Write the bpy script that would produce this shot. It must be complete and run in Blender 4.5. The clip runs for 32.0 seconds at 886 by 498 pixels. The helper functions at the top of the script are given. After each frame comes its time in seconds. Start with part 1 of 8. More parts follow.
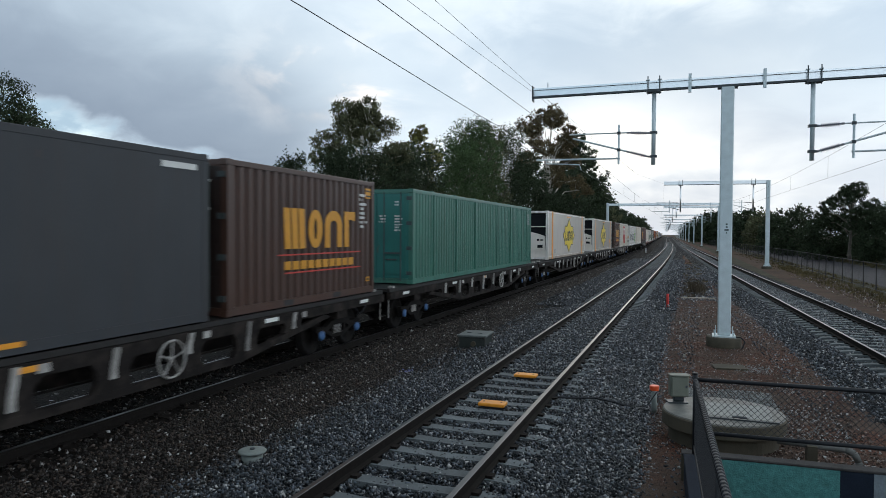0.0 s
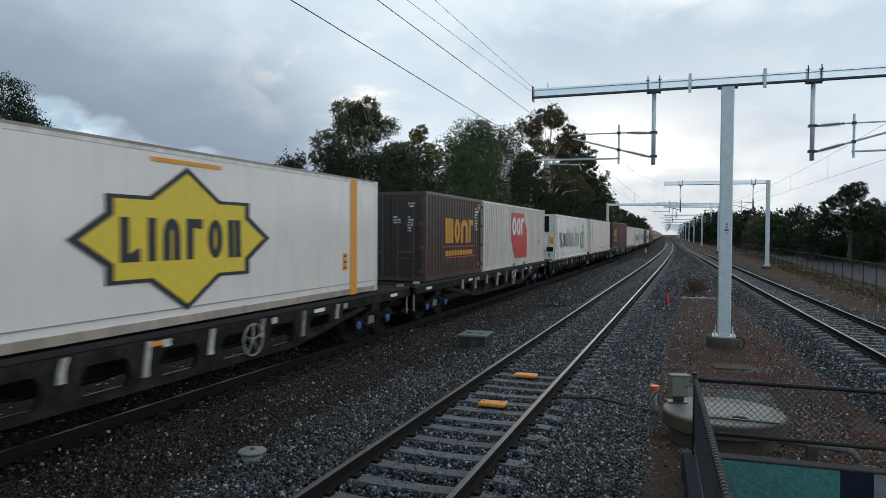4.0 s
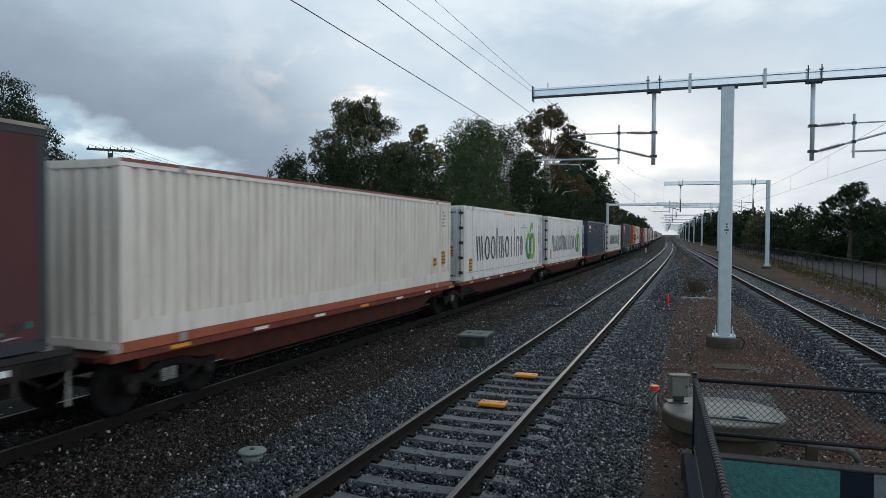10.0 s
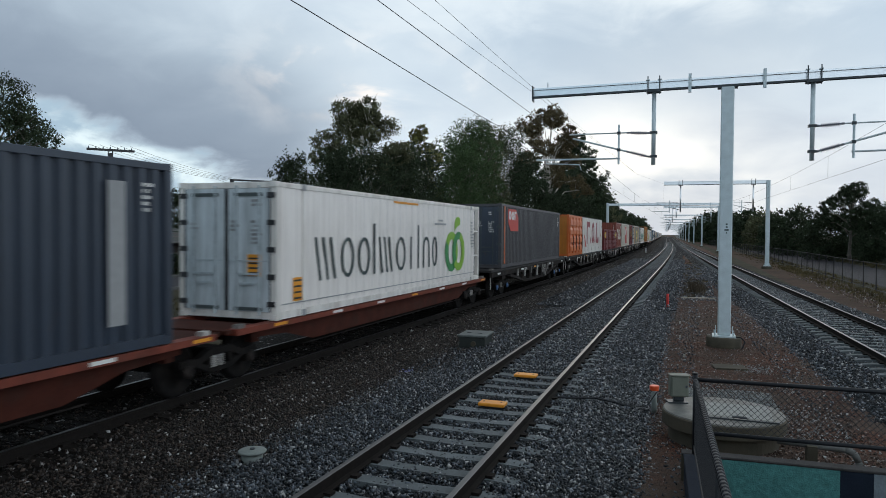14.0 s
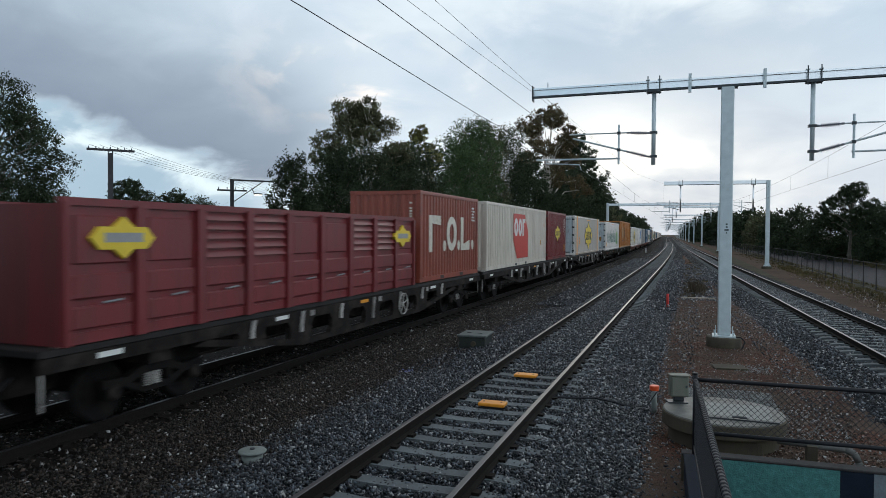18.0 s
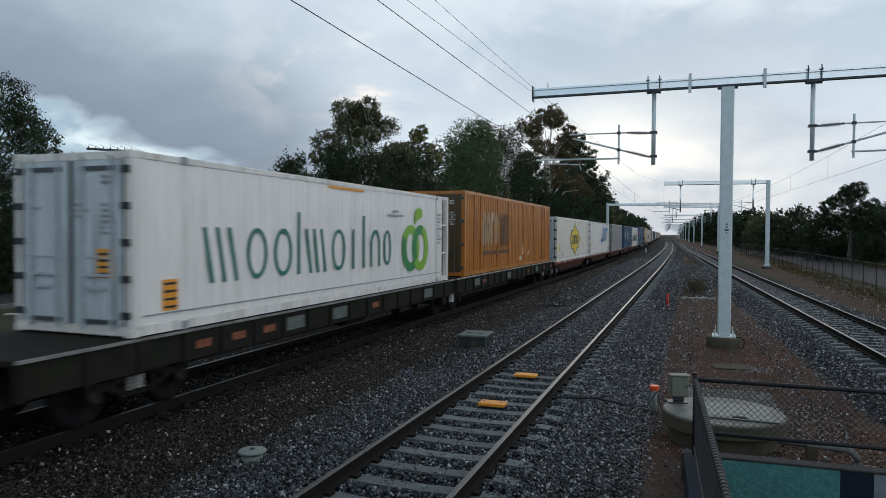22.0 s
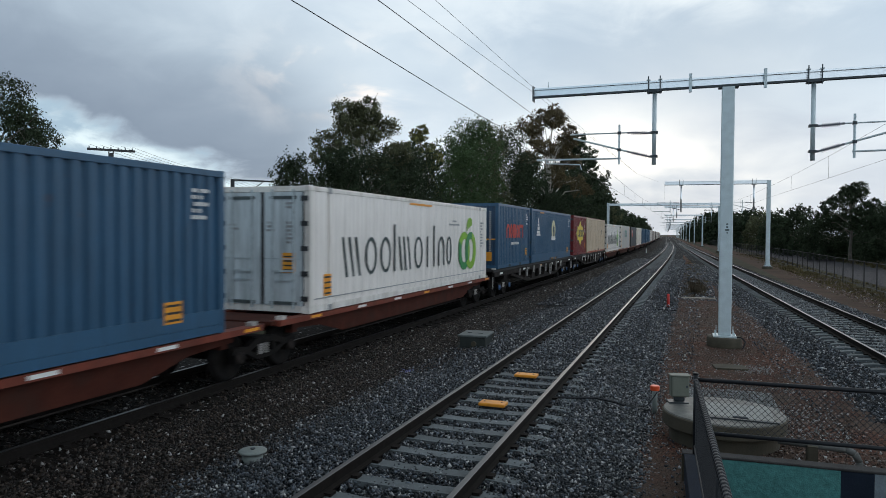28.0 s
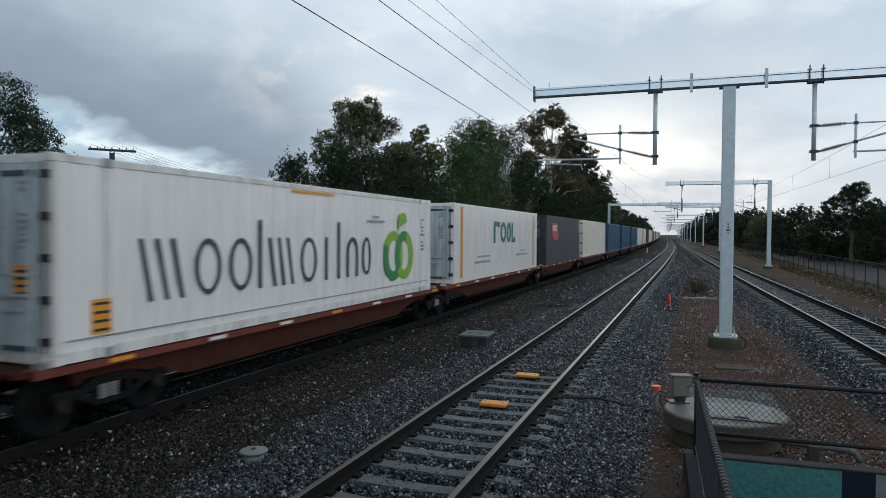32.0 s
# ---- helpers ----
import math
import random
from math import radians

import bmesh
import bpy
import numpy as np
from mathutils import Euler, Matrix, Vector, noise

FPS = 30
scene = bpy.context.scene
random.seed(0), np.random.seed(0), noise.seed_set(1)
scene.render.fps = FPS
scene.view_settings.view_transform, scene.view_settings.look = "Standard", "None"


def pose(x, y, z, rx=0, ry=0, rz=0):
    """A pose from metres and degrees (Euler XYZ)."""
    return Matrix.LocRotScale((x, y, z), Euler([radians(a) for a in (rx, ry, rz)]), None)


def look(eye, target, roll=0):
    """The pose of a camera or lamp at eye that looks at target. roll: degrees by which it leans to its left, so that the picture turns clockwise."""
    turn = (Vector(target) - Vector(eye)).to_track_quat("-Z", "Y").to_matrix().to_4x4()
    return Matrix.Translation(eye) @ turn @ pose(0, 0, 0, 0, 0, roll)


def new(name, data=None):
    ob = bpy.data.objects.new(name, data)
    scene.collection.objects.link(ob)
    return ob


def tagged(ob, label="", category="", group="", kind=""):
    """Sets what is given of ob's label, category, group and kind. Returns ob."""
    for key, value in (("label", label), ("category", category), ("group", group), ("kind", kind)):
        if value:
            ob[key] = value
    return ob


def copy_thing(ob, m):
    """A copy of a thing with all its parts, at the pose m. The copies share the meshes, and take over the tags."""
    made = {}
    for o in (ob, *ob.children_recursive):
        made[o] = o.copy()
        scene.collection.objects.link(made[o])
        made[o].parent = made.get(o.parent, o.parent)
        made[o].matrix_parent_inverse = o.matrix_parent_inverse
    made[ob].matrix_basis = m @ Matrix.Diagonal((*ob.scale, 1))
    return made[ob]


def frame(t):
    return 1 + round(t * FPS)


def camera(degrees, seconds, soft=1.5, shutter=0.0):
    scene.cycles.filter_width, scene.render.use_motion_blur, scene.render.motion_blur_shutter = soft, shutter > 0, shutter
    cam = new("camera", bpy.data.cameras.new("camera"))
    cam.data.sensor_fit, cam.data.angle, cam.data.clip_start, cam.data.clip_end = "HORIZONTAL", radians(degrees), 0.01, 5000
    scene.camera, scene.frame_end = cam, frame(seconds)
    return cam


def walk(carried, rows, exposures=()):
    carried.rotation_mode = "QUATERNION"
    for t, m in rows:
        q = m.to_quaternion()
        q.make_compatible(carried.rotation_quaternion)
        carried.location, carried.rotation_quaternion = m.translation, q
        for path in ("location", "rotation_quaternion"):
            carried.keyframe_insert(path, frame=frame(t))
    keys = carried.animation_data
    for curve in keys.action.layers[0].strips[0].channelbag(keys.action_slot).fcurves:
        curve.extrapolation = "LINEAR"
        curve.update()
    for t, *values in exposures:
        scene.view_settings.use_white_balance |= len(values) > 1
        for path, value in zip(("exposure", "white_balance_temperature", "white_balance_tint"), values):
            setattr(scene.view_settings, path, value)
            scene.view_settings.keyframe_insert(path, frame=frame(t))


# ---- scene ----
# The camera stands still on a platform end; it sags round a little near the end.
EYE = Vector((0.0, 0.0, 2.747))


def aim(yaw, tilt):
    """A point ahead of the eye; yaw to the left of the track's line, tilt upwards, in degrees."""
    a, b = radians(yaw), radians(tilt)
    return EYE + Vector((-math.sin(a) * math.cos(b), math.cos(a) * math.cos(b), math.sin(b)))


cam = camera(66.27, 32.0, soft=0.65, shutter=0.25)
walk(cam, [(t, look(EYE, aim(20.015 + dy, -1.358), 0.381)) for t, dy in
           ((0, 0), (22, 0.0), (25, 0.03), (29.3, 0.05), (30.5, 0.1), (32, 0.11))],
     exposures=[(t, e, 6500, 10) for t, e in ((0, 0.12), (2, 0.03), (4, 0.0), (6, -0.08), (8, -0.12), (9, -0.04), (10, -0.05), (12, -0.14), (14, -0.05), (17, -0.02),
                                                  (19, 0.0), (20, -0.04), (22, -0.12), (24, -0.03), (25, -0.15), (28, -0.04), (32, -0.08))])

# ---- light: a heavy overcast evening, brightest low down along the line ----
SUN_AZ, SUN_EL = 1.0, 7.0          # degrees left of +y, above the horizon
world = bpy.data.worlds.new("evening_sky")
scene.world = world
world.use_nodes = True


def sky_nodes():
    nt = world.node_tree
    nt.nodes.clear()
    n, link = nt.nodes.new, nt.links.new
    out, bg = n("ShaderNodeOutputWorld"), n("ShaderNodeBackground")
    sky = n("ShaderNodeTexSky")
    sky.sky_type, sky.sun_disc = "NISHITA", False
    sky.sun_elevation, sky.sun_rotation = radians(SUN_EL), radians(-SUN_AZ)
    sky.air_density, sky.dust_density, sky.ozone_density = 1.0, 1.5, 2.0
    skyc = n("ShaderNodeMix"); skyc.data_type = "RGBA"; skyc.blend_type = "MULTIPLY"
    skyc.inputs["Factor"].default_value = 1.0
    skyc.inputs["B"].default_value = (0.06, 0.06, 0.06, 1)
    link(sky.outputs["Color"], skyc.inputs["A"])
    co = n("ShaderNodeTexCoord")
    sep = n("ShaderNodeSeparateXYZ")
    link(co.outputs["Generated"], sep.inputs[0])

    def math_node(op, a, b=None, clamp=False):
        m = n("ShaderNodeMath"); m.operation = op; m.use_clamp = clamp
        for i, v in enumerate((a, b)):
            if v is None:
                continue
            if isinstance(v, (int, float)):
                m.inputs[i].default_value = v
            else:
                link(v, m.inputs[i])
        return m.outputs[0]
    # cloud deck seen in perspective: the direction projected on a high plane
    up = math_node("MAXIMUM", sep.outputs["Z"], 0.0)
    den = math_node("ADD", up, 0.34)
    px, py = math_node("DIVIDE", sep.outputs["X"], den), math_node("DIVIDE", sep.outputs["Y"], den)
    comb = n("ShaderNodeCombineXYZ")
    link(px, comb.inputs[0]); link(py, comb.inputs[1])
    mp = n("ShaderNodeMapping")
    mp.inputs["Rotation"].default_value = (0, 0, radians(-25))
    mp.inputs["Scale"].default_value = (1.0, 1.45, 1)
    mp.inputs["Location"].default_value = (1.35, 0.25, 0.0)
    link(comb.outputs[0], mp.inputs[0])
    big = n("ShaderNodeTexNoise"); big.inputs["Scale"].default_value = 0.9; big.inputs["Detail"].default_value = 5
    big.inputs["Roughness"].default_value = 0.45; big.inputs["Distortion"].default_value = 0.3
    link(mp.outputs[0], big.inputs["Vector"])
    wisp = n("ShaderNodeTexNoise"); wisp.inputs["Scale"].default_value = 3.2; wisp.inputs["Detail"].default_value = 6
    wisp.inputs["Roughness"].default_value = 0.5; wisp.inputs["Distortion"].default_value = 0.4
    link(mp.outputs[0], wisp.inputs["Vector"])
    fluff = n("ShaderNodeTexNoise"); fluff.inputs["Scale"].default_value = 7.5; fluff.inputs["Detail"].default_value = 7
    fluff.inputs["Roughness"].default_value = 0.55; fluff.inputs["Distortion"].default_value = 0.5
    flat = n("ShaderNodeMapping"); flat.inputs["Scale"].default_value = (1.0, 1.0, 2.0)
    link(co.outputs["Generated"], flat.inputs[0]); link(flat.outputs[0], fluff.inputs["Vector"])
    fuzz = math_node("SUBTRACT", fluff.outputs["Fac"], 0.5)
    lump = math_node("SUBTRACT", big.outputs["Fac"], 0.5)
    curl = math_node("SUBTRACT", wisp.outputs["Fac"], 0.5)

    def ramp_of(value, stops):
        r = n("ShaderNodeValToRGB")
        els = r.color_ramp.elements
        els[0].position, els[0].color = stops[0][0], (*stops[0][1], 1)
        els[1].position, els[1].color = stops[-1][0], (*stops[-1][1], 1)
        for p, c in stops[1:-1]:
            els.new(p).color = (*c, 1)
        link(value, r.inputs[0])
        return r.outputs[0]

    def step(value, lo, hi):
        r = n("ShaderNodeMapRange"); r.interpolation_type = "SMOOTHSTEP"
        r.inputs["From Min"].default_value, r.inputs["From Max"].default_value = lo, hi
        link(value, r.inputs["Value"])
        return r.outputs[0]

    def toward(az, el):
        d = n("ShaderNodeVectorMath"); d.operation = "DOT_PRODUCT"
        a, e = radians(az), radians(el)
        d.inputs[1].default_value = (-math.sin(a) * math.cos(e), math.cos(a) * math.cos(e), math.sin(e))
        link(co.outputs["Generated"], d.inputs[0])
        return d.outputs["Value"]

    def blend(kind, factor, a, b):
        m = n("ShaderNodeMix"); m.data_type = "RGBA"; m.blend_type = kind
        for key, v in (("Factor", factor), ("A", a), ("B", b)):
            if isinstance(v, (int, float)):
                m.inputs[key].default_value = v
            elif isinstance(v, tuple):
                m.inputs[key].default_value = (*v, 1)
            else:
                link(v, m.inputs[key])
        return m.outputs["Result"]
    # where one looks, in degrees: left of the line, and up; the noise frays all the edges
    az = math_node("MULTIPLY", math_node("ARCTAN2", math_node("MULTIPLY", sep.outputs["X"], -1.0), sep.outputs["Y"]), 57.2958)
    el = math_node("MULTIPLY", math_node("ARCSINE", sep.outputs["Z"]), 57.2958)
    az = math_node("ADD", az, math_node("ADD", math_node("MULTIPLY", lump, 9.0), math_node("MULTIPLY", fuzz, 11.0)))
    el = math_node("ADD", el, math_node("ADD", math_node("MULTIPLY", curl, 3.5), math_node("MULTIPLY", fuzz, 9.0)))

    def puff(a0, e0, sa, se, most=1.0):
        u = math_node("DIVIDE", math_node("SUBTRACT", az, a0), sa)
        v = math_node("DIVIDE", math_node("SUBTRACT", el, e0), se)
        d = math_node("ADD", math_node("MULTIPLY", u, u), math_node("MULTIPLY", v, v))
        return math_node("MULTIPLY", math_node("POWER", 2.71828, math_node("MULTIPLY", d, -1.0)), most)
    # the light deck of cloud, greyer in a long bank across the line and white below it
    texture = math_node("ADD", big.outputs["Fac"], math_node("ADD", math_node("MULTIPLY", curl, 0.15), math_node("MULTIPLY", fuzz, 0.35)))
    deck = ramp_of(texture, [(0.30, (0.47, 0.56, 0.67)), (0.46, (0.58, 0.67, 0.77)), (0.56, (0.68, 0.76, 0.84)), (0.70, (0.84, 0.89, 0.93))])
    deck = blend("MIX", puff(6, 20.5, 14, 3.0, 0.6), deck, (0.90, 0.95, 0.98))
    deck = blend("MIX", puff(-2, 14.0, 19, 3.0, 0.85), deck, (0.45, 0.55, 0.665))
    deck = blend("MIX", puff(5, 6.5, 10, 4.0, 0.8), deck, (0.97, 0.955, 0.95))
    deck = blend("MIX", puff(-12, 4.0, 7, 4.5, 0.6), deck, (0.56, 0.60, 0.68))
    # a heavy blue-grey bank over the street side: sharp and puffy below, fading upwards
    rise = math_node("SUBTRACT", el, math_node("MULTIPLY_ADD", az, 0.33))
    rise.node.inputs[1].links[0].from_node.inputs[2].default_value = -7.2
    bank = ramp_of(math_node("MULTIPLY", rise, 0.07), [(0.0, (0.225, 0.275, 0.355)), (0.3, (0.29, 0.35, 0.435)), (0.6, (0.43, 0.51, 0.60)), (1.0, (0.58, 0.66, 0.74))])
    side = step(az, 22.0, 35.0)
    under = math_node("MULTIPLY", math_node("SUBTRACT", 1.0, step(rise, -0.7, 0.7)), step(az, 33.0, 38.0))
    deck = blend("MIX", math_node("MULTIPLY", under, 0.85), deck, (0.37, 0.50, 0.61))
    rim = math_node("MULTIPLY", math_node("MULTIPLY", math_node("POWER", 2.71828, math_node("MULTIPLY", math_node("POWER", math_node("ABSOLUTE", math_node("ADD", rise, 1.1)), 2.0), -0.8)), under), step(fluff.outputs["Fac"], 0.42, 0.60))
    deck = blend("MIX", math_node("MULTIPLY", rim, 0.85), deck, (0.86, 0.97, 1.0))
    over = math_node("MULTIPLY", math_node("MULTIPLY", side, step(rise, -0.7, 0.9)), math_node("SUBTRACT", 1.0, math_node("MULTIPLY", step(rise, 6.0, 18.0), 0.8)))
    cloud = blend("MIX", math_node("MULTIPLY", over, 0.95), deck, bank)
    facing = toward(SUN_AZ, SUN_EL)
    near = math_node("POWER", math_node("MAXIMUM", facing, 0.0), 90.0)
    cloud = blend("ADD", math_node("MULTIPLY", near, step(texture, 0.30, 0.60)), cloud, (0.20, 0.155, 0.09))
    blush = math_node("MULTIPLY", puff(29.0, 13.2, 7.0, 2.4), step(fluff.outputs["Fac"], 0.44, 0.62))
    cloud = blend("ADD", blush, cloud, (0.42, 0.25, 0.12))
    # added light balance, mostly out of view: sky brighter to the right, dimmer overhead
    level = math_node("MULTIPLY_ADD", math_node("SUBTRACT", 1.0, facing), 0.05)
    level.node.inputs[2].default_value = 1.0
    level = math_node("ADD", level, math_node("MULTIPLY", math_node("POWER", math_node("MAXIMUM", sep.outputs["X"], 0.0), 2.0), 0.62))
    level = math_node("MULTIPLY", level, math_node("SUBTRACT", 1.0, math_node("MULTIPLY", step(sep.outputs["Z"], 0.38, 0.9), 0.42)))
    cloud = blend("MULTIPLY", 1.0, cloud, (1.10, 1.135, 1.14))
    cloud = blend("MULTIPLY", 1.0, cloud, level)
    link(blend("MIX", 0.96, skyc.outputs["Result"], cloud), bg.inputs["Color"])
    bg.inputs["Strength"].default_value = 1.0
    link(bg.outputs[0], out.inputs[0])


sky_nodes()
sun = new("sun", bpy.data.lights.new("sun", "SUN"))
sun.data.energy, sun.data.angle, sun.data.color = 0.25, radians(25), (1.0, 0.9, 0.78)
sun.matrix_world = look((0, 0, 50), Vector((0, 0, 50)) - Vector((-math.sin(radians(SUN_AZ)) * math.cos(radians(SUN_EL + 14)),
                        math.cos(radians(SUN_AZ)) * math.cos(radians(SUN_EL + 14)), math.sin(radians(SUN_EL + 14)))))


# ---- materials ----
def paint(name, color, rough=0.55, metal=0.0, grain=8.0, vary=0.18, bump=0.0, dirt=0.0, dirt_color=(0.06, 0.045, 0.035),
          streak=False, random_tone=0.0, fine=60.0, island=0.0, gloss=0.5):
    """A surface with variation at two scales; dirt adds stains, streak stretches them downwards."""
    m = bpy.data.materials.new(name)
    m.use_nodes = True
    nt = m.node_tree
    n, link = nt.nodes.new, nt.links.new
    b = nt.nodes["Principled BSDF"]
    b.inputs["Roughness"].default_value, b.inputs["Metallic"].default_value = rough, metal
    b.inputs["Specular IOR Level"].default_value = gloss
    co = n("ShaderNodeTexCoord")
    src = co.outputs["Object"]
    t1 = n("ShaderNodeTexNoise"); t1.inputs["Scale"].default_value = grain; t1.inputs["Detail"].default_value = 5
    t2 = n("ShaderNodeTexNoise"); t2.inputs["Scale"].default_value = fine; t2.inputs["Detail"].default_value = 3
    link(src, t1.inputs["Vector"]); link(src, t2.inputs["Vector"])
    add = n("ShaderNodeMath"); add.operation = "MULTIPLY_ADD"
    link(t2.outputs["Fac"], add.inputs[0]); add.inputs[1].default_value = 0.5
    link(t1.outputs["Fac"], add.inputs[2])
    rng = n("ShaderNodeMapRange")
    rng.inputs["From Min"].default_value, rng.inputs["From Max"].default_value = 0.45, 1.05
    rng.inputs["To Min"].default_value, rng.inputs["To Max"].default_value = 1 - vary, 1 + vary
    link(add.outputs[0], rng.inputs["Value"])
    tone = rng.outputs[0]
    for amount, kind in ((random_tone, "object"), (island, "island")):
        if amount:
            if kind == "object":
                r = n("ShaderNodeObjectInfo").outputs["Random"]
            else:
                r = n("ShaderNodeNewGeometry").outputs["Random Per Island"]
            r2 = n("ShaderNodeMapRange")
            r2.inputs["To Min"].default_value, r2.inputs["To Max"].default_value = 1 - amount, 1 + amount
            link(r, r2.inputs["Value"])
            mm = n("ShaderNodeMath"); mm.operation = "MULTIPLY"
            link(tone, mm.inputs[0]); link(r2.outputs[0], mm.inputs[1])
            tone = mm.outputs[0]
    mul = n("ShaderNodeMix"); mul.data_type = "RGBA"; mul.blend_type = "MULTIPLY"
    mul.inputs["Factor"].default_value = 1.0
    mul.inputs["A"].default_value = (*color, 1)
    link(tone, mul.inputs["B"])
    col = mul.outputs["Result"]
    if dirt:
        mp = n("ShaderNodeMapping")
        mp.inputs["Scale"].default_value = (1.6, 1.6, 0.16) if streak else (1, 1, 1)
        link(src, mp.inputs[0])
        t3 = n("ShaderNodeTexNoise"); t3.inputs["Scale"].default_value = 2.3; t3.inputs["Detail"].default_value = 7
        t3.inputs["Roughness"].default_value = 0.65
        link(mp.outputs[0], t3.inputs["Vector"])
        r3 = n("ShaderNodeMapRange")
        r3.inputs["From Min"].default_value, r3.inputs["From Max"].default_value = 0.46, 0.78
        r3.inputs["To Max"].default_value = dirt
        link(t3.outputs["Fac"], r3.inputs["Value"])
        dm = n("ShaderNodeMix"); dm.data_type = "RGBA"
        link(r3.outputs[0], dm.inputs["Factor"]); link(col, dm.inputs["A"])
        dm.inputs["B"].default_value = (*dirt_color, 1)
        col = dm.outputs["Result"]
    link(col, b.inputs["Base Color"])
    if bump:
        bp = n("ShaderNodeBump"); bp.inputs["Strength"].default_value = bump; bp.inputs["Distance"].default_value = 0.02
        link(add.outputs[0], bp.inputs["Height"]); link(bp.outputs[0], b.inputs["Normal"])
    return m


def steel(name, color, rough=0.45, metal=0.8, **k):
    return paint(name, color, rough, metal, **k)


GALV = steel("galvanised_steel", (0.56, 0.63, 0.65), 0.5, 0.4, grain=5, vary=0.12, fine=30)
GALV_WEB = paint("pale_galvanised_web", (0.88, 0.91, 0.93), 0.28, 1.0, grain=4, vary=0.06)
GALV_DARK = steel("dark_galvanised_steel", (0.05, 0.058, 0.065), 0.5, 0.3, grain=5, vary=0.15)
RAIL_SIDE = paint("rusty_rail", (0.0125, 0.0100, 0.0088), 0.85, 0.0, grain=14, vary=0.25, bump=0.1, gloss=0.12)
RAIL_EDGE = steel("polished_rail_edge", (0.085, 0.085, 0.09), 0.42, 0.6)
RAIL_TOP = steel("worn_rail_head", (0.017, 0.0145, 0.0135), 0.3, 0.0, gloss=0.4, grain=3, vary=0.2)
CONCRETE = paint("sleeper_concrete", (0.118, 0.134, 0.140), 0.8, 0, gloss=0.3, grain=9, vary=0.3, bump=0.2, dirt=0.6, dirt_color=(0.048, 0.047, 0.048), random_tone=0.18)
WIRE = steel("dark_copper_wire", (0.06, 0.062, 0.066), 0.6, 0.4)
BLACK = paint("black_steel", (0.012, 0.013, 0.016), 0.55, 0.2, grain=12, vary=0.3, bump=0.05)
GRIME = paint("grimy_running_gear", (0.0085, 0.0075, 0.0072), 0.85, 0.0, gloss=0.12, grain=7, vary=0.45, bump=0.15, dirt=0.5, dirt_color=(0.026, 0.020, 0.016))
WHITE_PAINT = paint("white_paint", (0.78, 0.79, 0.80), 0.5, 0, grain=3, vary=0.04)


# ---- building helpers ----
def mesh_object(name, bm, material, parent=None, label="", smooth=False):
    me = bpy.data.meshes.new(name)
    bm.to_mesh(me)
    bm.free()
    if smooth:
        me.polygons.foreach_set("use_smooth", [True] * len(me.polygons))
    for m in (material if isinstance(material, (list, tuple)) else [material]):
        me.materials.append(m)
    ob = new(name, me)
    if parent:
        ob.parent = parent
    if label:
        ob["label"] = label
    return ob


def part(name, bm, material, parent, label="", smooth=False):
    return mesh_object(name, bm, material, parent, label, smooth)


def shared(name, mesh, parent, m=None, label=""):
    """One more object on an existing mesh."""
    ob = new(name, mesh)
    ob.parent = parent
    if m is not None:
        ob.matrix_basis = m
    if label:
        ob["label"] = label
    return ob


def thing(name, label, category, m=None, group="", kind=""):
    ob = new(name)
    ob.empty_display_size = 0.2
    if m is not None:
        ob.matrix_basis = m
    return tagged(ob, label, category, group, kind)


def box(bm, x0, x1, y0, y1, z0, z1, mat=0, bevel=0.0):
    vs = [bm.verts.new((x, y, z)) for z in (z0, z1) for y in (y0, y1) for x in (x0, x1)]
    fs = [bm.faces.new([vs[i] for i in f]) for f in ((0, 2, 3, 1), (4, 5, 7, 6), (0, 1, 5, 4), (2, 6, 7, 3), (0, 4, 6, 2), (1, 3, 7, 5))]
    for f in fs:
        f.material_index = mat
    if bevel:
        es = list({e for f in fs for e in f.edges})
        bmesh.ops.bevel(bm, geom=es, offset=bevel, segments=1, affect="EDGES")
    return vs


def bx(x0, x1, y0, y1, z0, z1, bevel=0.0):
    bm = bmesh.new()
    box(bm, x0, x1, y0, y1, z0, z1, 0, bevel)
    return bm


def tube(bm, a, b, r, n=8, r2=None, caps=True, mat=0):
    """A round bar from a to b."""
    a, b = Vector(a), Vector(b)
    d = (b - a).normalized()
    u = d.orthogonal().normalized()
    w = d.cross(u)
    r2 = r if r2 is None else r2
    ra = [bm.verts.new(a + (u * math.cos(i * math.tau / n) + w * math.sin(i * math.tau / n)) * r) for i in range(n)]
    rb = [bm.verts.new(b + (u * math.cos(i * math.tau / n) + w * math.sin(i * math.tau / n)) * r2) for i in range(n)]
    for i in range(n):
        f = bm.faces.new((ra[i], ra[(i + 1) % n], rb[(i + 1) % n], rb[i]))
        f.material_index, f.smooth = mat, n > 6
    if caps:
        bm.faces.new(ra[::-1]).material_index = mat
        bm.faces.new(rb).material_index = mat


def tb(a, b, r, n=8, r2=None):
    bm = bmesh.new()
    tube(bm, a, b, r, n, r2)
    return bm


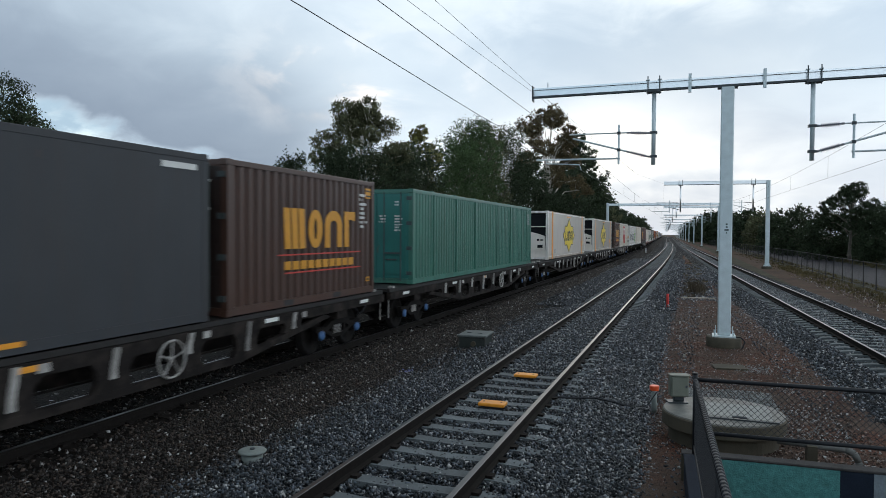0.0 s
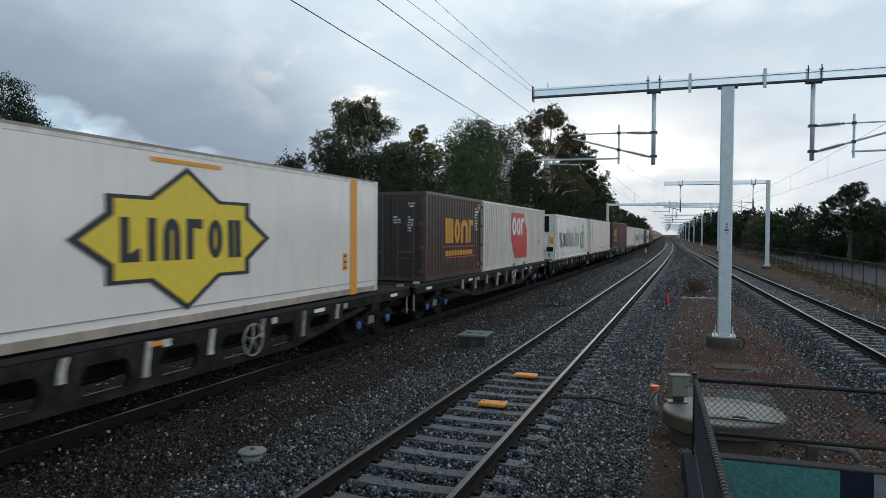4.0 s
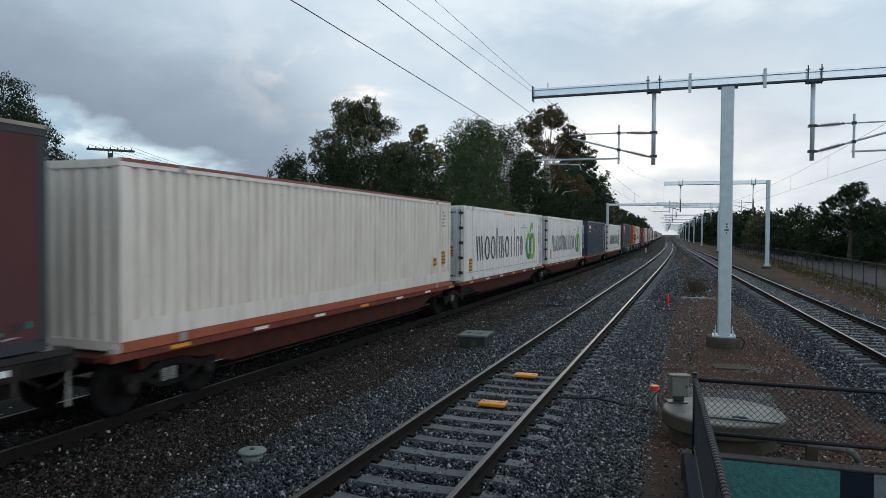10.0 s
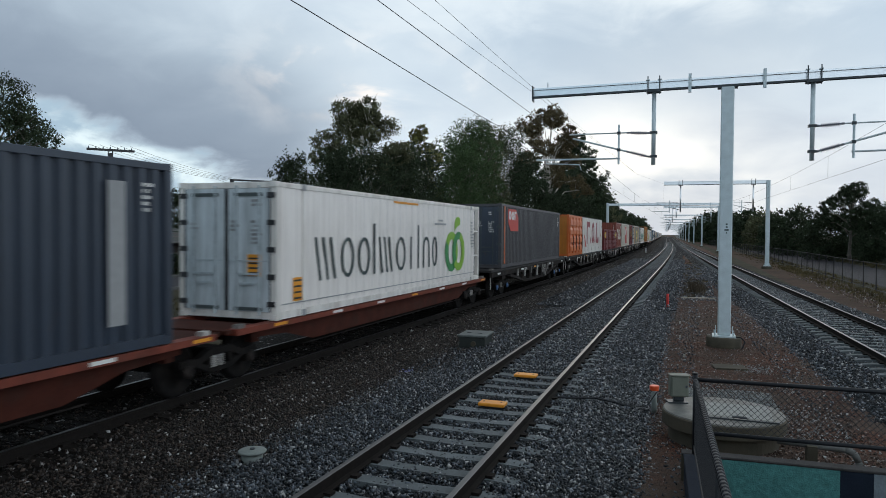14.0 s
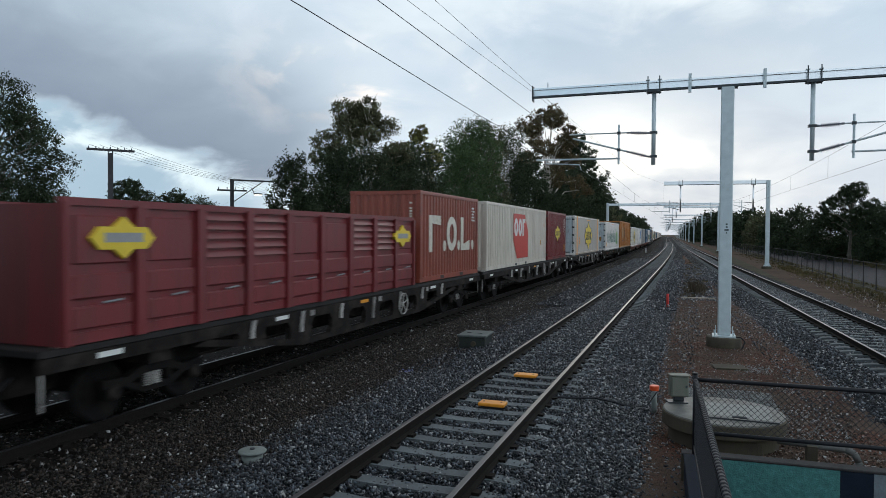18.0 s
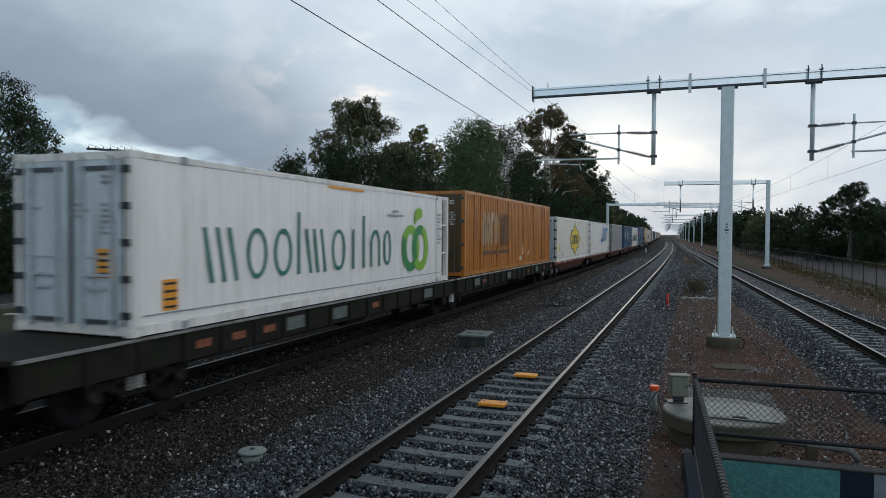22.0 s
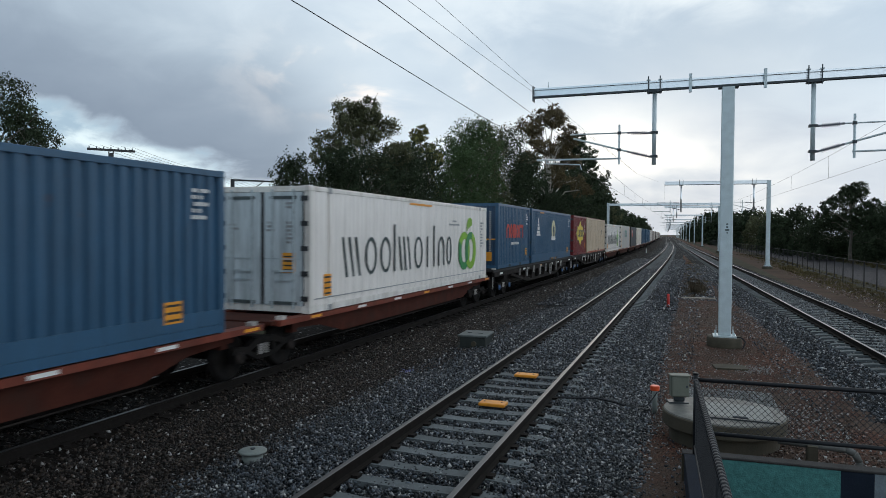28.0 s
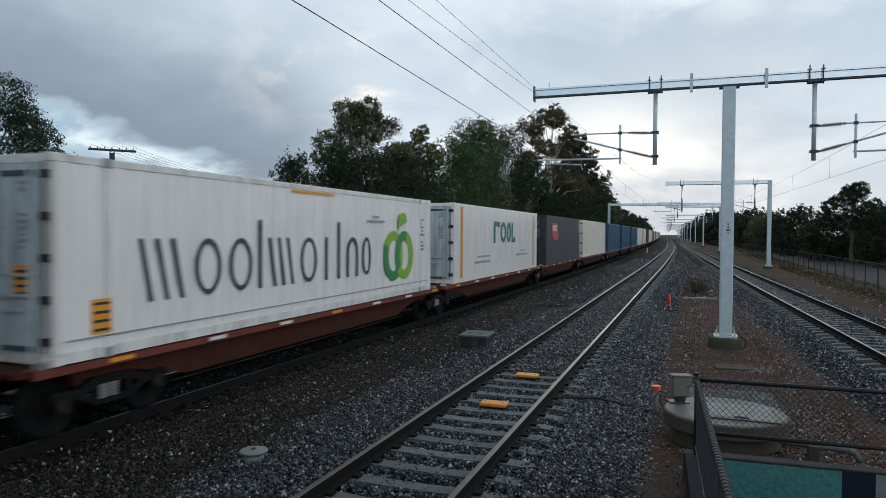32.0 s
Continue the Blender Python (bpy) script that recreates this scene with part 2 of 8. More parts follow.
def lathe(bm, profile, n=24, axis="z", at=(0, 0, 0), mat=0, smooth=True):
    """A turned body: profile of (radius, height) about an axis."""
    rings = []
    for r, h in profile:
        ring = []
        for i in range(n):
            a = i * math.tau / n
            p = {"z": (r * math.cos(a), r * math.sin(a), h), "x": (h, r * math.cos(a), r * math.sin(a)), "y": (r * math.sin(a), h, r * math.cos(a))}[axis]
            ring.append(bm.verts.new(Vector(p) + Vector(at)))
        rings.append(ring)
    for ra, rb in zip(rings, rings[1:]):
        for i in range(n):
            f = bm.faces.new((ra[i], ra[(i + 1) % n], rb[(i + 1) % n], rb[i]))
            f.smooth, f.material_index = smooth, mat
    bm.faces.new(rings[0][::-1]).material_index = mat
    bm.faces.new(rings[-1]).material_index = mat


def prism(bm, pts, x0, x1, mat=0):
    """A plate: points (y, z) in order, thick from x0 to x1."""
    a = [bm.verts.new((x0, y, z)) for y, z in pts]
    b = [bm.verts.new((x1, y, z)) for y, z in pts]
    bm.faces.new(a[::-1]).material_index = mat
    bm.faces.new(b).material_index = mat
    k = len(pts)
    for i in range(k):
        bm.faces.new((a[i], a[(i + 1) % k], b[(i + 1) % k], b[i])).material_index = mat


def array_mesh(name, verts, faces, material, smooth=False):
    """A mesh from arrays; faces is one (M, 3) or (M, 4) array."""
    me = bpy.data.meshes.new(name)
    verts, faces = np.asarray(verts, np.float32), np.asarray(faces, np.int32)
    k = faces.shape[1]
    me.vertices.add(len(verts))
    me.vertices.foreach_set("co", verts.ravel())
    me.loops.add(faces.size)
    me.loops.foreach_set("vertex_index", faces.ravel())
    me.polygons.add(len(faces))
    me.polygons.foreach_set("loop_start", np.arange(0, faces.size, k, dtype=np.int32))
    me.polygons.foreach_set("loop_total", np.full(len(faces), k, np.int32))
    if smooth:
        me.polygons.foreach_set("use_smooth", np.ones(len(faces), bool))
    me.update(calc_edges=True)
    for m in (material if isinstance(material, (list, tuple)) else [material]):
        me.materials.append(m)
    return me


# ---- the plan: the line runs along +y, x to the right, z = 0 on the middle track's rail heads ----
def bend(y):
    """How far the line has swung to the left at y."""
    if y < 50:
        return 0.0
    if y < 200:
        return 0.0325 * (y - 50) ** 2 / 300
    return 2.4375 + 0.0325 * (y - 200)


def lane_train(y):
    return -9.1 - bend(y)


def lane_middle(y):
    return -3.07 - bend(y)


def lane_right(y):
    u = y - 20
    if y < 200:
        return 4.88 - 0.0455 * u + 4.1e-5 * u * u
    return 4.88 - 0.0455 * 180 + 4.1e-5 * 180 * 180 - 0.0307 * (y - 200)


def stations(y0, y1):
    """Steps along the line, close together near the camera."""
    ys, y = [], y0
    while y < y1:
        ys.append(y)
        y += 2.0 if y < 60 else 6.0 if y < 260 else 40.0
    return ys + [y1]


def sweep(bm, lane, profile, ys, mat=0, closed=False, smooth=False):
    """Draw a profile of (offset, z) along a lane."""
    rows = [[bm.verts.new((lane(y) + o, y, z)) for o, z in profile] for y in ys]
    k = len(profile)
    for ra, rb in zip(rows, rows[1:]):
        for i in range(k if closed else k - 1):
            f = bm.faces.new((ra[i], ra[(i + 1) % k], rb[(i + 1) % k], rb[i]))
            f.material_index, f.smooth = mat, smooth
    if closed:
        bm.faces.new(rows[0][::-1])
        bm.faces.new(rows[-1])


def stony(name, dark, light, warm, scale=17.0, white=0.03, patch=None):
    """Crushed stone: a cell pattern in relief, each stone with its own tone."""
    m = bpy.data.materials.new(name)
    m.use_nodes = True
    nt = m.node_tree
    n, link = nt.nodes.new, nt.links.new
    b = nt.nodes["Principled BSDF"]
    b.inputs["Roughness"].default_value = 0.9
    b.inputs["Specular IOR Level"].default_value = 0.12
    co = n("ShaderNodeTexCoord")
    v = n("ShaderNodeTexVoronoi"); v.inputs["Scale"].default_value = scale
    v2 = n("ShaderNodeTexVoronoi"); v2.inputs["Scale"].default_value = scale; v2.feature = "DISTANCE_TO_EDGE"
    link(co.outputs["Object"], v.inputs["Vector"]); link(co.outputs["Object"], v2.inputs["Vector"])
    sep = n("ShaderNodeSeparateColor")
    link(v.outputs["Color"], sep.inputs[0])
    ramp = n("ShaderNodeValToRGB")
    e = ramp.color_ramp.elements
    e[0].color, e[1].color = (*dark, 1), (*light, 1)
    k = e.new(0.5); k.color = (*warm, 1)
    if white:
        e[1].position = 1 - white - 0.02
        w = e.new(1 - white); w.color = (0.45, 0.45, 0.44, 1)
    link(sep.outputs[0], ramp.inputs[0])
    big = n("ShaderNodeTexNoise"); big.inputs["Scale"].default_value = 0.45; big.inputs["Detail"].default_value = 6
    link(co.outputs["Object"], big.inputs["Vector"])
    rg = n("ShaderNodeMapRange")
    rg.inputs["From Min"].default_value, rg.inputs["From Max"].default_value = 0.3, 0.7
    rg.inputs["To Min"].default_value, rg.inputs["To Max"].default_value = 0.7, 1.3
    link(big.outputs["Fac"], rg.inputs["Value"])
    mul = n("ShaderNodeMix"); mul.data_type = "RGBA"; mul.blend_type = "MULTIPLY"; mul.inputs["Factor"].default_value = 1
    link(ramp.outputs[0], mul.inputs["A"]); link(rg.outputs[0], mul.inputs["B"])
    # cell edges darken the colour too, painting shade between the stones
    gap = n("ShaderNodeMapRange")
    gap.inputs["From Max"].default_value = 0.12
    gap.inputs["To Min"].default_value = 0.25
    link(v2.outputs["Distance"], gap.inputs["Value"])
    mul2 = n("ShaderNodeMix"); mul2.data_type = "RGBA"; mul2.blend_type = "MULTIPLY"; mul2.inputs["Factor"].default_value = 1
    link(mul.outputs["Result"], mul2.inputs["A"]); link(gap.outputs[0], mul2.inputs["B"])
    col = mul2.outputs["Result"]
    if patch:
        pn = n("ShaderNodeTexNoise"); pn.inputs["Scale"].default_value = 0.8; pn.inputs["Detail"].default_value = 7
        pn.inputs["Roughness"].default_value = 0.65
        link(co.outputs["Object"], pn.inputs["Vector"])
        pr = n("ShaderNodeMapRange")
        pr.inputs["From Min"].default_value, pr.inputs["From Max"].default_value, pr.inputs["To Max"].default_value = 0.44, 0.62, 0.85
        link(pn.outputs["Fac"], pr.inputs["Value"])
        pm = n("ShaderNodeMix"); pm.data_type = "RGBA"
        link(pr.outputs[0], pm.inputs["Factor"]); link(col, pm.inputs["A"])
        pm.inputs["B"].default_value = (*patch, 1)
        col = pm.outputs["Result"]
    link(col, b.inputs["Base Color"])
    bp = n("ShaderNodeBump"); bp.inputs["Strength"].default_value = 0.9; bp.inputs["Distance"].default_value = 0.03
    link(gap.outputs[0], bp.inputs["Height"]); link(bp.outputs[0], b.inputs["Normal"])
    return m


def loose(name, dark, light, white=0.06):
    """Single stones: the tone goes by the stone."""
    m = bpy.data.materials.new(name)
    m.use_nodes = True
    nt = m.node_tree
    n, link = nt.nodes.new, nt.links.new
    b = nt.nodes["Principled BSDF"]
    b.inputs["Roughness"].default_value = 0.5
    b.inputs["Specular IOR Level"].default_value = 0.32
    g = n("ShaderNodeNewGeometry")
    ramp = n("ShaderNodeValToRGB")
    e = ramp.color_ramp.elements
    e[0].color, e[1].color, e[1].position = (*dark, 1), (*light, 1), 1 - white - 0.03
    e.new(0.55).color = (*[a * 0.82 + b * 0.18 for a, b in zip(dark, light)], 1)
    w = e.new(1 - white * 0.6); w.color = (0.38, 0.38, 0.375, 1)
    link(g.outputs["Random Per Island"], ramp.inputs[0])
    co = n("ShaderNodeTexCoord")
    t = n("ShaderNodeTexNoise"); t.inputs["Scale"].default_value = 45
    link(co.outputs["Object"], t.inputs["Vector"])
    mul = n("ShaderNodeMix"); mul.data_type = "RGBA"; mul.blend_type = "OVERLAY"; mul.inputs["Factor"].default_value = 0.5
    link(ramp.outputs[0], mul.inputs["A"]); link(t.outputs["Fac"], mul.inputs["B"])
    link(mul.outputs["Result"], b.inputs["Base Color"])
    bp = n("ShaderNodeBump"); bp.inputs["Strength"].default_value = 0.4; bp.inputs["Distance"].default_value = 0.01
    link(t.outputs["Fac"], bp.inputs["Height"]); link(bp.outputs[0], b.inputs["Normal"])
    return m


BALLAST_GREY = stony("blue_grey_ballast", (0.008, 0.0095, 0.0115), (0.066, 0.076, 0.084), (0.024, 0.028, 0.032), 17, 0.03)
# rust brown darkened, putting the train's shade into the bed's colour
BALLAST_BROWN = stony("rust_brown_ballast", (0.005, 0.004, 0.0035), (0.042, 0.029, 0.023), (0.017, 0.012, 0.010), 17, 0.012)
STONE_GREY = loose("blue_grey_stones", (0.0040, 0.0050, 0.0066), (0.118, 0.138, 0.165), 0.065)
STONE_BROWN = loose("rust_brown_stones", (0.0038, 0.0030, 0.0026), (0.070, 0.049, 0.038), 0.012)
STONE_PALE = loose("pale_ballast_stones", (0.020, 0.022, 0.024), (0.17, 0.178, 0.182), 0.10)
DIRT = stony("red_brown_gravelly_earth", (0.055, 0.030, 0.021), (0.22, 0.138, 0.102), (0.155, 0.066, 0.042), 26, 0.01, (0.092, 0.070, 0.056))
VERGE = paint("dry_grass_earth", (0.046, 0.040, 0.026), 0.95, 0, gloss=0.1, grain=0.6, vary=0.5, bump=0.5, dirt=0.7, dirt_color=(0.05, 0.055, 0.025), fine=18)
VERGE_RED = paint("red_brown_verge", (0.066, 0.038, 0.027), 0.95, 0, grain=1.0, vary=0.5, bump=0.5, dirt=0.8, dirt_color=(0.055, 0.050, 0.030), fine=18, gloss=0.1)
ASPHALT = paint("damp_asphalt", (0.028, 0.026, 0.031), 0.8, 0, gloss=0.2, grain=0.5, vary=0.3, bump=0.1, dirt=0.4, dirt_color=(0.03, 0.03, 0.034), fine=70)


def ground_height(x, y):
    """The lie of the land across the line."""
    d = x + bend(y)
    if d < -13:
        return -0.62
    if d < -11:
        return -0.62 + (d + 13) * 0.05
    if d < 7.5:
        return -0.52 if d < -0.9 else -0.36
    if d < 9:
        return -0.36 - (d - 7.5) * 0.04
    return -0.42


def ground():
    xs = [-2500, -900, -300, -120, -70, -50, -38, -30, -24, -18, -14, -13, -12, -11, -9, -6, -3, -1.0, -0.8, 0.1, 2, 4.25, 6, 7.5, 9, 11, 14, 18, 25, 40, 70, 140, 400, 1000, 2500]
    ys = [-300, -60, -20, -10, -6, -2, 1.6, 5, 9.08] + list(range(12, 60, 4)) + list(range(60, 260, 15)) + [300, 400, 600, 1000, 1600, 2600, 4200]
    slant = lambda x, y: (9.02 - y) * 0.0454 if x in (0.1, 4.25) and 1 < y < 9.1 else 0.0
    v = [(x + slant(x, y) - bend(y) if abs(x) < 100 else x, y, ground_height(x - bend(y), y) if abs(x) < 100 else ground_height(x, y) + 0 * y) for y in ys for x in xs]
    k = len(xs)
    well = lambda i, j: 0 < xs[i] < 4.2 and 1 < ys[j] < 9          # the stairwell's opening
    f = [(j * k + i, j * k + i + 1, (j + 1) * k + i + 1, (j + 1) * k + i) for j in range(len(ys) - 1) for i in range(k - 1) if not well(i, j)]
    ob = new("ground", array_mesh("ground", v, f, [VERGE, DIRT, VERGE_RED]))
    mats = [1 if -1.2 <= xs[i] < 2.5 else 2 if 6 <= xs[i] < 9 else 0 for j in range(len(ys) - 1) for i in range(k - 1) if not well(i, j)]
    ob.data.polygons.foreach_set("material_index", mats)
    return tagged(ob, "bare earth and thin dry grass along the railway", "ground", kind="structure")


ground()


def bed(name, lane, profile, material, label, ys):
    bm = bmesh.new()
    sweep(bm, lane, profile, ys)
    return tagged(mesh_object(name, bm, material), label, "ballast", kind="structure")


LINE = stations(-24, 900)
bed("ballast_bed_train", lane_train, [(-4.2, -0.66), (-2.4, -0.34), (-1.5, -0.31), (1.5, -0.31), (2.3, -0.36), (3.0, -0.40), (3.3, -0.47), (3.4, -0.6)], BALLAST_BROWN,
    "rust-brown crushed stone bed under the goods track", LINE)
bed("ballast_bed_middle", lane_middle, [(-3.2, -0.6), (-2.95, -0.44), (-2.2, -0.34), (-1.5, -0.235), (1.5, -0.235), (2.0, -0.29), (2.65, -0.41), (2.75, -0.5)], BALLAST_GREY,
    "blue-grey crushed stone bed under the middle track", LINE)
bed("ballast_bed_far", lane_right, [(-2.6, -0.5), (-2.35, -0.40), (-1.5, -0.235), (1.5, -0.235), (2.2, -0.38), (2.4, -0.5)], BALLAST_GREY,
    "blue-grey crushed stone bed under the outer track", LINE)


# ---- tracks ----
def track(name, lane, top, label, sleeper_range, step, phase, sleeper_top, sleeper_material):
    t = thing(name, label, "railway track", kind="structure")
    half = 0.7525
    for side in (-1, 1):
        bm = bmesh.new()
        c = side * half
        prof = [(c - 0.065, top - 0.17), (c - 0.065, top - 0.155), (c - 0.012, top - 0.135), (c - 0.012, top - 0.045), (c - 0.036, top - 0.035),
                (c - 0.036, top - 0.004), (c - 0.028, top), (c + 0.028, top), (c + 0.036, top - 0.004), (c + 0.036, top - 0.035), (c + 0.012, top - 0.045),
                (c + 0.012, top - 0.135), (c + 0.065, top - 0.155), (c + 0.065, top - 0.17)]
        sweep(bm, lane, prof, LINE, closed=True)
        bm.faces.ensure_lookup_table()
        k = len(prof)
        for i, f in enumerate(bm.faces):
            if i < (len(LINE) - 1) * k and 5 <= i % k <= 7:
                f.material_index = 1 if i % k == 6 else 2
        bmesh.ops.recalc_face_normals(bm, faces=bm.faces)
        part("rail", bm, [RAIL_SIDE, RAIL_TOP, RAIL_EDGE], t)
    # one sleeper: a concrete beam, lower in the middle, with sloped ends
    bm = bmesh.new()
    rows = []
    for x, w, z in ((-1.25, 0.10, -0.05), (-1.22, 0.11, -0.02), (-1.0, 0.11, 0.0), (-0.5, 0.11, 0.0), (-0.3, 0.105, -0.008), (0.3, 0.105, -0.008), (0.5, 0.11, 0.0), (1.0, 0.11, 0.0), (1.22, 0.11, -0.02), (1.25, 0.10, -0.05)):
        rows.append([bm.verts.new((x, s * w2, zz)) for s, w2, zz in ((-1, w + 0.02, -0.2), (-1, w, z), (1, w, z), (1, w + 0.02, -0.2))])
    for ra, rb in zip(rows, rows[1:]):
        for i in range(3):
            bm.faces.new((ra[i], rb[i], rb[i + 1], ra[i + 1]))
    bm.faces.new(rows[0]); bm.faces.new(rows[-1][::-1])
    for s in (-1, 1):
        for q in (-1, 1):
            box(bm, s * half + q * 0.1 - 0.045, s * half + q * 0.1 + 0.045, -0.06, 0.06, 0.0, 0.035, 1)
    bmesh.ops.recalc_face_normals(bm, faces=bm.faces)
    me = bpy.data.meshes.new("sleeper")
    bm.to_mesh(me); bm.free()
    me.materials.append(sleeper_material); me.materials.append(RAIL_SIDE)
    rnd = random.Random(4)
    y0, y1, y2 = sleeper_range
    y = phase
    far = []
    while y < y2:
        if y > y0:
            m = pose(lane(y) + rnd.uniform(-0.015, 0.015), y + rnd.uniform(-0.012, 0.012), sleeper_top, 0, 0, rnd.uniform(-0.4, 0.4))
            if y < y1:
                shared("sleeper", me, t, m)
            else:
                far.append(m)
        y += step
    bm = bmesh.new()
    for m in far:
        vs = box(bm, -1.25, 1.25, -0.11, 0.11, -0.1, 0.0)
        for v in vs:
            v.co = m @ v.co
    if far:
        tagged(part("far_sleepers", bm, sleeper_material, t), kind="stuff")
    return t


# sleepers coloured near black, for the shade under the train
TIE_DARK = paint("shade_dark_sleeper", (0.014, 0.0115, 0.010), 0.9, 0, gloss=0.1, grain=6, vary=0.4, bump=0.3)
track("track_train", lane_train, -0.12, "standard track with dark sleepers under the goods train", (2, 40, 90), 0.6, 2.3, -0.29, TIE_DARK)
track("track_middle", lane_middle, 0.0, "track with rusty rails on grey concrete sleepers in crushed stone", (3, 100, 260), 0.585, 4.27, -0.172, CONCRETE)
track("track_far", lane_right, 0.0, "track on grey concrete sleepers curving gently away", (10, 90, 260), 0.6, 10.1, -0.172, CONCRETE)


# ---- loose stones where the camera stands near ----
def stones(name, label, material, boxes, seed, drop=0.0):
    """boxes: (lane offset from, to, y from, to, stones per square metre, z at the two offsets)."""
    r = np.random.default_rng(seed)
    base = np.array([(1, 0, 0), (-1, 0, 0), (0, 1, 0), (0, -1, 0), (0, 0, 1), (0, 0, -1)], float)
    tri = np.array([(0, 2, 4), (2, 1, 4), (1, 3, 4), (3, 0, 4), (2, 0, 5), (1, 2, 5), (3, 1, 5), (0, 3, 5)])
    V, F, k = [], [], 0
    for lane, o0, o1, y0, y1, dens, z0, z1, size in boxes:
        cnt = int((o1 - o0) * (y1 - y0) * dens)
        o = r.uniform(o0, o1, cnt)
        y = r.uniform(y0, y1, cnt)
        z = z0 + (z1 - z0) * (o - o0) / (o1 - o0)
        x = np.array([lane(q) for q in y]) + o
        s = size * r.uniform(0.55, 1.35, cnt)
        q = r.normal(size=(cnt, 3, 3))
        q, _ = np.linalg.qr(q)
        pts = base[None] * r.uniform(0.6, 1.25, (cnt, 6, 1)) + r.normal(0, 0.16, (cnt, 6, 3))
        pts = pts * (s[:, None, None] * np.stack([np.ones(cnt), r.uniform(0.6, 1, cnt), r.uniform(0.5, 0.8, cnt)], 1)[:, None, :])
        pts = np.einsum("nij,nkj->nki", q, pts) + np.stack([x, y, z + r.uniform(-0.01, 0.022, cnt)], 1)[:, None, :]
        V.append(pts.reshape(-1, 3))
        F.append((tri[None] + (np.arange(cnt) * 6)[:, None, None] + k).reshape(-1, 3))
        k += cnt * 6
    ob = new(name, array_mesh(name, np.concatenate(V), np.concatenate(F), material))
    return tagged(ob, label, "gravel", kind="stuff")


M, T, R_ = lane_middle, lane_train, lane_right
stones("grey_ballast_stones", "loose blue-grey crushed stones, a few of them white", STONE_GREY,
       [(M, -0.7, 0.7, 4.5, 14, 760, -0.209, -0.209, 0.029), (M, 0.8, 1.45, 4.5, 14, 820, -0.202, -0.208, 0.029), (M, -1.6, -0.8, 4.5, 14, 1092, -0.178, -0.172, 0.028),
        (M, 1.3, 2.65, 4.5, 14, 975, -0.205, -0.40, 0.030), (M, -2.4, -1.3, 4.5, 14, 858, -0.357, -0.195, 0.030), (M, -3.2, -2.4, 4.5, 14, 330, -0.44, -0.357, 0.028), (M, 2.5, 3.2, 8, 22, 124, -0.385, -0.36, 0.028),
        (M, -0.7, 0.7, 14, 28, 560, -0.188, -0.188, 0.034), (M, 0.8, 1.45, 14, 28, 400, -0.20, -0.20, 0.034), (M, -1.6, -0.8, 14, 28, 436, -0.178, -0.172, 0.034), (M, 1.3, 2.65, 14, 32, 374, -0.205, -0.40, 0.036), (M, -2.4, -1.3, 14, 28, 374, -0.36, -0.215, 0.036), (M, -3.3, -2.4, 14, 28, 130, -0.44, -0.36, 0.034),
        (M, -3.0, 2.6, 28, 52, 93, -0.225, -0.235, 0.045), (M, -0.7, 0.7, 28, 60, 170, -0.188, -0.188, 0.042), (M, 2.5, 3.4, 22, 45, 46, -0.39, -0.36, 0.04),
        (R_, -2.45, -1.3, 13, 32, 374, -0.40, -0.21, 0.036), (R_, -3.1, -2.3, 13, 34, 85, -0.36, -0.39, 0.034), (R_, -1.45, 1.45, 14, 34, 187, -0.232, -0.232, 0.036), (R_, -0.7, 0.7, 14, 50, 240, -0.205, -0.205, 0.036), (M, 2.6, 4.3, 34, 75, 80, -0.365, -0.36, 0.05), (M, -3.2, 2.6, 52, 85, 70, -0.24, -0.24, 0.06), (R_, -2.6, -1.3, 32, 70, 110, -0.40, -0.22, 0.05), (R_, 1.3, 2.35, 18, 46, 132, -0.21, -0.39, 0.042)], 3)
stones("brown_ballast_stones", "loose rust-brown crushed stones beside the goods track", STONE_BROWN,
       [(T, 1.4, 3.5, 3.5, 14, 950, -0.31, -0.44, 0.028), (T, 3.2, 3.9, 3.5, 14, 620, -0.42, -0.345, 0.028), (T, 3.9, 4.4, 3.5, 14, 240, -0.345, -0.28, 0.028), (T, 3.2, 4.1, 14, 28, 300, -0.42, -0.325, 0.034), (T, 1.4, 3.5, 14, 32, 420, -0.31, -0.46, 0.036), (T, 1.4, 3.6, 32, 70, 120, -0.31, -0.46, 0.05), (T, -1.4, 1.4, 4, 20, 160, -0.31, -0.31, 0.034)], 5)
# dense pale stones on the right shoulder stand in for its stronger light
stones("pale_ballast_patch", "thin scatter of pale stones between the tracks, thickened to brighten the right shoulder", STONE_PALE,
       [(M, -3.1, -2.1, 5, 14, 90, -0.44, -0.31, 0.034), (M, 1.3, 2.7, 4.5, 16, 300, -0.195, -0.395, 0.030), (M, 1.9, 2.65, 16, 30, 90, -0.29, -0.40, 0.036), (M, 0.85, 1.3, 4.5, 16, 120, -0.19, -0.19, 0.028)], 9)
stones("earth_pebbles", "small brown pebbles and clods on the bare earth", loose("brown_pebbles", (0.035, 0.021, 0.015), (0.19, 0.125, 0.094), 0.06),
       [(lambda y: 0.0, -0.6, 2.6, 9.3, 22, 240, -0.364, -0.364, 0.017), (lambda y: 0.9, 0.0, 1.7, 9.2, 13.5, 190, -0.36, -0.36, 0.030), (lambda y: 0.0, -0.5, 2.3, 22, 40, 130, -0.37, -0.37, 0.03), (lambda y: 7.3, 0, 2.2, 28, 60, 40, -0.38, -0.41, 0.05)], 12)
stones("painted_stones", "few stones splashed with blue marking paint", paint("blue_marking_paint", (0.16, 0.18, 0.42), 0.7), [(lambda y: -6.2, 0.0, 0.3, 14.05, 14.3, 700, -0.42, -0.41, 0.026)], 21)
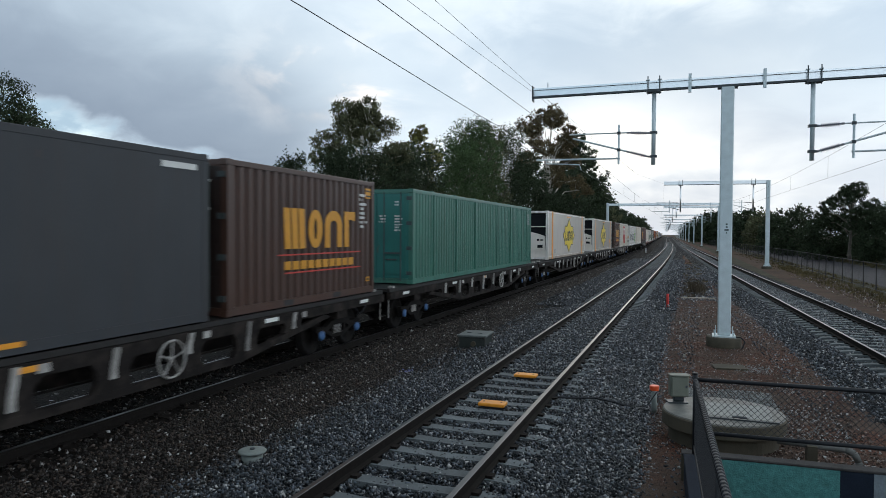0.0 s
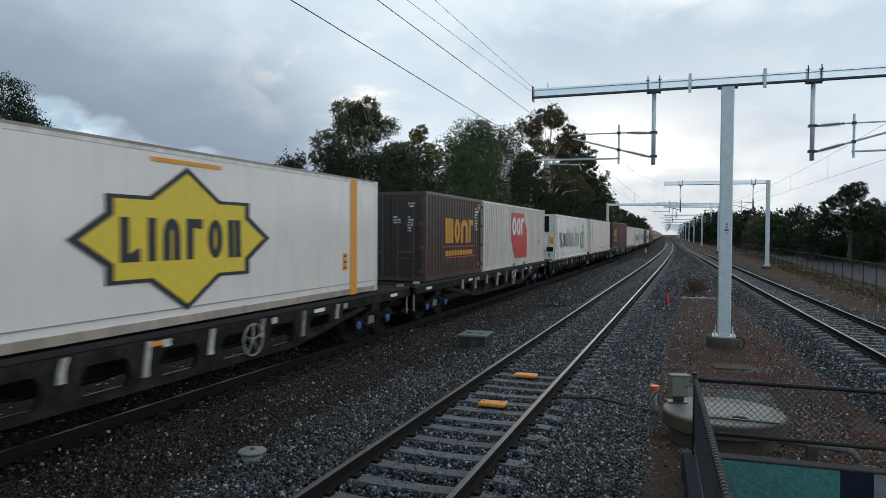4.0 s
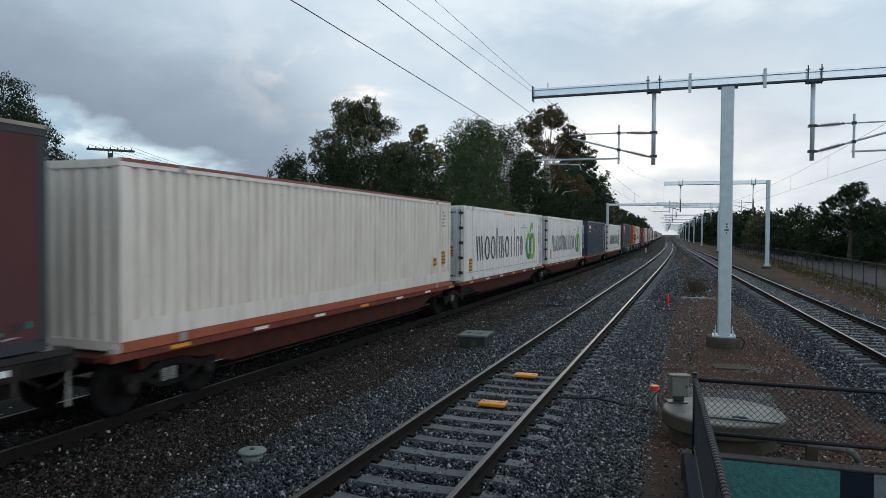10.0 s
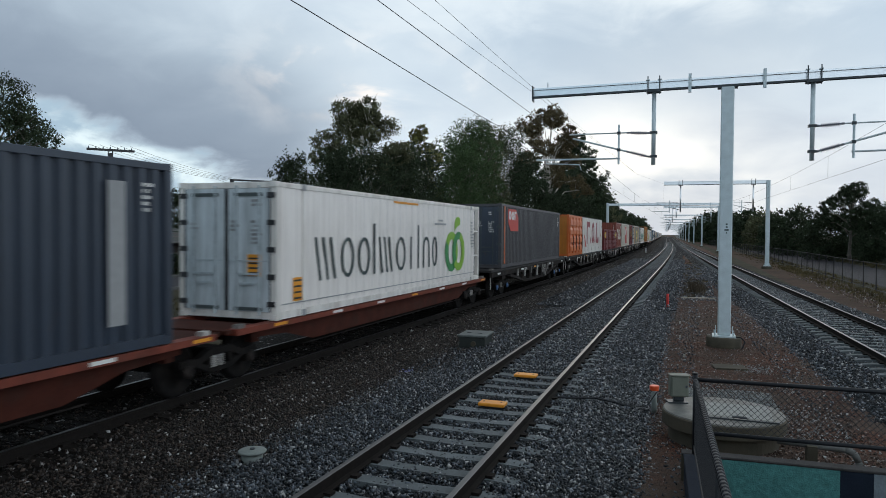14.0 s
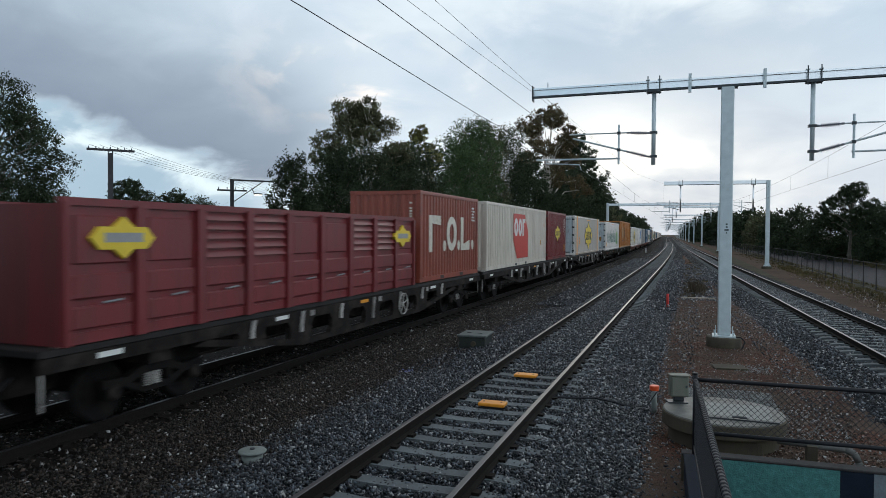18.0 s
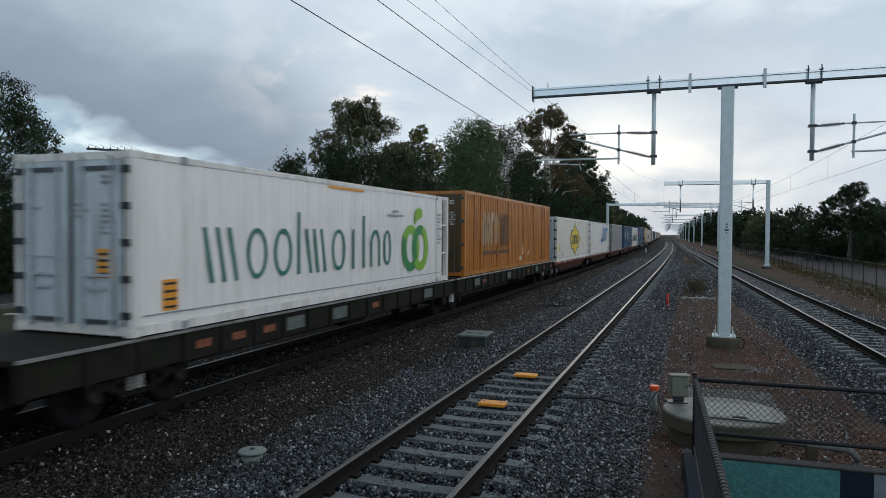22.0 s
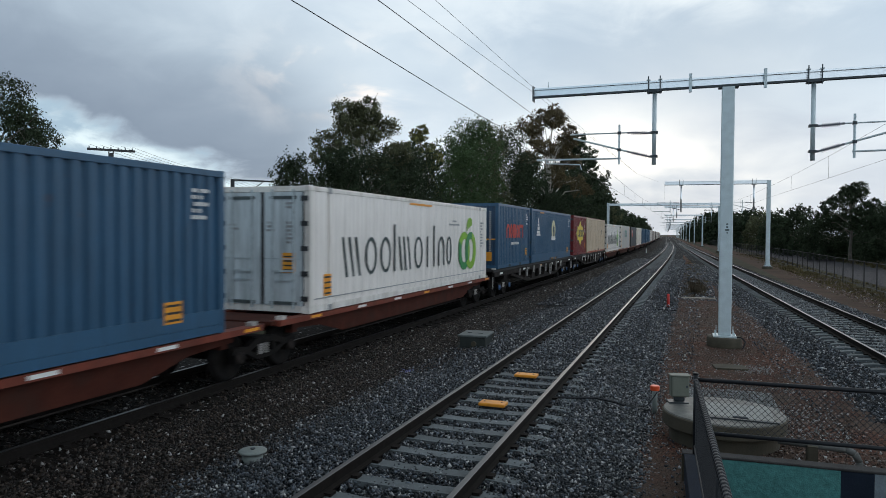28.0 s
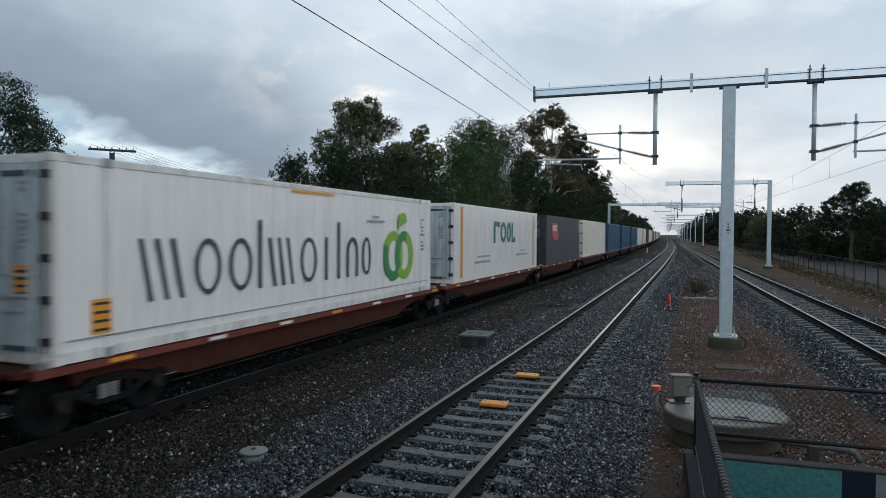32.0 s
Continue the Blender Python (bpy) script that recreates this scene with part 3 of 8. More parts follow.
stones("wet_gravel_patch", "pale wet fine gravel washed out behind the chamber", loose("pale_wet_gravel", (0.15, 0.155, 0.15), (0.42, 0.43, 0.43), 0.15),
       [(lambda y: 0.0, 0.0, 1.5, 12.3, 14.6, 1100, -0.345, -0.345, 0.018), (lambda y: 0.0, 0.0, 2.0, 14.8, 15.6, 260, -0.358, -0.355, 0.017),
        (lambda y: 1.0, 0.0, 0.8, 16.6, 17.6, 420, -0.358, -0.355, 0.016), (lambda y: 1.35, 0.0, 1.0, 11.2, 13.8, 160, -0.358, -0.355, 0.022)], 15)


# ---- the goods train ----
def travel(t):
    """Metres that the train has come by t seconds; it gathers speed a little."""
    return 14.4148 * t + 0.0187538 * t * t + 6.617e-5 * t ** 3


def on_line(s, t, z):
    """The pose at t seconds of what stands s metres up the train."""
    y = s - travel(t)
    slope = (bend(y + 3) - bend(y - 3)) / 6
    return pose(lane_train(y), y, z, 0, 0, math.degrees(math.atan(slope)))


def steel_paint(name, color, rough=0.4, dirt=0.45, dirt_color=(0.05, 0.035, 0.028), vary=0.12, rust=0.35):
    m = paint(name, color, rough, 0.0, grain=1.3, vary=vary, bump=0.03, dirt=dirt, dirt_color=dirt_color, streak=True, fine=22, gloss=0.5)
    nt = m.node_tree
    n, link = nt.nodes.new, nt.links.new
    b = nt.nodes["Principled BSDF"]
    col = b.inputs["Base Color"].links[0].from_socket
    co = n("ShaderNodeTexCoord")

    def layer(scale, stretch, lo, hi, most, tint, detail):
        nonlocal col
        mp = n("ShaderNodeMapping"); mp.inputs["Scale"].default_value = stretch
        link(co.outputs["Object"], mp.inputs[0])
        t = n("ShaderNodeTexNoise"); t.inputs["Scale"].default_value = scale; t.inputs["Detail"].default_value = detail
        t.inputs["Roughness"].default_value = 0.6
        link(mp.outputs[0], t.inputs["Vector"])
        r = n("ShaderNodeMapRange")
        r.inputs["From Min"].default_value, r.inputs["From Max"].default_value, r.inputs["To Max"].default_value = lo, hi, most
        link(t.outputs["Fac"], r.inputs["Value"])
        mx = n("ShaderNodeMix"); mx.data_type = "RGBA"
        link(r.outputs[0], mx.inputs["Factor"]); link(col, mx.inputs["A"])
        mx.inputs["B"].default_value = (*tint, 1)
        col = mx.outputs["Result"]
    layer(2.0, (4.0, 4.0, 0.25), 0.48, 0.75, dirt * 0.8, [c * 0.45 + d * 0.3 for c, d in zip(color, dirt_color)], 5)
    layer(5.0, (1.0, 1.0, 0.5), 0.68, 0.74, rust, (0.11, 0.045, 0.022), 4)
    link(col, b.inputs["Base Color"])
    return m


BOX = {
    "brown": steel_paint("brown_container_paint", (0.066, 0.031, 0.021), 0.4, 0.55),
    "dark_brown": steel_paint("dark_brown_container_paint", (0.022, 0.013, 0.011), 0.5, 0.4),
    "green": steel_paint("green_container_paint", (0.050, 0.175, 0.132), 0.4, 0.5),
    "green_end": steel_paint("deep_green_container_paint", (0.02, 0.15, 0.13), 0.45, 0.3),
    "white": steel_paint("white_reefer_paint", (0.85, 0.79, 0.745), 0.24, 0.2, (0.34, 0.29, 0.24), 0.05, 0.12),
    "gloss_white": steel_paint("glossy_white_panel", (0.79, 0.715, 0.65), 0.13, 0.15, (0.36, 0.30, 0.24), 0.04, 0.0),
    "ivory": steel_paint("ivory_reefer_paint", (0.82, 0.75, 0.65), 0.26, 0.25, (0.34, 0.28, 0.2), 0.05, 0.12),
    "tan_rail": steel_paint("worn_tan_rail", (0.36, 0.29, 0.23), 0.5, 0.6, (0.12, 0.08, 0.055), 0.25),
    "rail_red": steel_paint("orange_red_rail", (0.36, 0.085, 0.042), 0.45, 0.4, (0.14, 0.045, 0.03)),
    # blue and bluer navy, darkened for the weaker light on near ends
    "blue_end": steel_paint("shaded_deep_blue_end", (0.012, 0.050, 0.105), 0.4, 0.3),
    "navy_end": steel_paint("shaded_dark_blue_end", (0.016, 0.040, 0.075), 0.4, 0.35),
    "white_worn": steel_paint("scuffed_white_paint", (0.76, 0.72, 0.67), 0.35, 0.6, (0.24, 0.16, 0.11), 0.1, 0.75),
    "offwhite": steel_paint("off_white_container_paint", (0.64, 0.585, 0.505), 0.4, 0.5, (0.28, 0.21, 0.15), 0.08),
    # ochre darkened to put the near end's shadow into its colour
    "shade_ochre": steel_paint("shaded_ochre_doors", (0.085, 0.050, 0.014), 0.6, 0.6, (0.03, 0.02, 0.012)),
    # door grime, over a white toned down for the shaded near end
    "door_white": steel_paint("grimy_shaded_white_doors", (0.55, 0.60, 0.62), 0.4, 0.85, (0.12, 0.135, 0.14), 0.12),
    "cream": steel_paint("cream_container_paint", (0.81, 0.73, 0.64), 0.3, 0.4, (0.36, 0.25, 0.17), 0.07),
    "maroon": steel_paint("maroon_curtain", (0.095, 0.030, 0.031), 0.85, 0.25),
    "navy": steel_paint("navy_container_paint", (0.032, 0.044, 0.066), 0.38, 0.4, (0.03, 0.028, 0.03)),
    "blue": steel_paint("blue_container_paint", (0.026, 0.088, 0.165), 0.38, 0.4, (0.02, 0.04, 0.06)),
    "grey": steel_paint("grey_container_paint", (0.062, 0.059, 0.064), 0.5, 0.35),
    "pale_grey": steel_paint("pale_grey_container_paint", (0.34, 0.335, 0.32), 0.5, 0.6),
    "dark_grey": steel_paint("dark_grey_curtain", (0.030, 0.033, 0.038), 0.6, 0.3),
    "orange": steel_paint("orange_container_paint", (0.56, 0.125, 0.022), 0.4, 0.35, (0.20, 0.06, 0.02)),
    "ochre": steel_paint("ochre_container_paint", (0.47, 0.165, 0.020), 0.4, 0.7, (0.19, 0.07, 0.018), 0.25),
    "red": steel_paint("red_container_paint", (0.17, 0.014, 0.015), 0.4, 0.4),
    "brick": steel_paint("brick_red_container_paint", (0.27, 0.060, 0.035), 0.42, 0.5),
    "gate_red": steel_paint("dull_red_container_paint", (0.175, 0.024, 0.027), 0.42, 0.5),
    "beige": steel_paint("beige_container_paint", (0.60, 0.48, 0.35), 0.42, 0.65, (0.22, 0.14, 0.09)),
}
INK = {
    "gold": paint("gold_marking", (0.58, 0.26, 0.018), 0.5, 0, vary=0.1),
    "yellow": paint("yellow_marking", (0.72, 0.52, 0.04), 0.5, 0, vary=0.08),
    "black": paint("black_marking", (0.02, 0.02, 0.022), 0.5, 0, vary=0.2),
    "slate": paint("slate_marking", (0.035, 0.055, 0.055), 0.5, 0, vary=0.15),
    "leaf": paint("lime_green_marking", (0.22, 0.42, 0.03), 0.5, 0, vary=0.12),
    "forest": paint("green_marking", (0.03, 0.22, 0.06), 0.5, 0, vary=0.12),
    "cream": paint("cream_marking", (0.62, 0.58, 0.49), 0.5, 0, vary=0.2, dirt=0.4, dirt_color=(0.3, 0.16, 0.1)),
    "white": paint("white_marking", (0.66, 0.65, 0.62), 0.5, 0, vary=0.08),
    "red": paint("red_marking", (0.50, 0.045, 0.03), 0.5, 0, vary=0.12),
    "dull_red": paint("dull_red_marking", (0.28, 0.03, 0.035), 0.5, 0, vary=0.15),
    "orange": paint("orange_marking", (0.75, 0.30, 0.02), 0.5, 0, vary=0.1),
    "blue": paint("blue_marking", (0.03, 0.18, 0.45), 0.5, 0, vary=0.1),
    "teal": paint("teal_marking", (0.01, 0.20, 0.16), 0.5, 0, vary=0.1),
    "grey": paint("grey_marking", (0.30, 0.30, 0.30), 0.5, 0, vary=0.1),
    "faded": paint("faded_tan_marking", (0.42, 0.30, 0.18), 0.7, 0, grain=2, vary=0.3, dirt=0.6, dirt_color=(0.28, 0.13, 0.04)),
    "faded_dark": paint("faded_brown_marking", (0.13, 0.07, 0.035), 0.7, 0, grain=2, vary=0.3),
    "pale_yellow": paint("pale_yellow_marking", (0.60, 0.57, 0.36), 0.5, 0, vary=0.15),
    "teal_text": paint("sea_green_marking", (0.02, 0.16, 0.12), 0.5, 0, vary=0.15),
}
W2 = 1.219
HW_PALE = paint("painted_door_gear", (0.40, 0.45, 0.47), 0.5, 0.1, vary=0.3)
HW_DARK = paint("grimy_door_gear", (0.06, 0.075, 0.075), 0.6, 0.2, vary=0.3)
HW = paint("galvanised_door_gear", (0.22, 0.24, 0.25), 0.45, 0.5, vary=0.2)
GLASSY = paint("black_fan_grille", (0.009, 0.010, 0.012), 0.7, 0, gloss=0.15, vary=0.2)

_mesh_cache = {}


def cached(key, make):
    if key not in _mesh_cache:
        ob = make()
        _mesh_cache[key] = ob.data
        bpy.data.objects.remove(ob)
    return _mesh_cache[key]


def ribbed(L, z0, z1, pitch, depth):
    """One corrugated wall along y, its outer face on x = 0, closed behind."""
    bm = bmesh.new()
    n = max(2, round(L / pitch))
    p = L / n
    ys = []
    for i in range(n):
        a = -L / 2 + i * p
        ys += [(a, 0), (a + p * 0.34, 0), (a + p * 0.48, -depth), (a + p * 0.86, -depth)]
    ys += [(L / 2, 0), (L / 2, -depth - 0.03), (-L / 2, -depth - 0.03)]
    lo = [bm.verts.new((x, y, z0)) for y, x in ys]
    hi = [bm.verts.new((x, y, z1)) for y, x in ys]
    for i in range(len(ys)):
        k = (i + 1) % len(ys)
        bm.faces.new((lo[i], lo[k], hi[k], hi[i]))
    bm.faces.new(lo[::-1])
    bm.faces.new(hi)
    return bm


def marking(parent, ink, plates, name="marking", label="", lift=0.0):
    """Flat painted shapes on the right-hand wall: each a loop of (y, z)."""
    bm = bmesh.new()
    for pts in plates:
        prism(bm, pts, W2 + 0.003 + lift, W2 + 0.009 + lift)
    bmesh.ops.remove_doubles(bm, verts=bm.verts, dist=0.0005)
    bmesh.ops.recalc_face_normals(bm, faces=bm.faces)
    return part(name, bm, ink, parent, label)


def bars(parent, ink, letters, name="lettering_bar", label="", lift=0.0):
    """One part for each plain block of a wording."""
    for plates in letters:
        marking(parent, ink, plates, name, label, lift)


def codes(parent, ink, plates):
    """Small print as little bars, too small to tell apart."""
    tagged(marking(parent, ink, plates, "small_print"), kind="stuff")


def rect(y0, y1, z0, z1, lean=0.0):
    return [(y0, z0), (y1, z0), (y1 + lean, z1), (y0 + lean, z1)]


def ring_plates(cy, cz, ry, rz, wy, wz, a0=0, a1=360, n=22):
    """An elliptical band in quads."""
    out = []
    for i in range(n):
        a, b = radians(a0 + (a1 - a0) * i / n), radians(a0 + (a1 - a0) * (i + 1) / n)
        out.append([(cy + math.cos(a) * ry, cz + math.sin(a) * rz), (cy + math.cos(b) * ry, cz + math.sin(b) * rz),
                    (cy + math.cos(b) * (ry - wy), cz + math.sin(b) * (rz - wz)), (cy + math.cos(a) * (ry - wy), cz + math.sin(a) * (rz - wz))])
    return out


def shape_plates(kind, y, w, z, h, k):
    """One plain shape of a wording, stroke k: o ring, l bar, L tall bar, s slanting bars, a arch, b tall arch, f flag, g footed bar."""
    if kind == "o":
        return ring_plates(y + w / 2, z + h / 2, w / 2, h / 2, min(k, w * 0.42), min(k, w * 0.42) * 0.85, n=20)
    if kind in "lL":
        return [rect(y + w / 2 - k / 2, y + w / 2 + k / 2, z, z + h * (1.36 if kind == "L" else 1.0))]
    if kind == "s":
        n = 3 if w > 0.9 * h else 2
        d = max(0.0, (w - n * k) / n)
        return [[(y + i * (k + d) + d * 0.9, z), (y + i * (k + d) + d * 0.9 + k, z), (y + i * (k + d) + k, z + h), (y + i * (k + d), z + h)] for i in range(n)]
    if kind in "ab":
        top = z + h * (1.36 if kind == "b" else 0.62)
        return [rect(y, y + k, z, top), rect(y + w - k, y + w, z, z + h * 0.62)] + ring_plates(y + w / 2, z + h * 0.6, w / 2, h * 0.4, k, k, 0, 180 if kind == "a" else 165, 12)
    if kind == "f":
        return [rect(y, y + k, z, z + h), [(y + k, z + h * 0.78), (y + w, z + h * 0.74), (y + w, z + h), (y + k, z + h)]]
    return [rect(y, y + k, z, z + h), [(y + k, z), (y + w, z), (y + w, z + h * 0.30), (y + w - k * 0.4, z + h * 0.30), (y + k, z + k * 0.7)]]


def blocks(y0, z0, h, widths, gap, stroke=None, lean=0.0, shapes=""):
    """A row of plain shapes in place of big wording, a list of plates for each; without stroke they are solid blocks."""
    out, y = [], y0
    for i, w in enumerate(widths):
        plates = shape_plates(shapes[i] if shapes else "o", y, w, z0, h, stroke) if stroke else [rect(y, y + w, z0, z0 + h)]
        out.append([[(a + lean * (b - z0) / h, b) for a, b in pl] for pl in plates])
        y += w + gap
    return out


def star(parent, cy, cz, ry, rz, words="black"):
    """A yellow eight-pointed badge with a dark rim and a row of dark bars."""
    def pts(k):
        a, b, q, u = ry * k, rz * k, ry * 0.72 * k, rz * 0.56 * k
        return [(cy, cz + b), (cy + q * 0.5, cz + u), (cy + q, cz + u), (cy + q, cz + u * 0.6), (cy + a, cz), (cy + q, cz - u * 0.6), (cy + q, cz - u), (cy + q * 0.5, cz - u),
                (cy, cz - b), (cy - q * 0.5, cz - u), (cy - q, cz - u), (cy - q, cz - u * 0.6), (cy - a, cz), (cy - q, cz + u * 0.6), (cy - q, cz + u), (cy - q * 0.5, cz + u)]
    marking(parent, INK["black"], [pts(1.0)], "badge_rim", "dark rim of the badge")
    marking(parent, INK["yellow"], [pts(0.91)], "badge", "yellow eight-pointed badge", 0.003)
    w = ry * 0.17
    ws = [w, w * 0.5, w, w, w, w]
    gap = (ry * 1.22 - sum(ws)) / 5
    bars(parent, INK[words], blocks(cy - ry * 0.61, cz - rz * 0.29, rz * 0.57, ws, gap, stroke=w * 0.44, shapes="glafos"), "lettering_bar", "", 0.006)


def apple(parent, cy, cz, w, h):
    """A green mark: two open rings under a leaf, w wide and h high from the rings' foot to the leaf's tip."""
    rz = h * 0.36
    z = cz + rz
    for sx, runs in ((-1, ((60, 150, "leaf"), (150, 320, "forest"), (320, 420, "leaf"))), (1, ((-140, -20, "leaf"), (-20, 75, "leaf"), (75, 140, "forest"), (140, 220, "forest")))):
        for a0, a1, ink in runs:
            marking(parent, INK[ink], ring_plates(cy + sx * w * 0.185, z, w * 0.325, rz, w * 0.165, w * 0.13, a0, a1, 12), "ring_mark", "green ring" if ink == "forest" else "lime green ring", 0.004 if sx > 0 else 0.0)
    t = cz + h
    marking(parent, INK["leaf"], [[(cy - w * 0.03, z + rz * 1.0), (cy + w * 0.03, z + rz * 1.16), (cy + w * 0.14, z + rz * 1.28), (cy + w * 0.27, z + rz * 1.36), (cy + w * 0.25, t - h * 0.04), (cy + w * 0.16, t - h * 0.005), (cy + w * 0.06, t - h * 0.02), (cy - w * 0.01, t - h * 0.08), (cy - w * 0.04, t - h * 0.15)]], "leaf_mark", "lime green leaf")


def sign_plates(parent, plates, ink="orange", label="orange notice plate"):
    for y0, y1, z0, z1 in plates:
        plate = marking(parent, INK[ink], [rect(y0, y1, z0, z1)], "notice_plate", label)
        k, d = max(1, int((z1 - z0) / 0.11)), (z1 - z0)
        lines = [rect(y0 + 0.03, y1 - 0.03, z0 + d * (i + 0.3) / k, z0 + d * (i + 0.62) / k) for i in range(k)]
        tagged(marking(plate, INK["black"], lines, "notice_line", "", 0.006), kind="stuff")


def end_doors(c, L, H, mat, y=-1, frame_mat=None, reefer=False, ink="white"):
    """Two door leaves with locking bars, hinges and small print on one end."""
    e = y * (L / 2 - 0.03)
    for s in (-1, 1):
        x0, x1 = (0.012, W2 - 0.14) if s > 0 else (-W2 + 0.14, -0.012)
        bm = bmesh.new()
        box(bm, x0, x1, e - 0.035, e + 0.035, 0.17, H - 0.14, 0)
        for k in range(4):
            z = 0.30 + k * (H - 0.55) / 4
            if not reefer:
                box(bm, x0 + 0.08, x1 - 0.08, e + y * 0.035, e + y * 0.052, z, z + (H - 0.55) / 4 - 0.14, 0)
        leaf = part("door_leaf", bm, mat, c)
        for x in (x0 + (x1 - x0) * 0.24, x0 + (x1 - x0) * 0.76):
            bar = part("locking_bar", tb((x, e + y * 0.065, 0.10), (x, e + y * 0.065, H - 0.08), 0.024 if reefer else 0.019, 6), HW_PALE if reefer else HW_DARK, leaf)
        if reefer:
            for z in (0.19, H - 0.30):
                part("bar_keeper", bx(x0 + (x1 - x0) * 0.18, x0 + (x1 - x0) * 0.82, e + y * 0.06, e + y * 0.04, z, z + 0.07), HW_DARK, leaf)
        xm = (x0 + x1) / 2
        for w0, w1, z in ((0.28, 0.28, 0.92), (0.2, 0.14, 0.72)):
            part("door_handle", bx(xm - w0, xm + w1, e + y * 0.085, e + y * 0.06, z, z + 0.045), HW_PALE if reefer else HW_DARK, leaf)
        if reefer:
            for xg in (x0, x1 - 0.03):
                part("gasket", bx(xg, xg + 0.03, e - 0.043, e + 0.043, 0.175, H - 0.145), INK["black"], leaf)
            part("keeper_rail", bx(x0 + 0.05, x1 - 0.05, e + y * 0.05 if y < 0 else e + 0.036, e + y * 0.036 if y < 0 else e + 0.05, 1.2, 1.225), HW_PALE, leaf)
        xe = x1 if s > 0 else x0
        for k in range(5 if reefer else 4):
            z = 0.28 + k * (H - 0.62) / (4 if reefer else 3)
            part("hinge", bx(xe - 0.07 if s > 0 else xe - 0.10, xe + 0.10 if s > 0 else xe + 0.07, e + y * 0.06 if y < 0 else e + 0.03, e + y * 0.03 if y < 0 else e + 0.06, z, z + 0.11), INK["black"] if reefer else HW_DARK, leaf)
    bm = bmesh.new()
    rnd = random.Random(round(L * 100 + H * 10))
    for xa, za, rows in ((0.62, H - 0.42, 2), (0.62, H - 0.85, 6), (0.1, H - 0.85, 3), (-0.9, H - 0.9, 2)):
        for q in print_rows(rnd, xa, za, rows, 0.05, 7):
            box(bm, q[0][0], q[1][0], e + y * 0.036, e + y * 0.0555, q[0][1], q[2][1])
    tagged(part("end_print", bm, INK[ink], c), kind="stuff")
    return e


def shell(c, L, H, mat, end_mat=None, style="corr", near="doors", trim=None, posts=(), castings_at=(), rack=0.0, front=0.0):
    """The body of one container: walls, roof, posts, rails and ends."""
    trim = trim or mat
    end_mat = end_mat or mat
    Lb = L - rack - front              # the closed body; a rack stands open at the far end, a machine frame at the front
    yb = -L / 2 + front + Lb / 2
    key = (style, round(Lb, 2), H)
    if style == "corr":
        me = cached(key, lambda: mesh_object("tmp", ribbed(Lb - 0.24, 0.16, H - 0.11, 0.278, 0.07), None))
    elif style == "fine":
        me = cached(key, lambda: mesh_object("tmp", ribbed(Lb - 0.24, 0.16, H - 0.11, 0.45, 0.02), None))
    elif style == "close":
        me = cached(key, lambda: mesh_object("tmp", ribbed(Lb - 0.24, 0.16, H - 0.11, 0.25, 0.065), None))
    else:
        def flat():
            bm = bmesh.new()
            box(bm, -0.05, 0.0, -Lb / 2 + 0.12, Lb / 2 - 0.12, 0.16, H - 0.11)
            bmesh.ops.subdivide_edges(bm, edges=[e for e in bm.edges if e.calc_length() > 3], cuts=24)
            rnd = random.Random(int(L * 7))
            for v in bm.verts:
                if abs(v.co.z - H + 0.11) > 0.01 and abs(v.co.y) < Lb / 2 - 0.2 and v.co.x > -0.01:
                    v.co.x -= rnd.uniform(0, 0.012)
            return mesh_object("tmp", bm, None)
        me = cached(key, flat)
    me2 = me.copy() if me.materials and me.materials[0] != mat else me
    if not me2.materials:
        me2.materials.append(mat)
    else:
        me2.materials[0] = mat
    shared("side_wall", me2, c, pose(W2 - 0.006, yb, 0))
    shared("side_wall", me2, c, pose(-W2 + 0.006, yb, 0, 0, 0, 180))
    for py in posts:
        part("wall_post", bx(W2 - 0.05, W2 + 0.03, py - 0.06, py + 0.06, 0.165, H - 0.11), mat, c)
        part("roof_lug", bx(W2 - 0.16, W2 - 0.04, py - 0.05, py + 0.05, H - 0.01, H + 0.03), trim, c)
    part("roof", bx(-W2 + 0.05, W2 - 0.05, -L / 2 + front + 0.05, -L / 2 + front + Lb - 0.05, H - 0.08, H - 0.03), mat, c)
    part("floor", bx(-W2 + 0.1, W2 - 0.1, -L / 2 + 0.08, L / 2 - 0.08, 0.06, 0.14), trim, c)
    for s in (-1, 1):
        part("base_rail", bx(s * (W2 - 0.05) - 0.05, s * (W2 - 0.05) + 0.05, -L / 2 + 0.1, L / 2 - 0.1, 0.012, 0.165), trim, c)
        part("top_rail", bx(s * (W2 - 0.03) - 0.03, s * (W2 - 0.03) + 0.03, -L / 2 + 0.12, L / 2 - 0.12, H - 0.12, H - 0.01, 0.008), trim, c)
    if L < 13 and style in ("corr", "close"):
        for yy in (-1.03, 1.03):
            part("fork_pocket", bx(W2 - 0.004, W2 + 0.003, yy - 0.18, yy + 0.18, 0.03, 0.145), INK["black"], c)
    for sy in (-1, 1):
        for sx in (-1, 1):
            bm = bmesh.new()
            y0 = sy * (L / 2 - 0.07)
            box(bm, sx * (W2 - 0.07) - 0.07, sx * (W2 - 0.07) + 0.07, y0 - 0.07, y0 + 0.07, 0.12, H - 0.12)
            post = part("corner_post", bm, trim, c)
            for z in (0, H - 0.12):
                bm = bmesh.new()
                box(bm, sx * (W2 - 0.085) - 0.088, sx * (W2 - 0.085) + 0.088, y0 - 0.085, y0 + 0.075, z, z + 0.12, 0, 0.008)
                part("corner_casting", bm, trim, post)
    for yy in castings_at:
        post = part("lift_post", bx(W2 - 0.02, W2 + 0.002, yy - 0.05, yy + 0.05, 0.14, H - 0.14), trim, c)
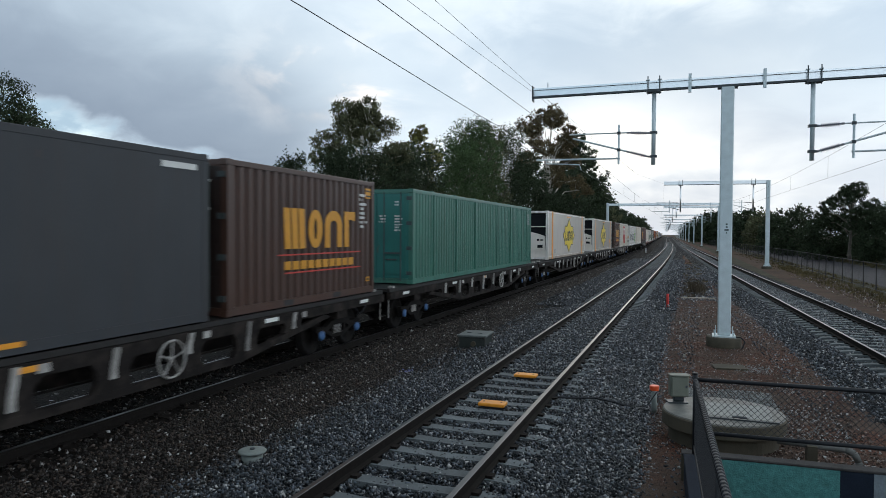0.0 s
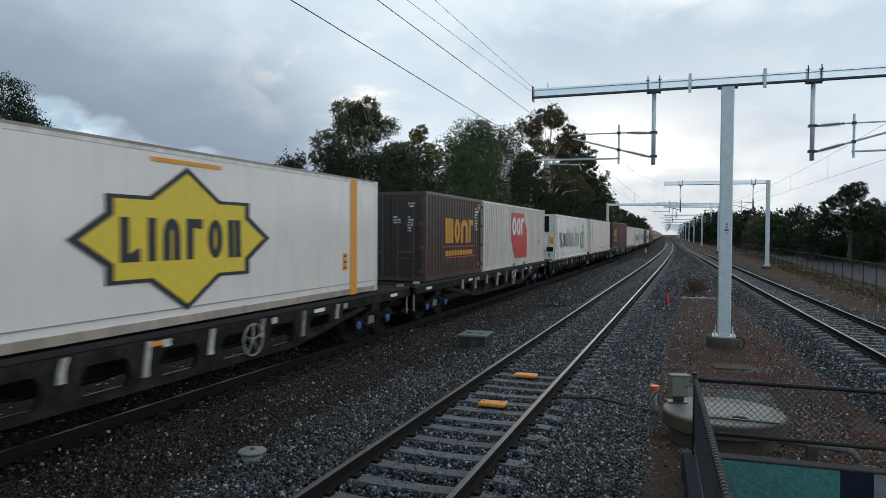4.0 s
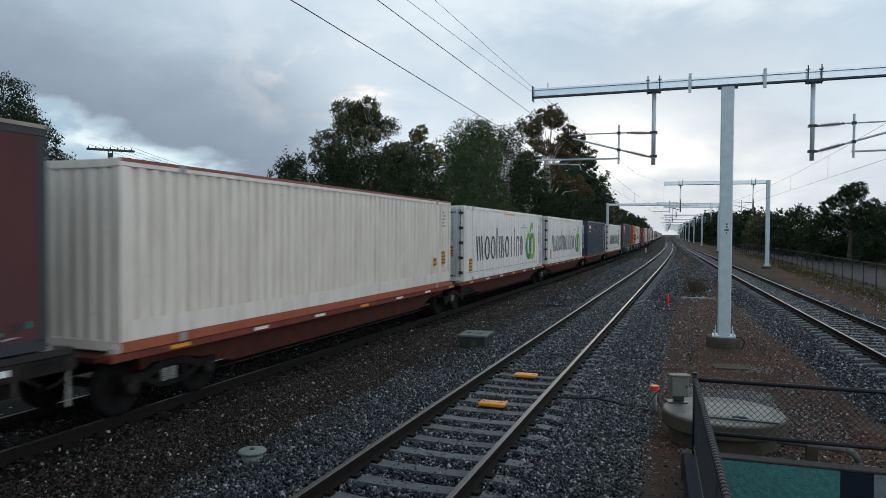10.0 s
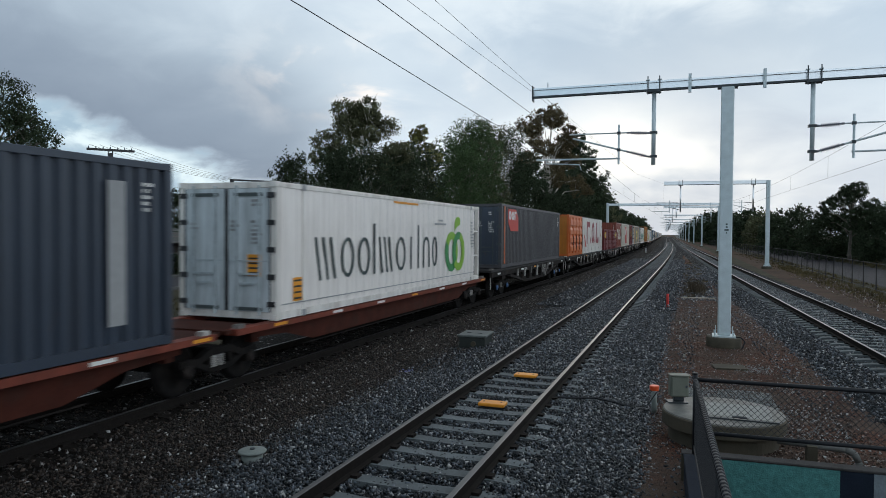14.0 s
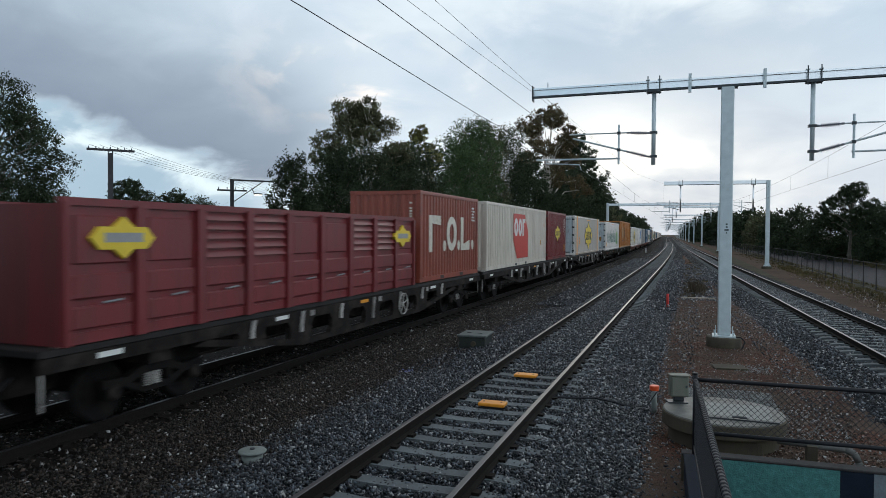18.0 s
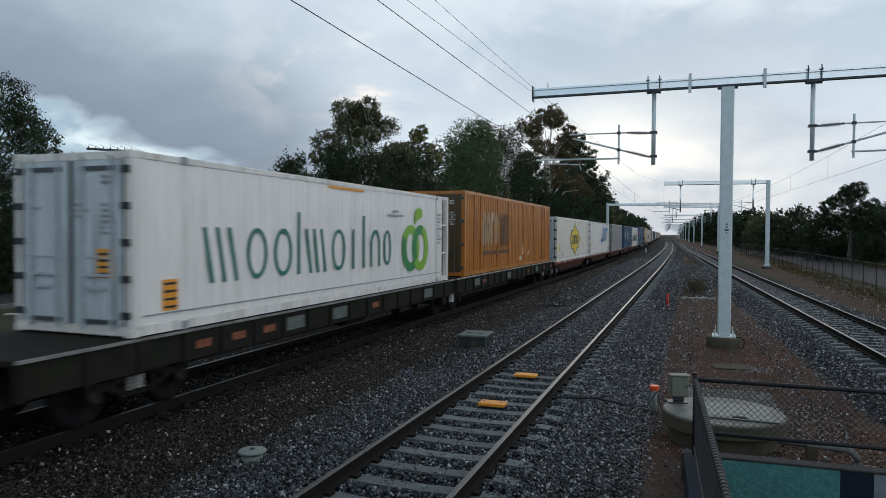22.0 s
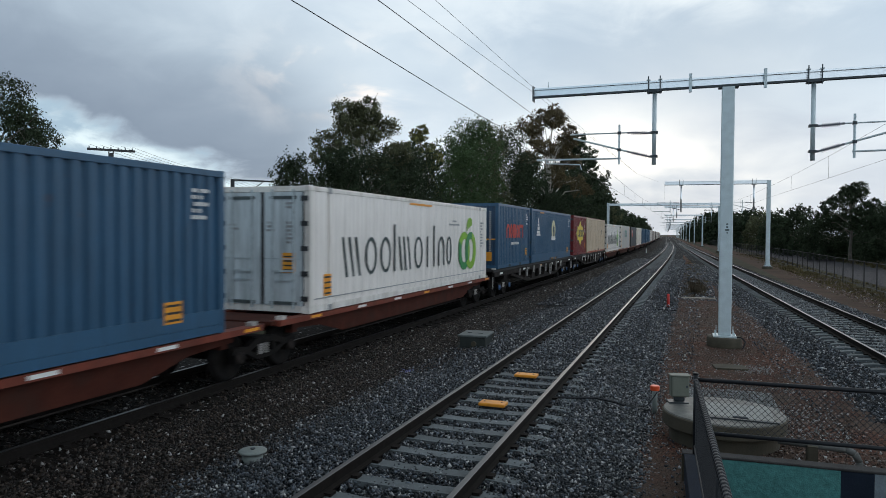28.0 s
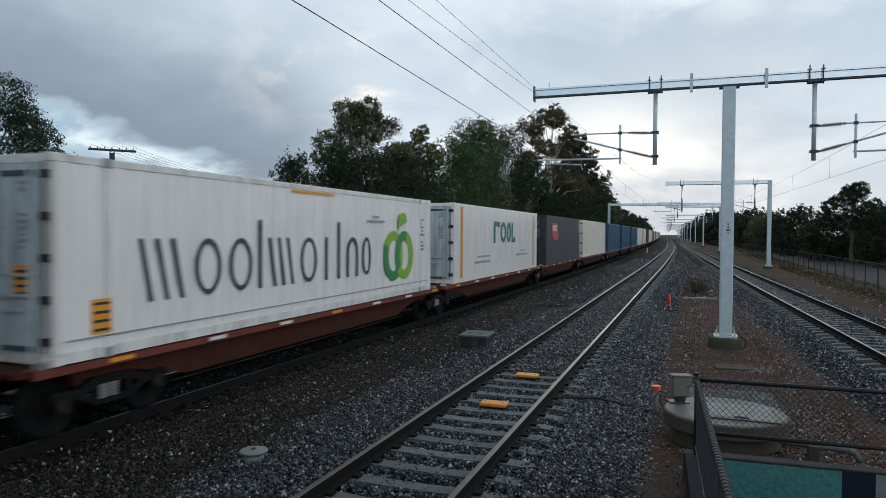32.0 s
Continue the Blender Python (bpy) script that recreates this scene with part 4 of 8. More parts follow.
        for z in (0.0, H - 0.14):
            part("lift_casting", bx(W2 - 0.02, W2 + 0.008, yy - 0.08, yy + 0.08, z, z + 0.14), INK["grey"], post)
    # far end
    bm = bmesh.new()
    box(bm, -W2 + 0.13, W2 - 0.13, -L / 2 + front + Lb - 0.08, -L / 2 + front + Lb - 0.03, 0.14, H - 0.1)
    part("end_wall", bm, end_mat, c)
    if rack:
        for sx in (-1, 1):
            for z in (0.08, H * 0.33, H * 0.66, H - 0.06):
                part("rack_rung", tb((sx * (W2 - 0.06), L / 2 - rack - 0.05, z), (sx * (W2 - 0.06), L / 2 - 0.02, z), 0.035, 6), trim, c)
        bm = bmesh.new()
        box(bm, -W2 + 0.15, W2 - 0.15, L / 2 - rack - 0.03, L / 2 - rack + 0.22, 0.3, H - 0.5)
        part("cooling_unit", bm, INK["grey"], c)
    # near end: header and sill, then doors, a wall or a cooling unit
    part("end_sill", bx(-W2 + 0.14, W2 - 0.14, -L / 2 + 0.01, -L / 2 + 0.10, 0.02, 0.165), trim, c)
    part("end_header", bx(-W2 + 0.14, W2 - 0.14, -L / 2 + 0.01, -L / 2 + 0.10, H - 0.13, H - 0.01), trim, c)
    if near == "doors":
        end_doors(c, L, H, end_mat, ink="white" if style in ("corr", "close") else "grey")
    elif near == "reefer_doors":
        end_doors(c, L, H, BOX["door_white"], reefer=True, ink="grey")
    elif near == "wall":
        bm = ribbed(2 * W2 - 0.28, 0.16, H - 0.13, 0.27, 0.04)
        ob = part("end_wall", bm, end_mat, c)
        ob.matrix_basis = pose(0, -L / 2 + 0.02, 0, 0, 0, -90)
    elif near == "frame":
        framed_front(c, L, H, mat, front)
    elif near == "unit":
        cooling_front(c, L, H, mat)
    return c


def framed_front(c, L, H, mat, front):
    """A refrigeration machine set back in an open frame with ladder sides."""
    e = -L / 2
    back = e + front
    part("machine_wall", bx(-W2 + 0.02, W2 - 0.02, back + 0.06, back + 0.12, 0.14, H - 0.1), mat, c)
    for s in (-1, 1):
        for z in (0.98, 1.96):
            part("frame_rung", bx(s * (W2 - 0.05) - 0.035, s * (W2 - 0.05) + 0.035, e + 0.14, back + 0.06, z, z + 0.09), mat, c)
        part("frame_post", bx(s * (W2 - 0.05) - 0.045, s * (W2 - 0.05) + 0.045, back - 0.02, back + 0.058, 0.16, H - 0.12), mat, c)
        slats = part("side_panel", bx(s * 0.9 - 0.18, s * 0.9 + 0.16, back - 0.02, back + 0.058, 0.62, H - 0.14), mat, c)
        for k in range(7):
            part("panel_seam", bx(s * 0.9 - 0.18, s * 0.9 + 0.16, back - 0.026, back - 0.021, 1.66 + k * 0.16, 1.675 + k * 0.16), INK["grey"], slats)
    part("fan_grille", bx(-0.71, 0.69, back - 0.05, back + 0.05, 1.74, H - 0.10, 0.02), GLASSY, c, "black fan grille")
    cover = part("machine_cover", bx(-0.71, 0.69, back - 0.22, back + 0.05, 0.62, 1.70, 0.02), mat, c, "white machine cover")
    part("cover_seam", bx(-0.70, 0.68, back - 0.225, back - 0.219, 1.58, 1.60), INK["grey"], cover)
    part("cover_seam", bx(-0.02, 0.0, back - 0.225, back - 0.219, 0.85, 1.58), INK["grey"], cover)
    part("cover_seam", bx(-0.02, 0.68, back - 0.225, back - 0.219, 0.84, 0.86), INK["grey"], cover)
    part("machine_port", bx(0.1, 0.26, back - 0.228, back - 0.219, 0.64, 0.70), GLASSY, cover, "black port")
    part("notice_plate", bx(0.76, 1.04, back - 0.03, back - 0.021, 1.0, 1.42), INK["orange"], c, "orange notice plate")
    part("machine_pump", bx(0.62, 1.05, back - 0.3, back + 0.05, 0.5, 0.78, 0.03), GLASSY, c, "dark pump")
    tray = part("machine_tray", bx(-W2 + 0.14, W2 - 0.14, e + 0.105, e + 0.2, 0.17, 0.48), mat, c)
    for i in range(4):
        part("tray_rib", bx(-0.78 + i * 0.52, -0.72 + i * 0.52, e + 0.08, e + 0.104, 0.17, 0.42), GLASSY, tray)
    part("tray_edge", bx(-W2 + 0.14, W2 - 0.14, e + 0.02, e + 0.103, 0.42, 0.5), mat, tray)
    part("tray_floor", bx(-W2 + 0.14, W2 - 0.14, e + 0.2, back + 0.05, 0.17, 0.22), GLASSY, tray)


def cooling_front(c, L, H, mat):
    """The refrigeration machine on the end of a reefer: dark fan bay above, white cover below, in an open frame."""
    e = -L / 2
    part("machine_wall", bx(-W2 + 0.14, W2 - 0.14, e + 0.55, e + 0.6, 0.14, H - 0.1), mat, c)
    part("upper_panel", bx(-W2 + 0.2, -0.49, e + 0.12, e + 0.5, 1.99, H - 0.15, 0.02), mat, c, "white upper panel")
    for x0, x1, z0, z1 in ((-0.47, 0.06, 2.0, H - 0.16), (0.14, W2 - 0.16, 2.0, H - 0.16), (-0.47, W2 - 0.16, 1.3, 1.93)):
        part("fan_grille", bx(x0, x1, e + 0.14, e + 0.49, z0, z1, 0.03), GLASSY, c, "black fan grille")
    bm = bmesh.new()
    pts = [(-W2 + 0.2, 0.60), (W2 - 0.2, 0.60), (W2 - 0.2, 1.40), (W2 - 0.55, 1.52), (0.0, 1.68), (-W2 + 0.2, 1.82)]
    a = [bm.verts.new((x, e + 0.10, z)) for x, z in pts]
    b = [bm.verts.new((x, e + 0.49, z)) for x, z in pts]
    bm.faces.new(a); bm.faces.new(b[::-1])
    for i in range(len(pts)):
        bm.faces.new((a[i], b[i], b[(i + 1) % len(pts)], a[(i + 1) % len(pts)]))
    bmesh.ops.recalc_face_normals(bm, faces=bm.faces)
    cover = part("machine_cover", bm, mat, c, "white sloping machine cover")
    for x0, x1, z0, z1 in ((W2 - 0.66, W2 - 0.34, 0.70, 0.88), (W2 - 0.50, W2 - 0.3, 1.13, 1.2), (-W2 + 0.26, -W2 + 0.38, 0.96, 1.56), (-0.20, -0.08, 0.88, 0.96)):
        part("machine_port", bx(x0, x1, e + 0.085, e + 0.11, z0, z1), GLASSY, cover, "black port")
    bm = bmesh.new()
    lathe(bm, [(0.07, e + 0.085), (0.07, e + 0.11)], 12, "y", (W2 - 0.62, 0, 1.17))
    part("machine_dial", bm, GLASSY, cover)
    tray = part("machine_tray", bx(-W2 + 0.14, W2 - 0.14, e + 0.08, e + 0.5, 0.06, 0.55), mat, c)
    for i in range(5):
        part("tray_rib", bx(-0.9 + i * 0.44, -0.86 + i * 0.44, e + 0.06, e + 0.08, 0.08, 0.53), mat, tray)
    for x0, x1, y0, y1, z0, z1 in ((0.065, 0.135, 0.11, 0.50, 1.985, H - 0.1), (-W2 + 0.14, W2 - 0.14, 0.02, 0.08, 1.93, 1.985),
                                   (-W2 + 0.14, W2 - 0.14, 0.02, 0.08, 0.55, 0.59)):
        part("end_rail", bx(x0, x1, e + y0, e + y1, z0, z1), mat, c)


def print_rows(r, y, z, rows, h=0.065, most=9):
    """Lines of little marks, each about as wide as a printed sign."""
    pl = []
    for k in range(rows):
        q = y + r.uniform(-0.01, 0.01)
        for i in range(r.randint(4, most)):
            if r.random() < 0.86:
                pl.append(rect(q, q + h * 0.5, z - k * h * 1.75, z - k * h * 1.75 + h))
            q += h * 0.72
    return pl


def small_print(c, L, H, seed, ink="black", n=5):
    """Codes too small to read, as little bars near the end."""
    r = random.Random(seed)
    codes(c, INK[ink], print_rows(r, L / 2 - 0.85, H - 0.42, n))


def upright_code(c, L, H, ink="white", x=0.82, seed=3):
    """A column of little marks down the near end."""
    r = random.Random(seed)
    bm = bmesh.new()
    for k in range(22):
        if r.random() < 0.85:
            box(bm, x, x + 0.09, -L / 2 - 0.012, -L / 2 - 0.004, H - 0.42 - k * 0.085, H - 0.365 - k * 0.085)
    tagged(part("end_print", bm, INK[ink], c), kind="stuff")


def end_star(c, L, x, z, r, ink, rim):
    """An eight-pointed badge on the doors of the near end."""
    for k, m, y in ((1.0, rim, 0.10), (0.82, ink, 0.106)):
        pts = [(x + r * k * (1.0 if i % 2 == 0 else 0.62) * math.cos(i * math.tau / 16 * 2 + 0.0), z + 0.62 * r * k * (1.0 if i % 2 == 0 else 0.62) * math.sin(i * math.tau / 8)) for i in range(8)]
        bm = bmesh.new()
        a = [bm.verts.new((px, -L / 2 - y + 0.01, pz)) for px, pz in pts]
        b = [bm.verts.new((px, -L / 2 - y + 0.014, pz)) for px, pz in pts]
        bm.faces.new(a)
        bm.faces.new(b[::-1])
        for i in range(8):
            bm.faces.new((a[i], b[i], b[(i + 1) % 8], a[(i + 1) % 8]))
        bmesh.ops.recalc_face_normals(bm, faces=bm.faces)
        part("door_badge", bm, INK[m], c, "star badge on the doors")


train = []                             # (thing, metres up the train, height)


def box_thing(kind, label, s, z, name="shipping_container"):
    c = thing(name, label, "container", group="containers on the goods train")
    train.append((c, s, z))
    return c


A_DECK, B_DECK, C_DECK = 1.18, 1.12, 0.93


def long_word(c, z0, h, y0, y1, ink="slate"):
    """Ten thin hollow blocks along a reefer's side, some of them tall."""
    w = (y1 - y0) / 10
    ws = [w * 1.3, w * 0.86, w * 0.86, w * 0.1, w * 1.2, w * 0.86, w * 0.5, w * 0.42, w * 0.75, w * 0.62]
    gap = ((y1 - y0) - sum(ws)) / 9
    bars(c, INK[ink], blocks(y0, z0, h, ws, gap, stroke=0.105, shapes="sooLsolLao"))


def store_reefer(s, L, z, near, rack, label="white refrigerated container with dark lettering bars and green ring mark", H=2.85, ink="slate", front=0.0):
    c = box_thing("reefer", label, s + L / 2, z, "refrigerated_container")
    shell(c, L, H, BOX["white"], style="fine", near=near, trim=BOX["white_worn"], rack=rack, front=front, castings_at=(-5.96, 5.96) if L > 13 else ())
    sh = -rack / 2
    long_word(c, 0.72, 0.98, -5.4 + sh * 0.5, 2.55 + sh, ink)
    apple(c, 4.36 + sh, 0.46, 2.05, 1.95)
    codes(c, INK["grey"], [rect(2.3 + sh, 3.4 + sh, 2.08, 2.14), rect(2.65 + sh, 3.05 + sh, 2.2, 2.26)])
    sign_plates(c, [(-L / 2 + 0.6, -L / 2 + 0.95, 0.35, 0.85)] if near != "frame" else [(6.05, 6.33, 0.26, 0.74)])
    marking(c, INK["orange"], [rect(-1.2, 0.6, H - 0.2, H - 0.14)], "edge_band", "faded orange edge band")
    part("lower_seam", bx(W2 - 0.01, W2 + 0.002, -L / 2 + front + 0.2, L / 2 - rack - 0.2, 0.30, 0.325), INK["grey"], c)
    if near == "reefer_doors":
        part("notice_plate", bx(0.52, 0.85, -L / 2 - 0.012, -L / 2 - 0.006, 0.9, 1.35), INK["orange"], c, "orange notice plate")
        for k in range(4):
            part("notice_line", bx(0.55, 0.82, -L / 2 - 0.016, -L / 2 - 0.0125, 0.95 + k * 0.1, 0.985 + k * 0.1), INK["black"], c)
    small_print(c, L - rack, 2.6, int(s), "grey", 9)
    return c


def badge_reefer(s, L, z, near, rack, stripes, label):
    c = box_thing("reefer", label, s + L / 2, z, "refrigerated_container")
    H = 2.9
    shell(c, L, H, BOX["gloss_white" if stripes else "ivory"], style="flat" if stripes else "fine", near=near, trim=BOX["white_worn"], rack=rack, castings_at=() if stripes else (-5.96, 5.96))
    if stripes:
        for y in (-5.96, 5.95 if not rack else 5.7):
            marking(c, INK["orange"], [rect(y - 0.17, y + 0.17, 0.0, H - 0.02)], "stripe", "orange lifting stripe")
        marking(c, INK["orange"], [rect(-0.8, 0.87, H - 0.26, H - 0.19)], "edge_band", "faded orange edge band")
        part("base_strip", bx(W2 - 0.02, W2 + 0.003, -L / 2 + 0.18, L / 2 - 0.18, 0.014, 0.15), BOX["tan_rail"], c, "worn tan base rail")
        part("roof_strip", bx(W2 - 0.02, W2 + 0.003, -L / 2 + 0.18, L / 2 - 0.18, H - 0.05, H - 0.004), BOX["tan_rail"], c, "worn tan roof edge")
        sign_plates(c, [(5.4, 5.6, 0.63, 1.04)])
    star(c, 0.0, 1.42, 2.35, 1.19)
    codes(c, INK["grey"], print_rows(random.Random(int(s)), -5.3, 0.50, 2, 0.08, 12))
    if near == "reefer_doors":
        end_star(c, L, -0.35 if stripes else -0.55, 2.12 if stripes else 2.2, 0.85 if stripes else 0.5, "white" if stripes else "yellow", "black")
        sign_plates(c, [(-5.0, -4.6, 0.8, 1.3)] if stripes else [(-6.5, -6.15, 0.7, 1.1)], "orange" if stripes else "yellow", "notice plate")
    part("lower_seam", bx(W2 - 0.01, W2 + 0.002, -L / 2 + 0.2, L / 2 - rack - 0.2, 0.27, 0.29), INK["grey"], c)
    return c


def movers(s, label):
    """A brown six-metre box with gold blocks and thin red lines."""
    L, H = 6.058, 2.896
    c = box_thing("box", label, s + L / 2, A_DECK)
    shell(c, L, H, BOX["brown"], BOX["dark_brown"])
    bars(c, INK["gold"], blocks(-1.23, 1.21, 0.86, [0.85, 0.6, 0.8, 0.55], 0.12, stroke=0.23, shapes="soaf"), label="gold upright bar")
    marking(c, INK["red"], [rect(-1.46, 2.22, 1.07, 1.10)], "line")
    marking(c, INK["red"], [rect(-1.19, 2.23, 0.69, 0.72)], "line")
    codes(c, INK["gold"], [q for b in blocks(-1.19, 0.77, 0.18, [0.24] * 10, 0.07) for q in b])
    sign_plates(c, [(2.55, 2.75, 0.3, 0.42), (2.5, 2.8, 2.44, 2.7)], "gold", "gold notice plate")
    small_print(c, L, H, int(s), "white", 8)
    return c


def plain_box(s, L, z, color, label, H=2.896, style="corr", near="doors", end=None, trim=None, posts=(), castings=(), extra=None, name="shipping_container", print_ink="white"):
    c = box_thing("box", label, s + L / 2, z, name)
    shell(c, L, H, BOX[color], BOX[end] if end else None, style, near, BOX[trim] if trim else None, posts, castings)
    if print_ink:
        small_print(c, L, H, int(s), print_ink)
    if extra:
        extra(c, L, H)
    return c


def slatted_mark(c, y, z, w, h):
    """A red badge with clipped corners and three pale blocks."""
    marking(c, INK["red"], [[(y + w * 0.24, z), (y + w, z), (y + w, z + h * 0.6), (y + w * 0.76, z + h), (y, z + h), (y, z + h * 0.4)]], "badge", "red clipped badge")
    bars(c, INK["white"], blocks(y + w * 0.04, z + h * 0.5, h * 0.40, [w * 0.25, w * 0.24, w * 0.2], w * 0.03, stroke=w * 0.085, shapes="oof"), lift=0.005, label="white bar on the badge")


def skirt(ink, h):
    def add(c, L, H):
        bm = bmesh.new()
        box(bm, W2 - 0.01, W2 + 0.006, -L / 2 + 0.15, L / 2 - 0.15, 0.17, 0.17 + h)
        part("lower_rail", bm, ink, c)
    return add


def torn(c):
    """Torn scraps along a curtain's lower edge."""
    r = random.Random(17)
    for ink in ("grey", "teal", "slate", "black"):
        pl = []
        for k in range(14):
            y, z = r.uniform(-3.0, 5.9), r.uniform(0.10, 0.34)
            w, h = r.uniform(0.06, 0.28), r.uniform(0.03, 0.16)
            pl.append([(y, z), (y + w, z + r.uniform(-0.04, 0.04)), (y + w * 0.8, z + h), (y + w * 0.2, z + h * 0.8)])
        tagged(marking(c, INK[ink], pl, "torn_edge", "torn scraps of the curtain's lower edge", 0.002 * len(ink)), kind="stuff")


# first to last as they pass
plain_box(-2.5, 12.19, A_DECK, "dark_grey", "dark grey curtain-sided container with a pale top edge", style="flat", print_ink=None,
          extra=lambda c, L, H: (marking(c, INK["orange"], [rect(2.2, 2.6, 0.1, 0.17)], "notice_plate"), codes(c, INK["white"], [rect(5.0, 5.8, H - 0.3, H - 0.2)])))
movers(10.22, "brown corrugated container with gold lettering bars, weathered corners")
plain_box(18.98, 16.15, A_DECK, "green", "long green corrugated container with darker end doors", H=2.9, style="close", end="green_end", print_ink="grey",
          posts=(-6.27, -4.0, -1.71, 1.43, 3.77, 6.05, 7.07))
badge_reefer(39.72, 14.63, A_DECK + 0.02, "unit", 0.0, True, "white refrigerated container with yellow star badge and orange stripes")
badge_reefer(59.82, 14.63, A_DECK + 0.02, "unit", 0.0, True, "white refrigerated container with yellow star badge and orange stripes")
movers(78.0, "brown corrugated container with gold lettering bars")
plain_box(84.4, 12.19, A_DECK, "offwhite", "off-white corrugated container with red clipped badge", extra=lambda c, L, H: (slatted_mark(c, -1.56, 0.38, 3.18, 2.17), sign_plates(c, [(5.45, 5.6, 1.95, 2.1), (4.5, 4.75, 0.95, 1.2)], "gold", "small tan notice plate")), print_ink=None)
store_reefer(99.97, 13.72, B_DECK, "frame", 0.0, front=0.55)
plain_box(116.3, 14.63, B_DECK, "cream", "pale corrugated container with rusty red frame edges", trim="cream", near="wall", end="white_worn", castings=(-6.0, 6.0),
          extra=lambda c, L, H: (skirt(BOX["cream"], 0.3)(c, L, H), part("roof_edge", bx(W2 - 0.02, W2 + 0.004, -L / 2, L / 2, H - 0.06, H + 0.004), BOX["brick"], c, "red painted roof edge"), part("end_edge", bx(-W2, W2, -L / 2 - 0.006, -L / 2 + 0.02, H - 0.05, H + 0.004), BOX["brick"], c, "rusty red end edge"), part("end_edge", bx(-W2, W2, -L / 2 - 0.006, -L / 2 + 0.005, 0.0, 0.13), BOX["brick"], c, "rusty red end sill"), part("rust_strip", bx(W2 - 0.01, W2 + 0.006, -6.6, -6.52, 0.3, H - 0.3), BOX["tan_rail"], c, "rust-stained strip"),
                                 sign_plates(c, [(-1.0, -0.4, 0.3, 0.4), (0.6, 1.2, 0.3, 0.4), (6.5, 6.75, 0.75, 1.1)], "gold", "dull yellow notice plate")), print_ink="grey")
movers(133.75, "dark brown corrugated container with gold lettering bars")
plain_box(140.45, 12.19, A_DECK, "maroon", "maroon curtain-sided container with scuffed lower edge", style="flat", trim="dark_grey", end="dark_grey", print_ink=None,
          extra=lambda c, L, H: [part("roof_edge", bx(W2 - 0.03, W2 + 0.012, -L / 2, L / 2, H - 0.02, H + 0.03), BOX["tan_rail"], c, "pale worn roof edge")] + [marking(c, INK["black"], [rect(-4.5 + 0.55 * i, -4.44 + 0.55 * i, 0.22, 0.5 + 0.25 * (i % 3 == 0))], "curtain_strap") for i in range(18)] + [torn(c)])
plain_box(153.85, 14.63, C_DECK, "cream", "cream corrugated container with red base rail and rusty post", trim="cream", near="wall", end="cream", castings=(-6.0, 6.0),
          extra=lambda c, L, H: (skirt(BOX["cream"], 0.3)(c, L, H), part("base_edge", bx(W2 - 0.02, W2 + 0.007, -L / 2, L / 2, 0.0, 0.16), BOX["rail_red"], c, "orange-red base rail"),
                                 part("roof_edge", bx(W2 - 0.02, W2 + 0.004, -L / 2, L / 2, H - 0.05, H + 0.004), BOX["brick"], c, "red roof edge"),
                                 sign_plates(c, [(6.4, 6.75, 0.75, 1.2), (5.6, 5.9, 0.72, 1.0)], "gold", "dull yellow notice plate")), print_ink="grey")
store_reefer(170.02, 14.05, C_DECK, "reefer_doors", 0.55)
store_reefer(185.85, 13.5, C_DECK, "reefer_doors", 0.0)
plain_box(202.3, 12.19, C_DECK, "navy", "navy blue corrugated container with white code bars", near="wall", end="navy_end", print_ink=None,
          extra=lambda c, L, H: (upright_code(c, L, H), codes(c, INK["white"], print_rows(random.Random(5), 5.45, 2.5, 5, 0.055, 6)), marking(c, INK["grey"], [rect(4.8, 5.12, 0.42, 2.55)], "code_strip", "dirty white code strip"), marking(c, INK["white"], [rect(-5.4, -4.6, 2.25, 2.5, 0.12)], "ship_mark"), marking(c, INK["white"], [rect(-5.4, -4.06, 2.0, 2.05)], "ship_mark"),
                                 marking(c, INK["orange"], [rect(-4.5, -4.05, 2.25, 2.48)], "ship_mark")))
store_reefer(217.44, 14.0, C_DECK, "reefer_doors", 0.5)
plain_box(234.9, 14.2, A_DECK, "grey", "grey corrugated container with small red badge and orange stripe", end="navy",
          extra=lambda c, L, H: (slatted_mark(c, -5.98, 1.67, 1.94, 1.03), part("end_stripe", bx(W2 - 0.02, W2 + 0.008, -L / 2 + 0.45, -L / 2 + 0.6, 0.2, H - 0.1), BOX["orange"], c, "orange upright stripe")))


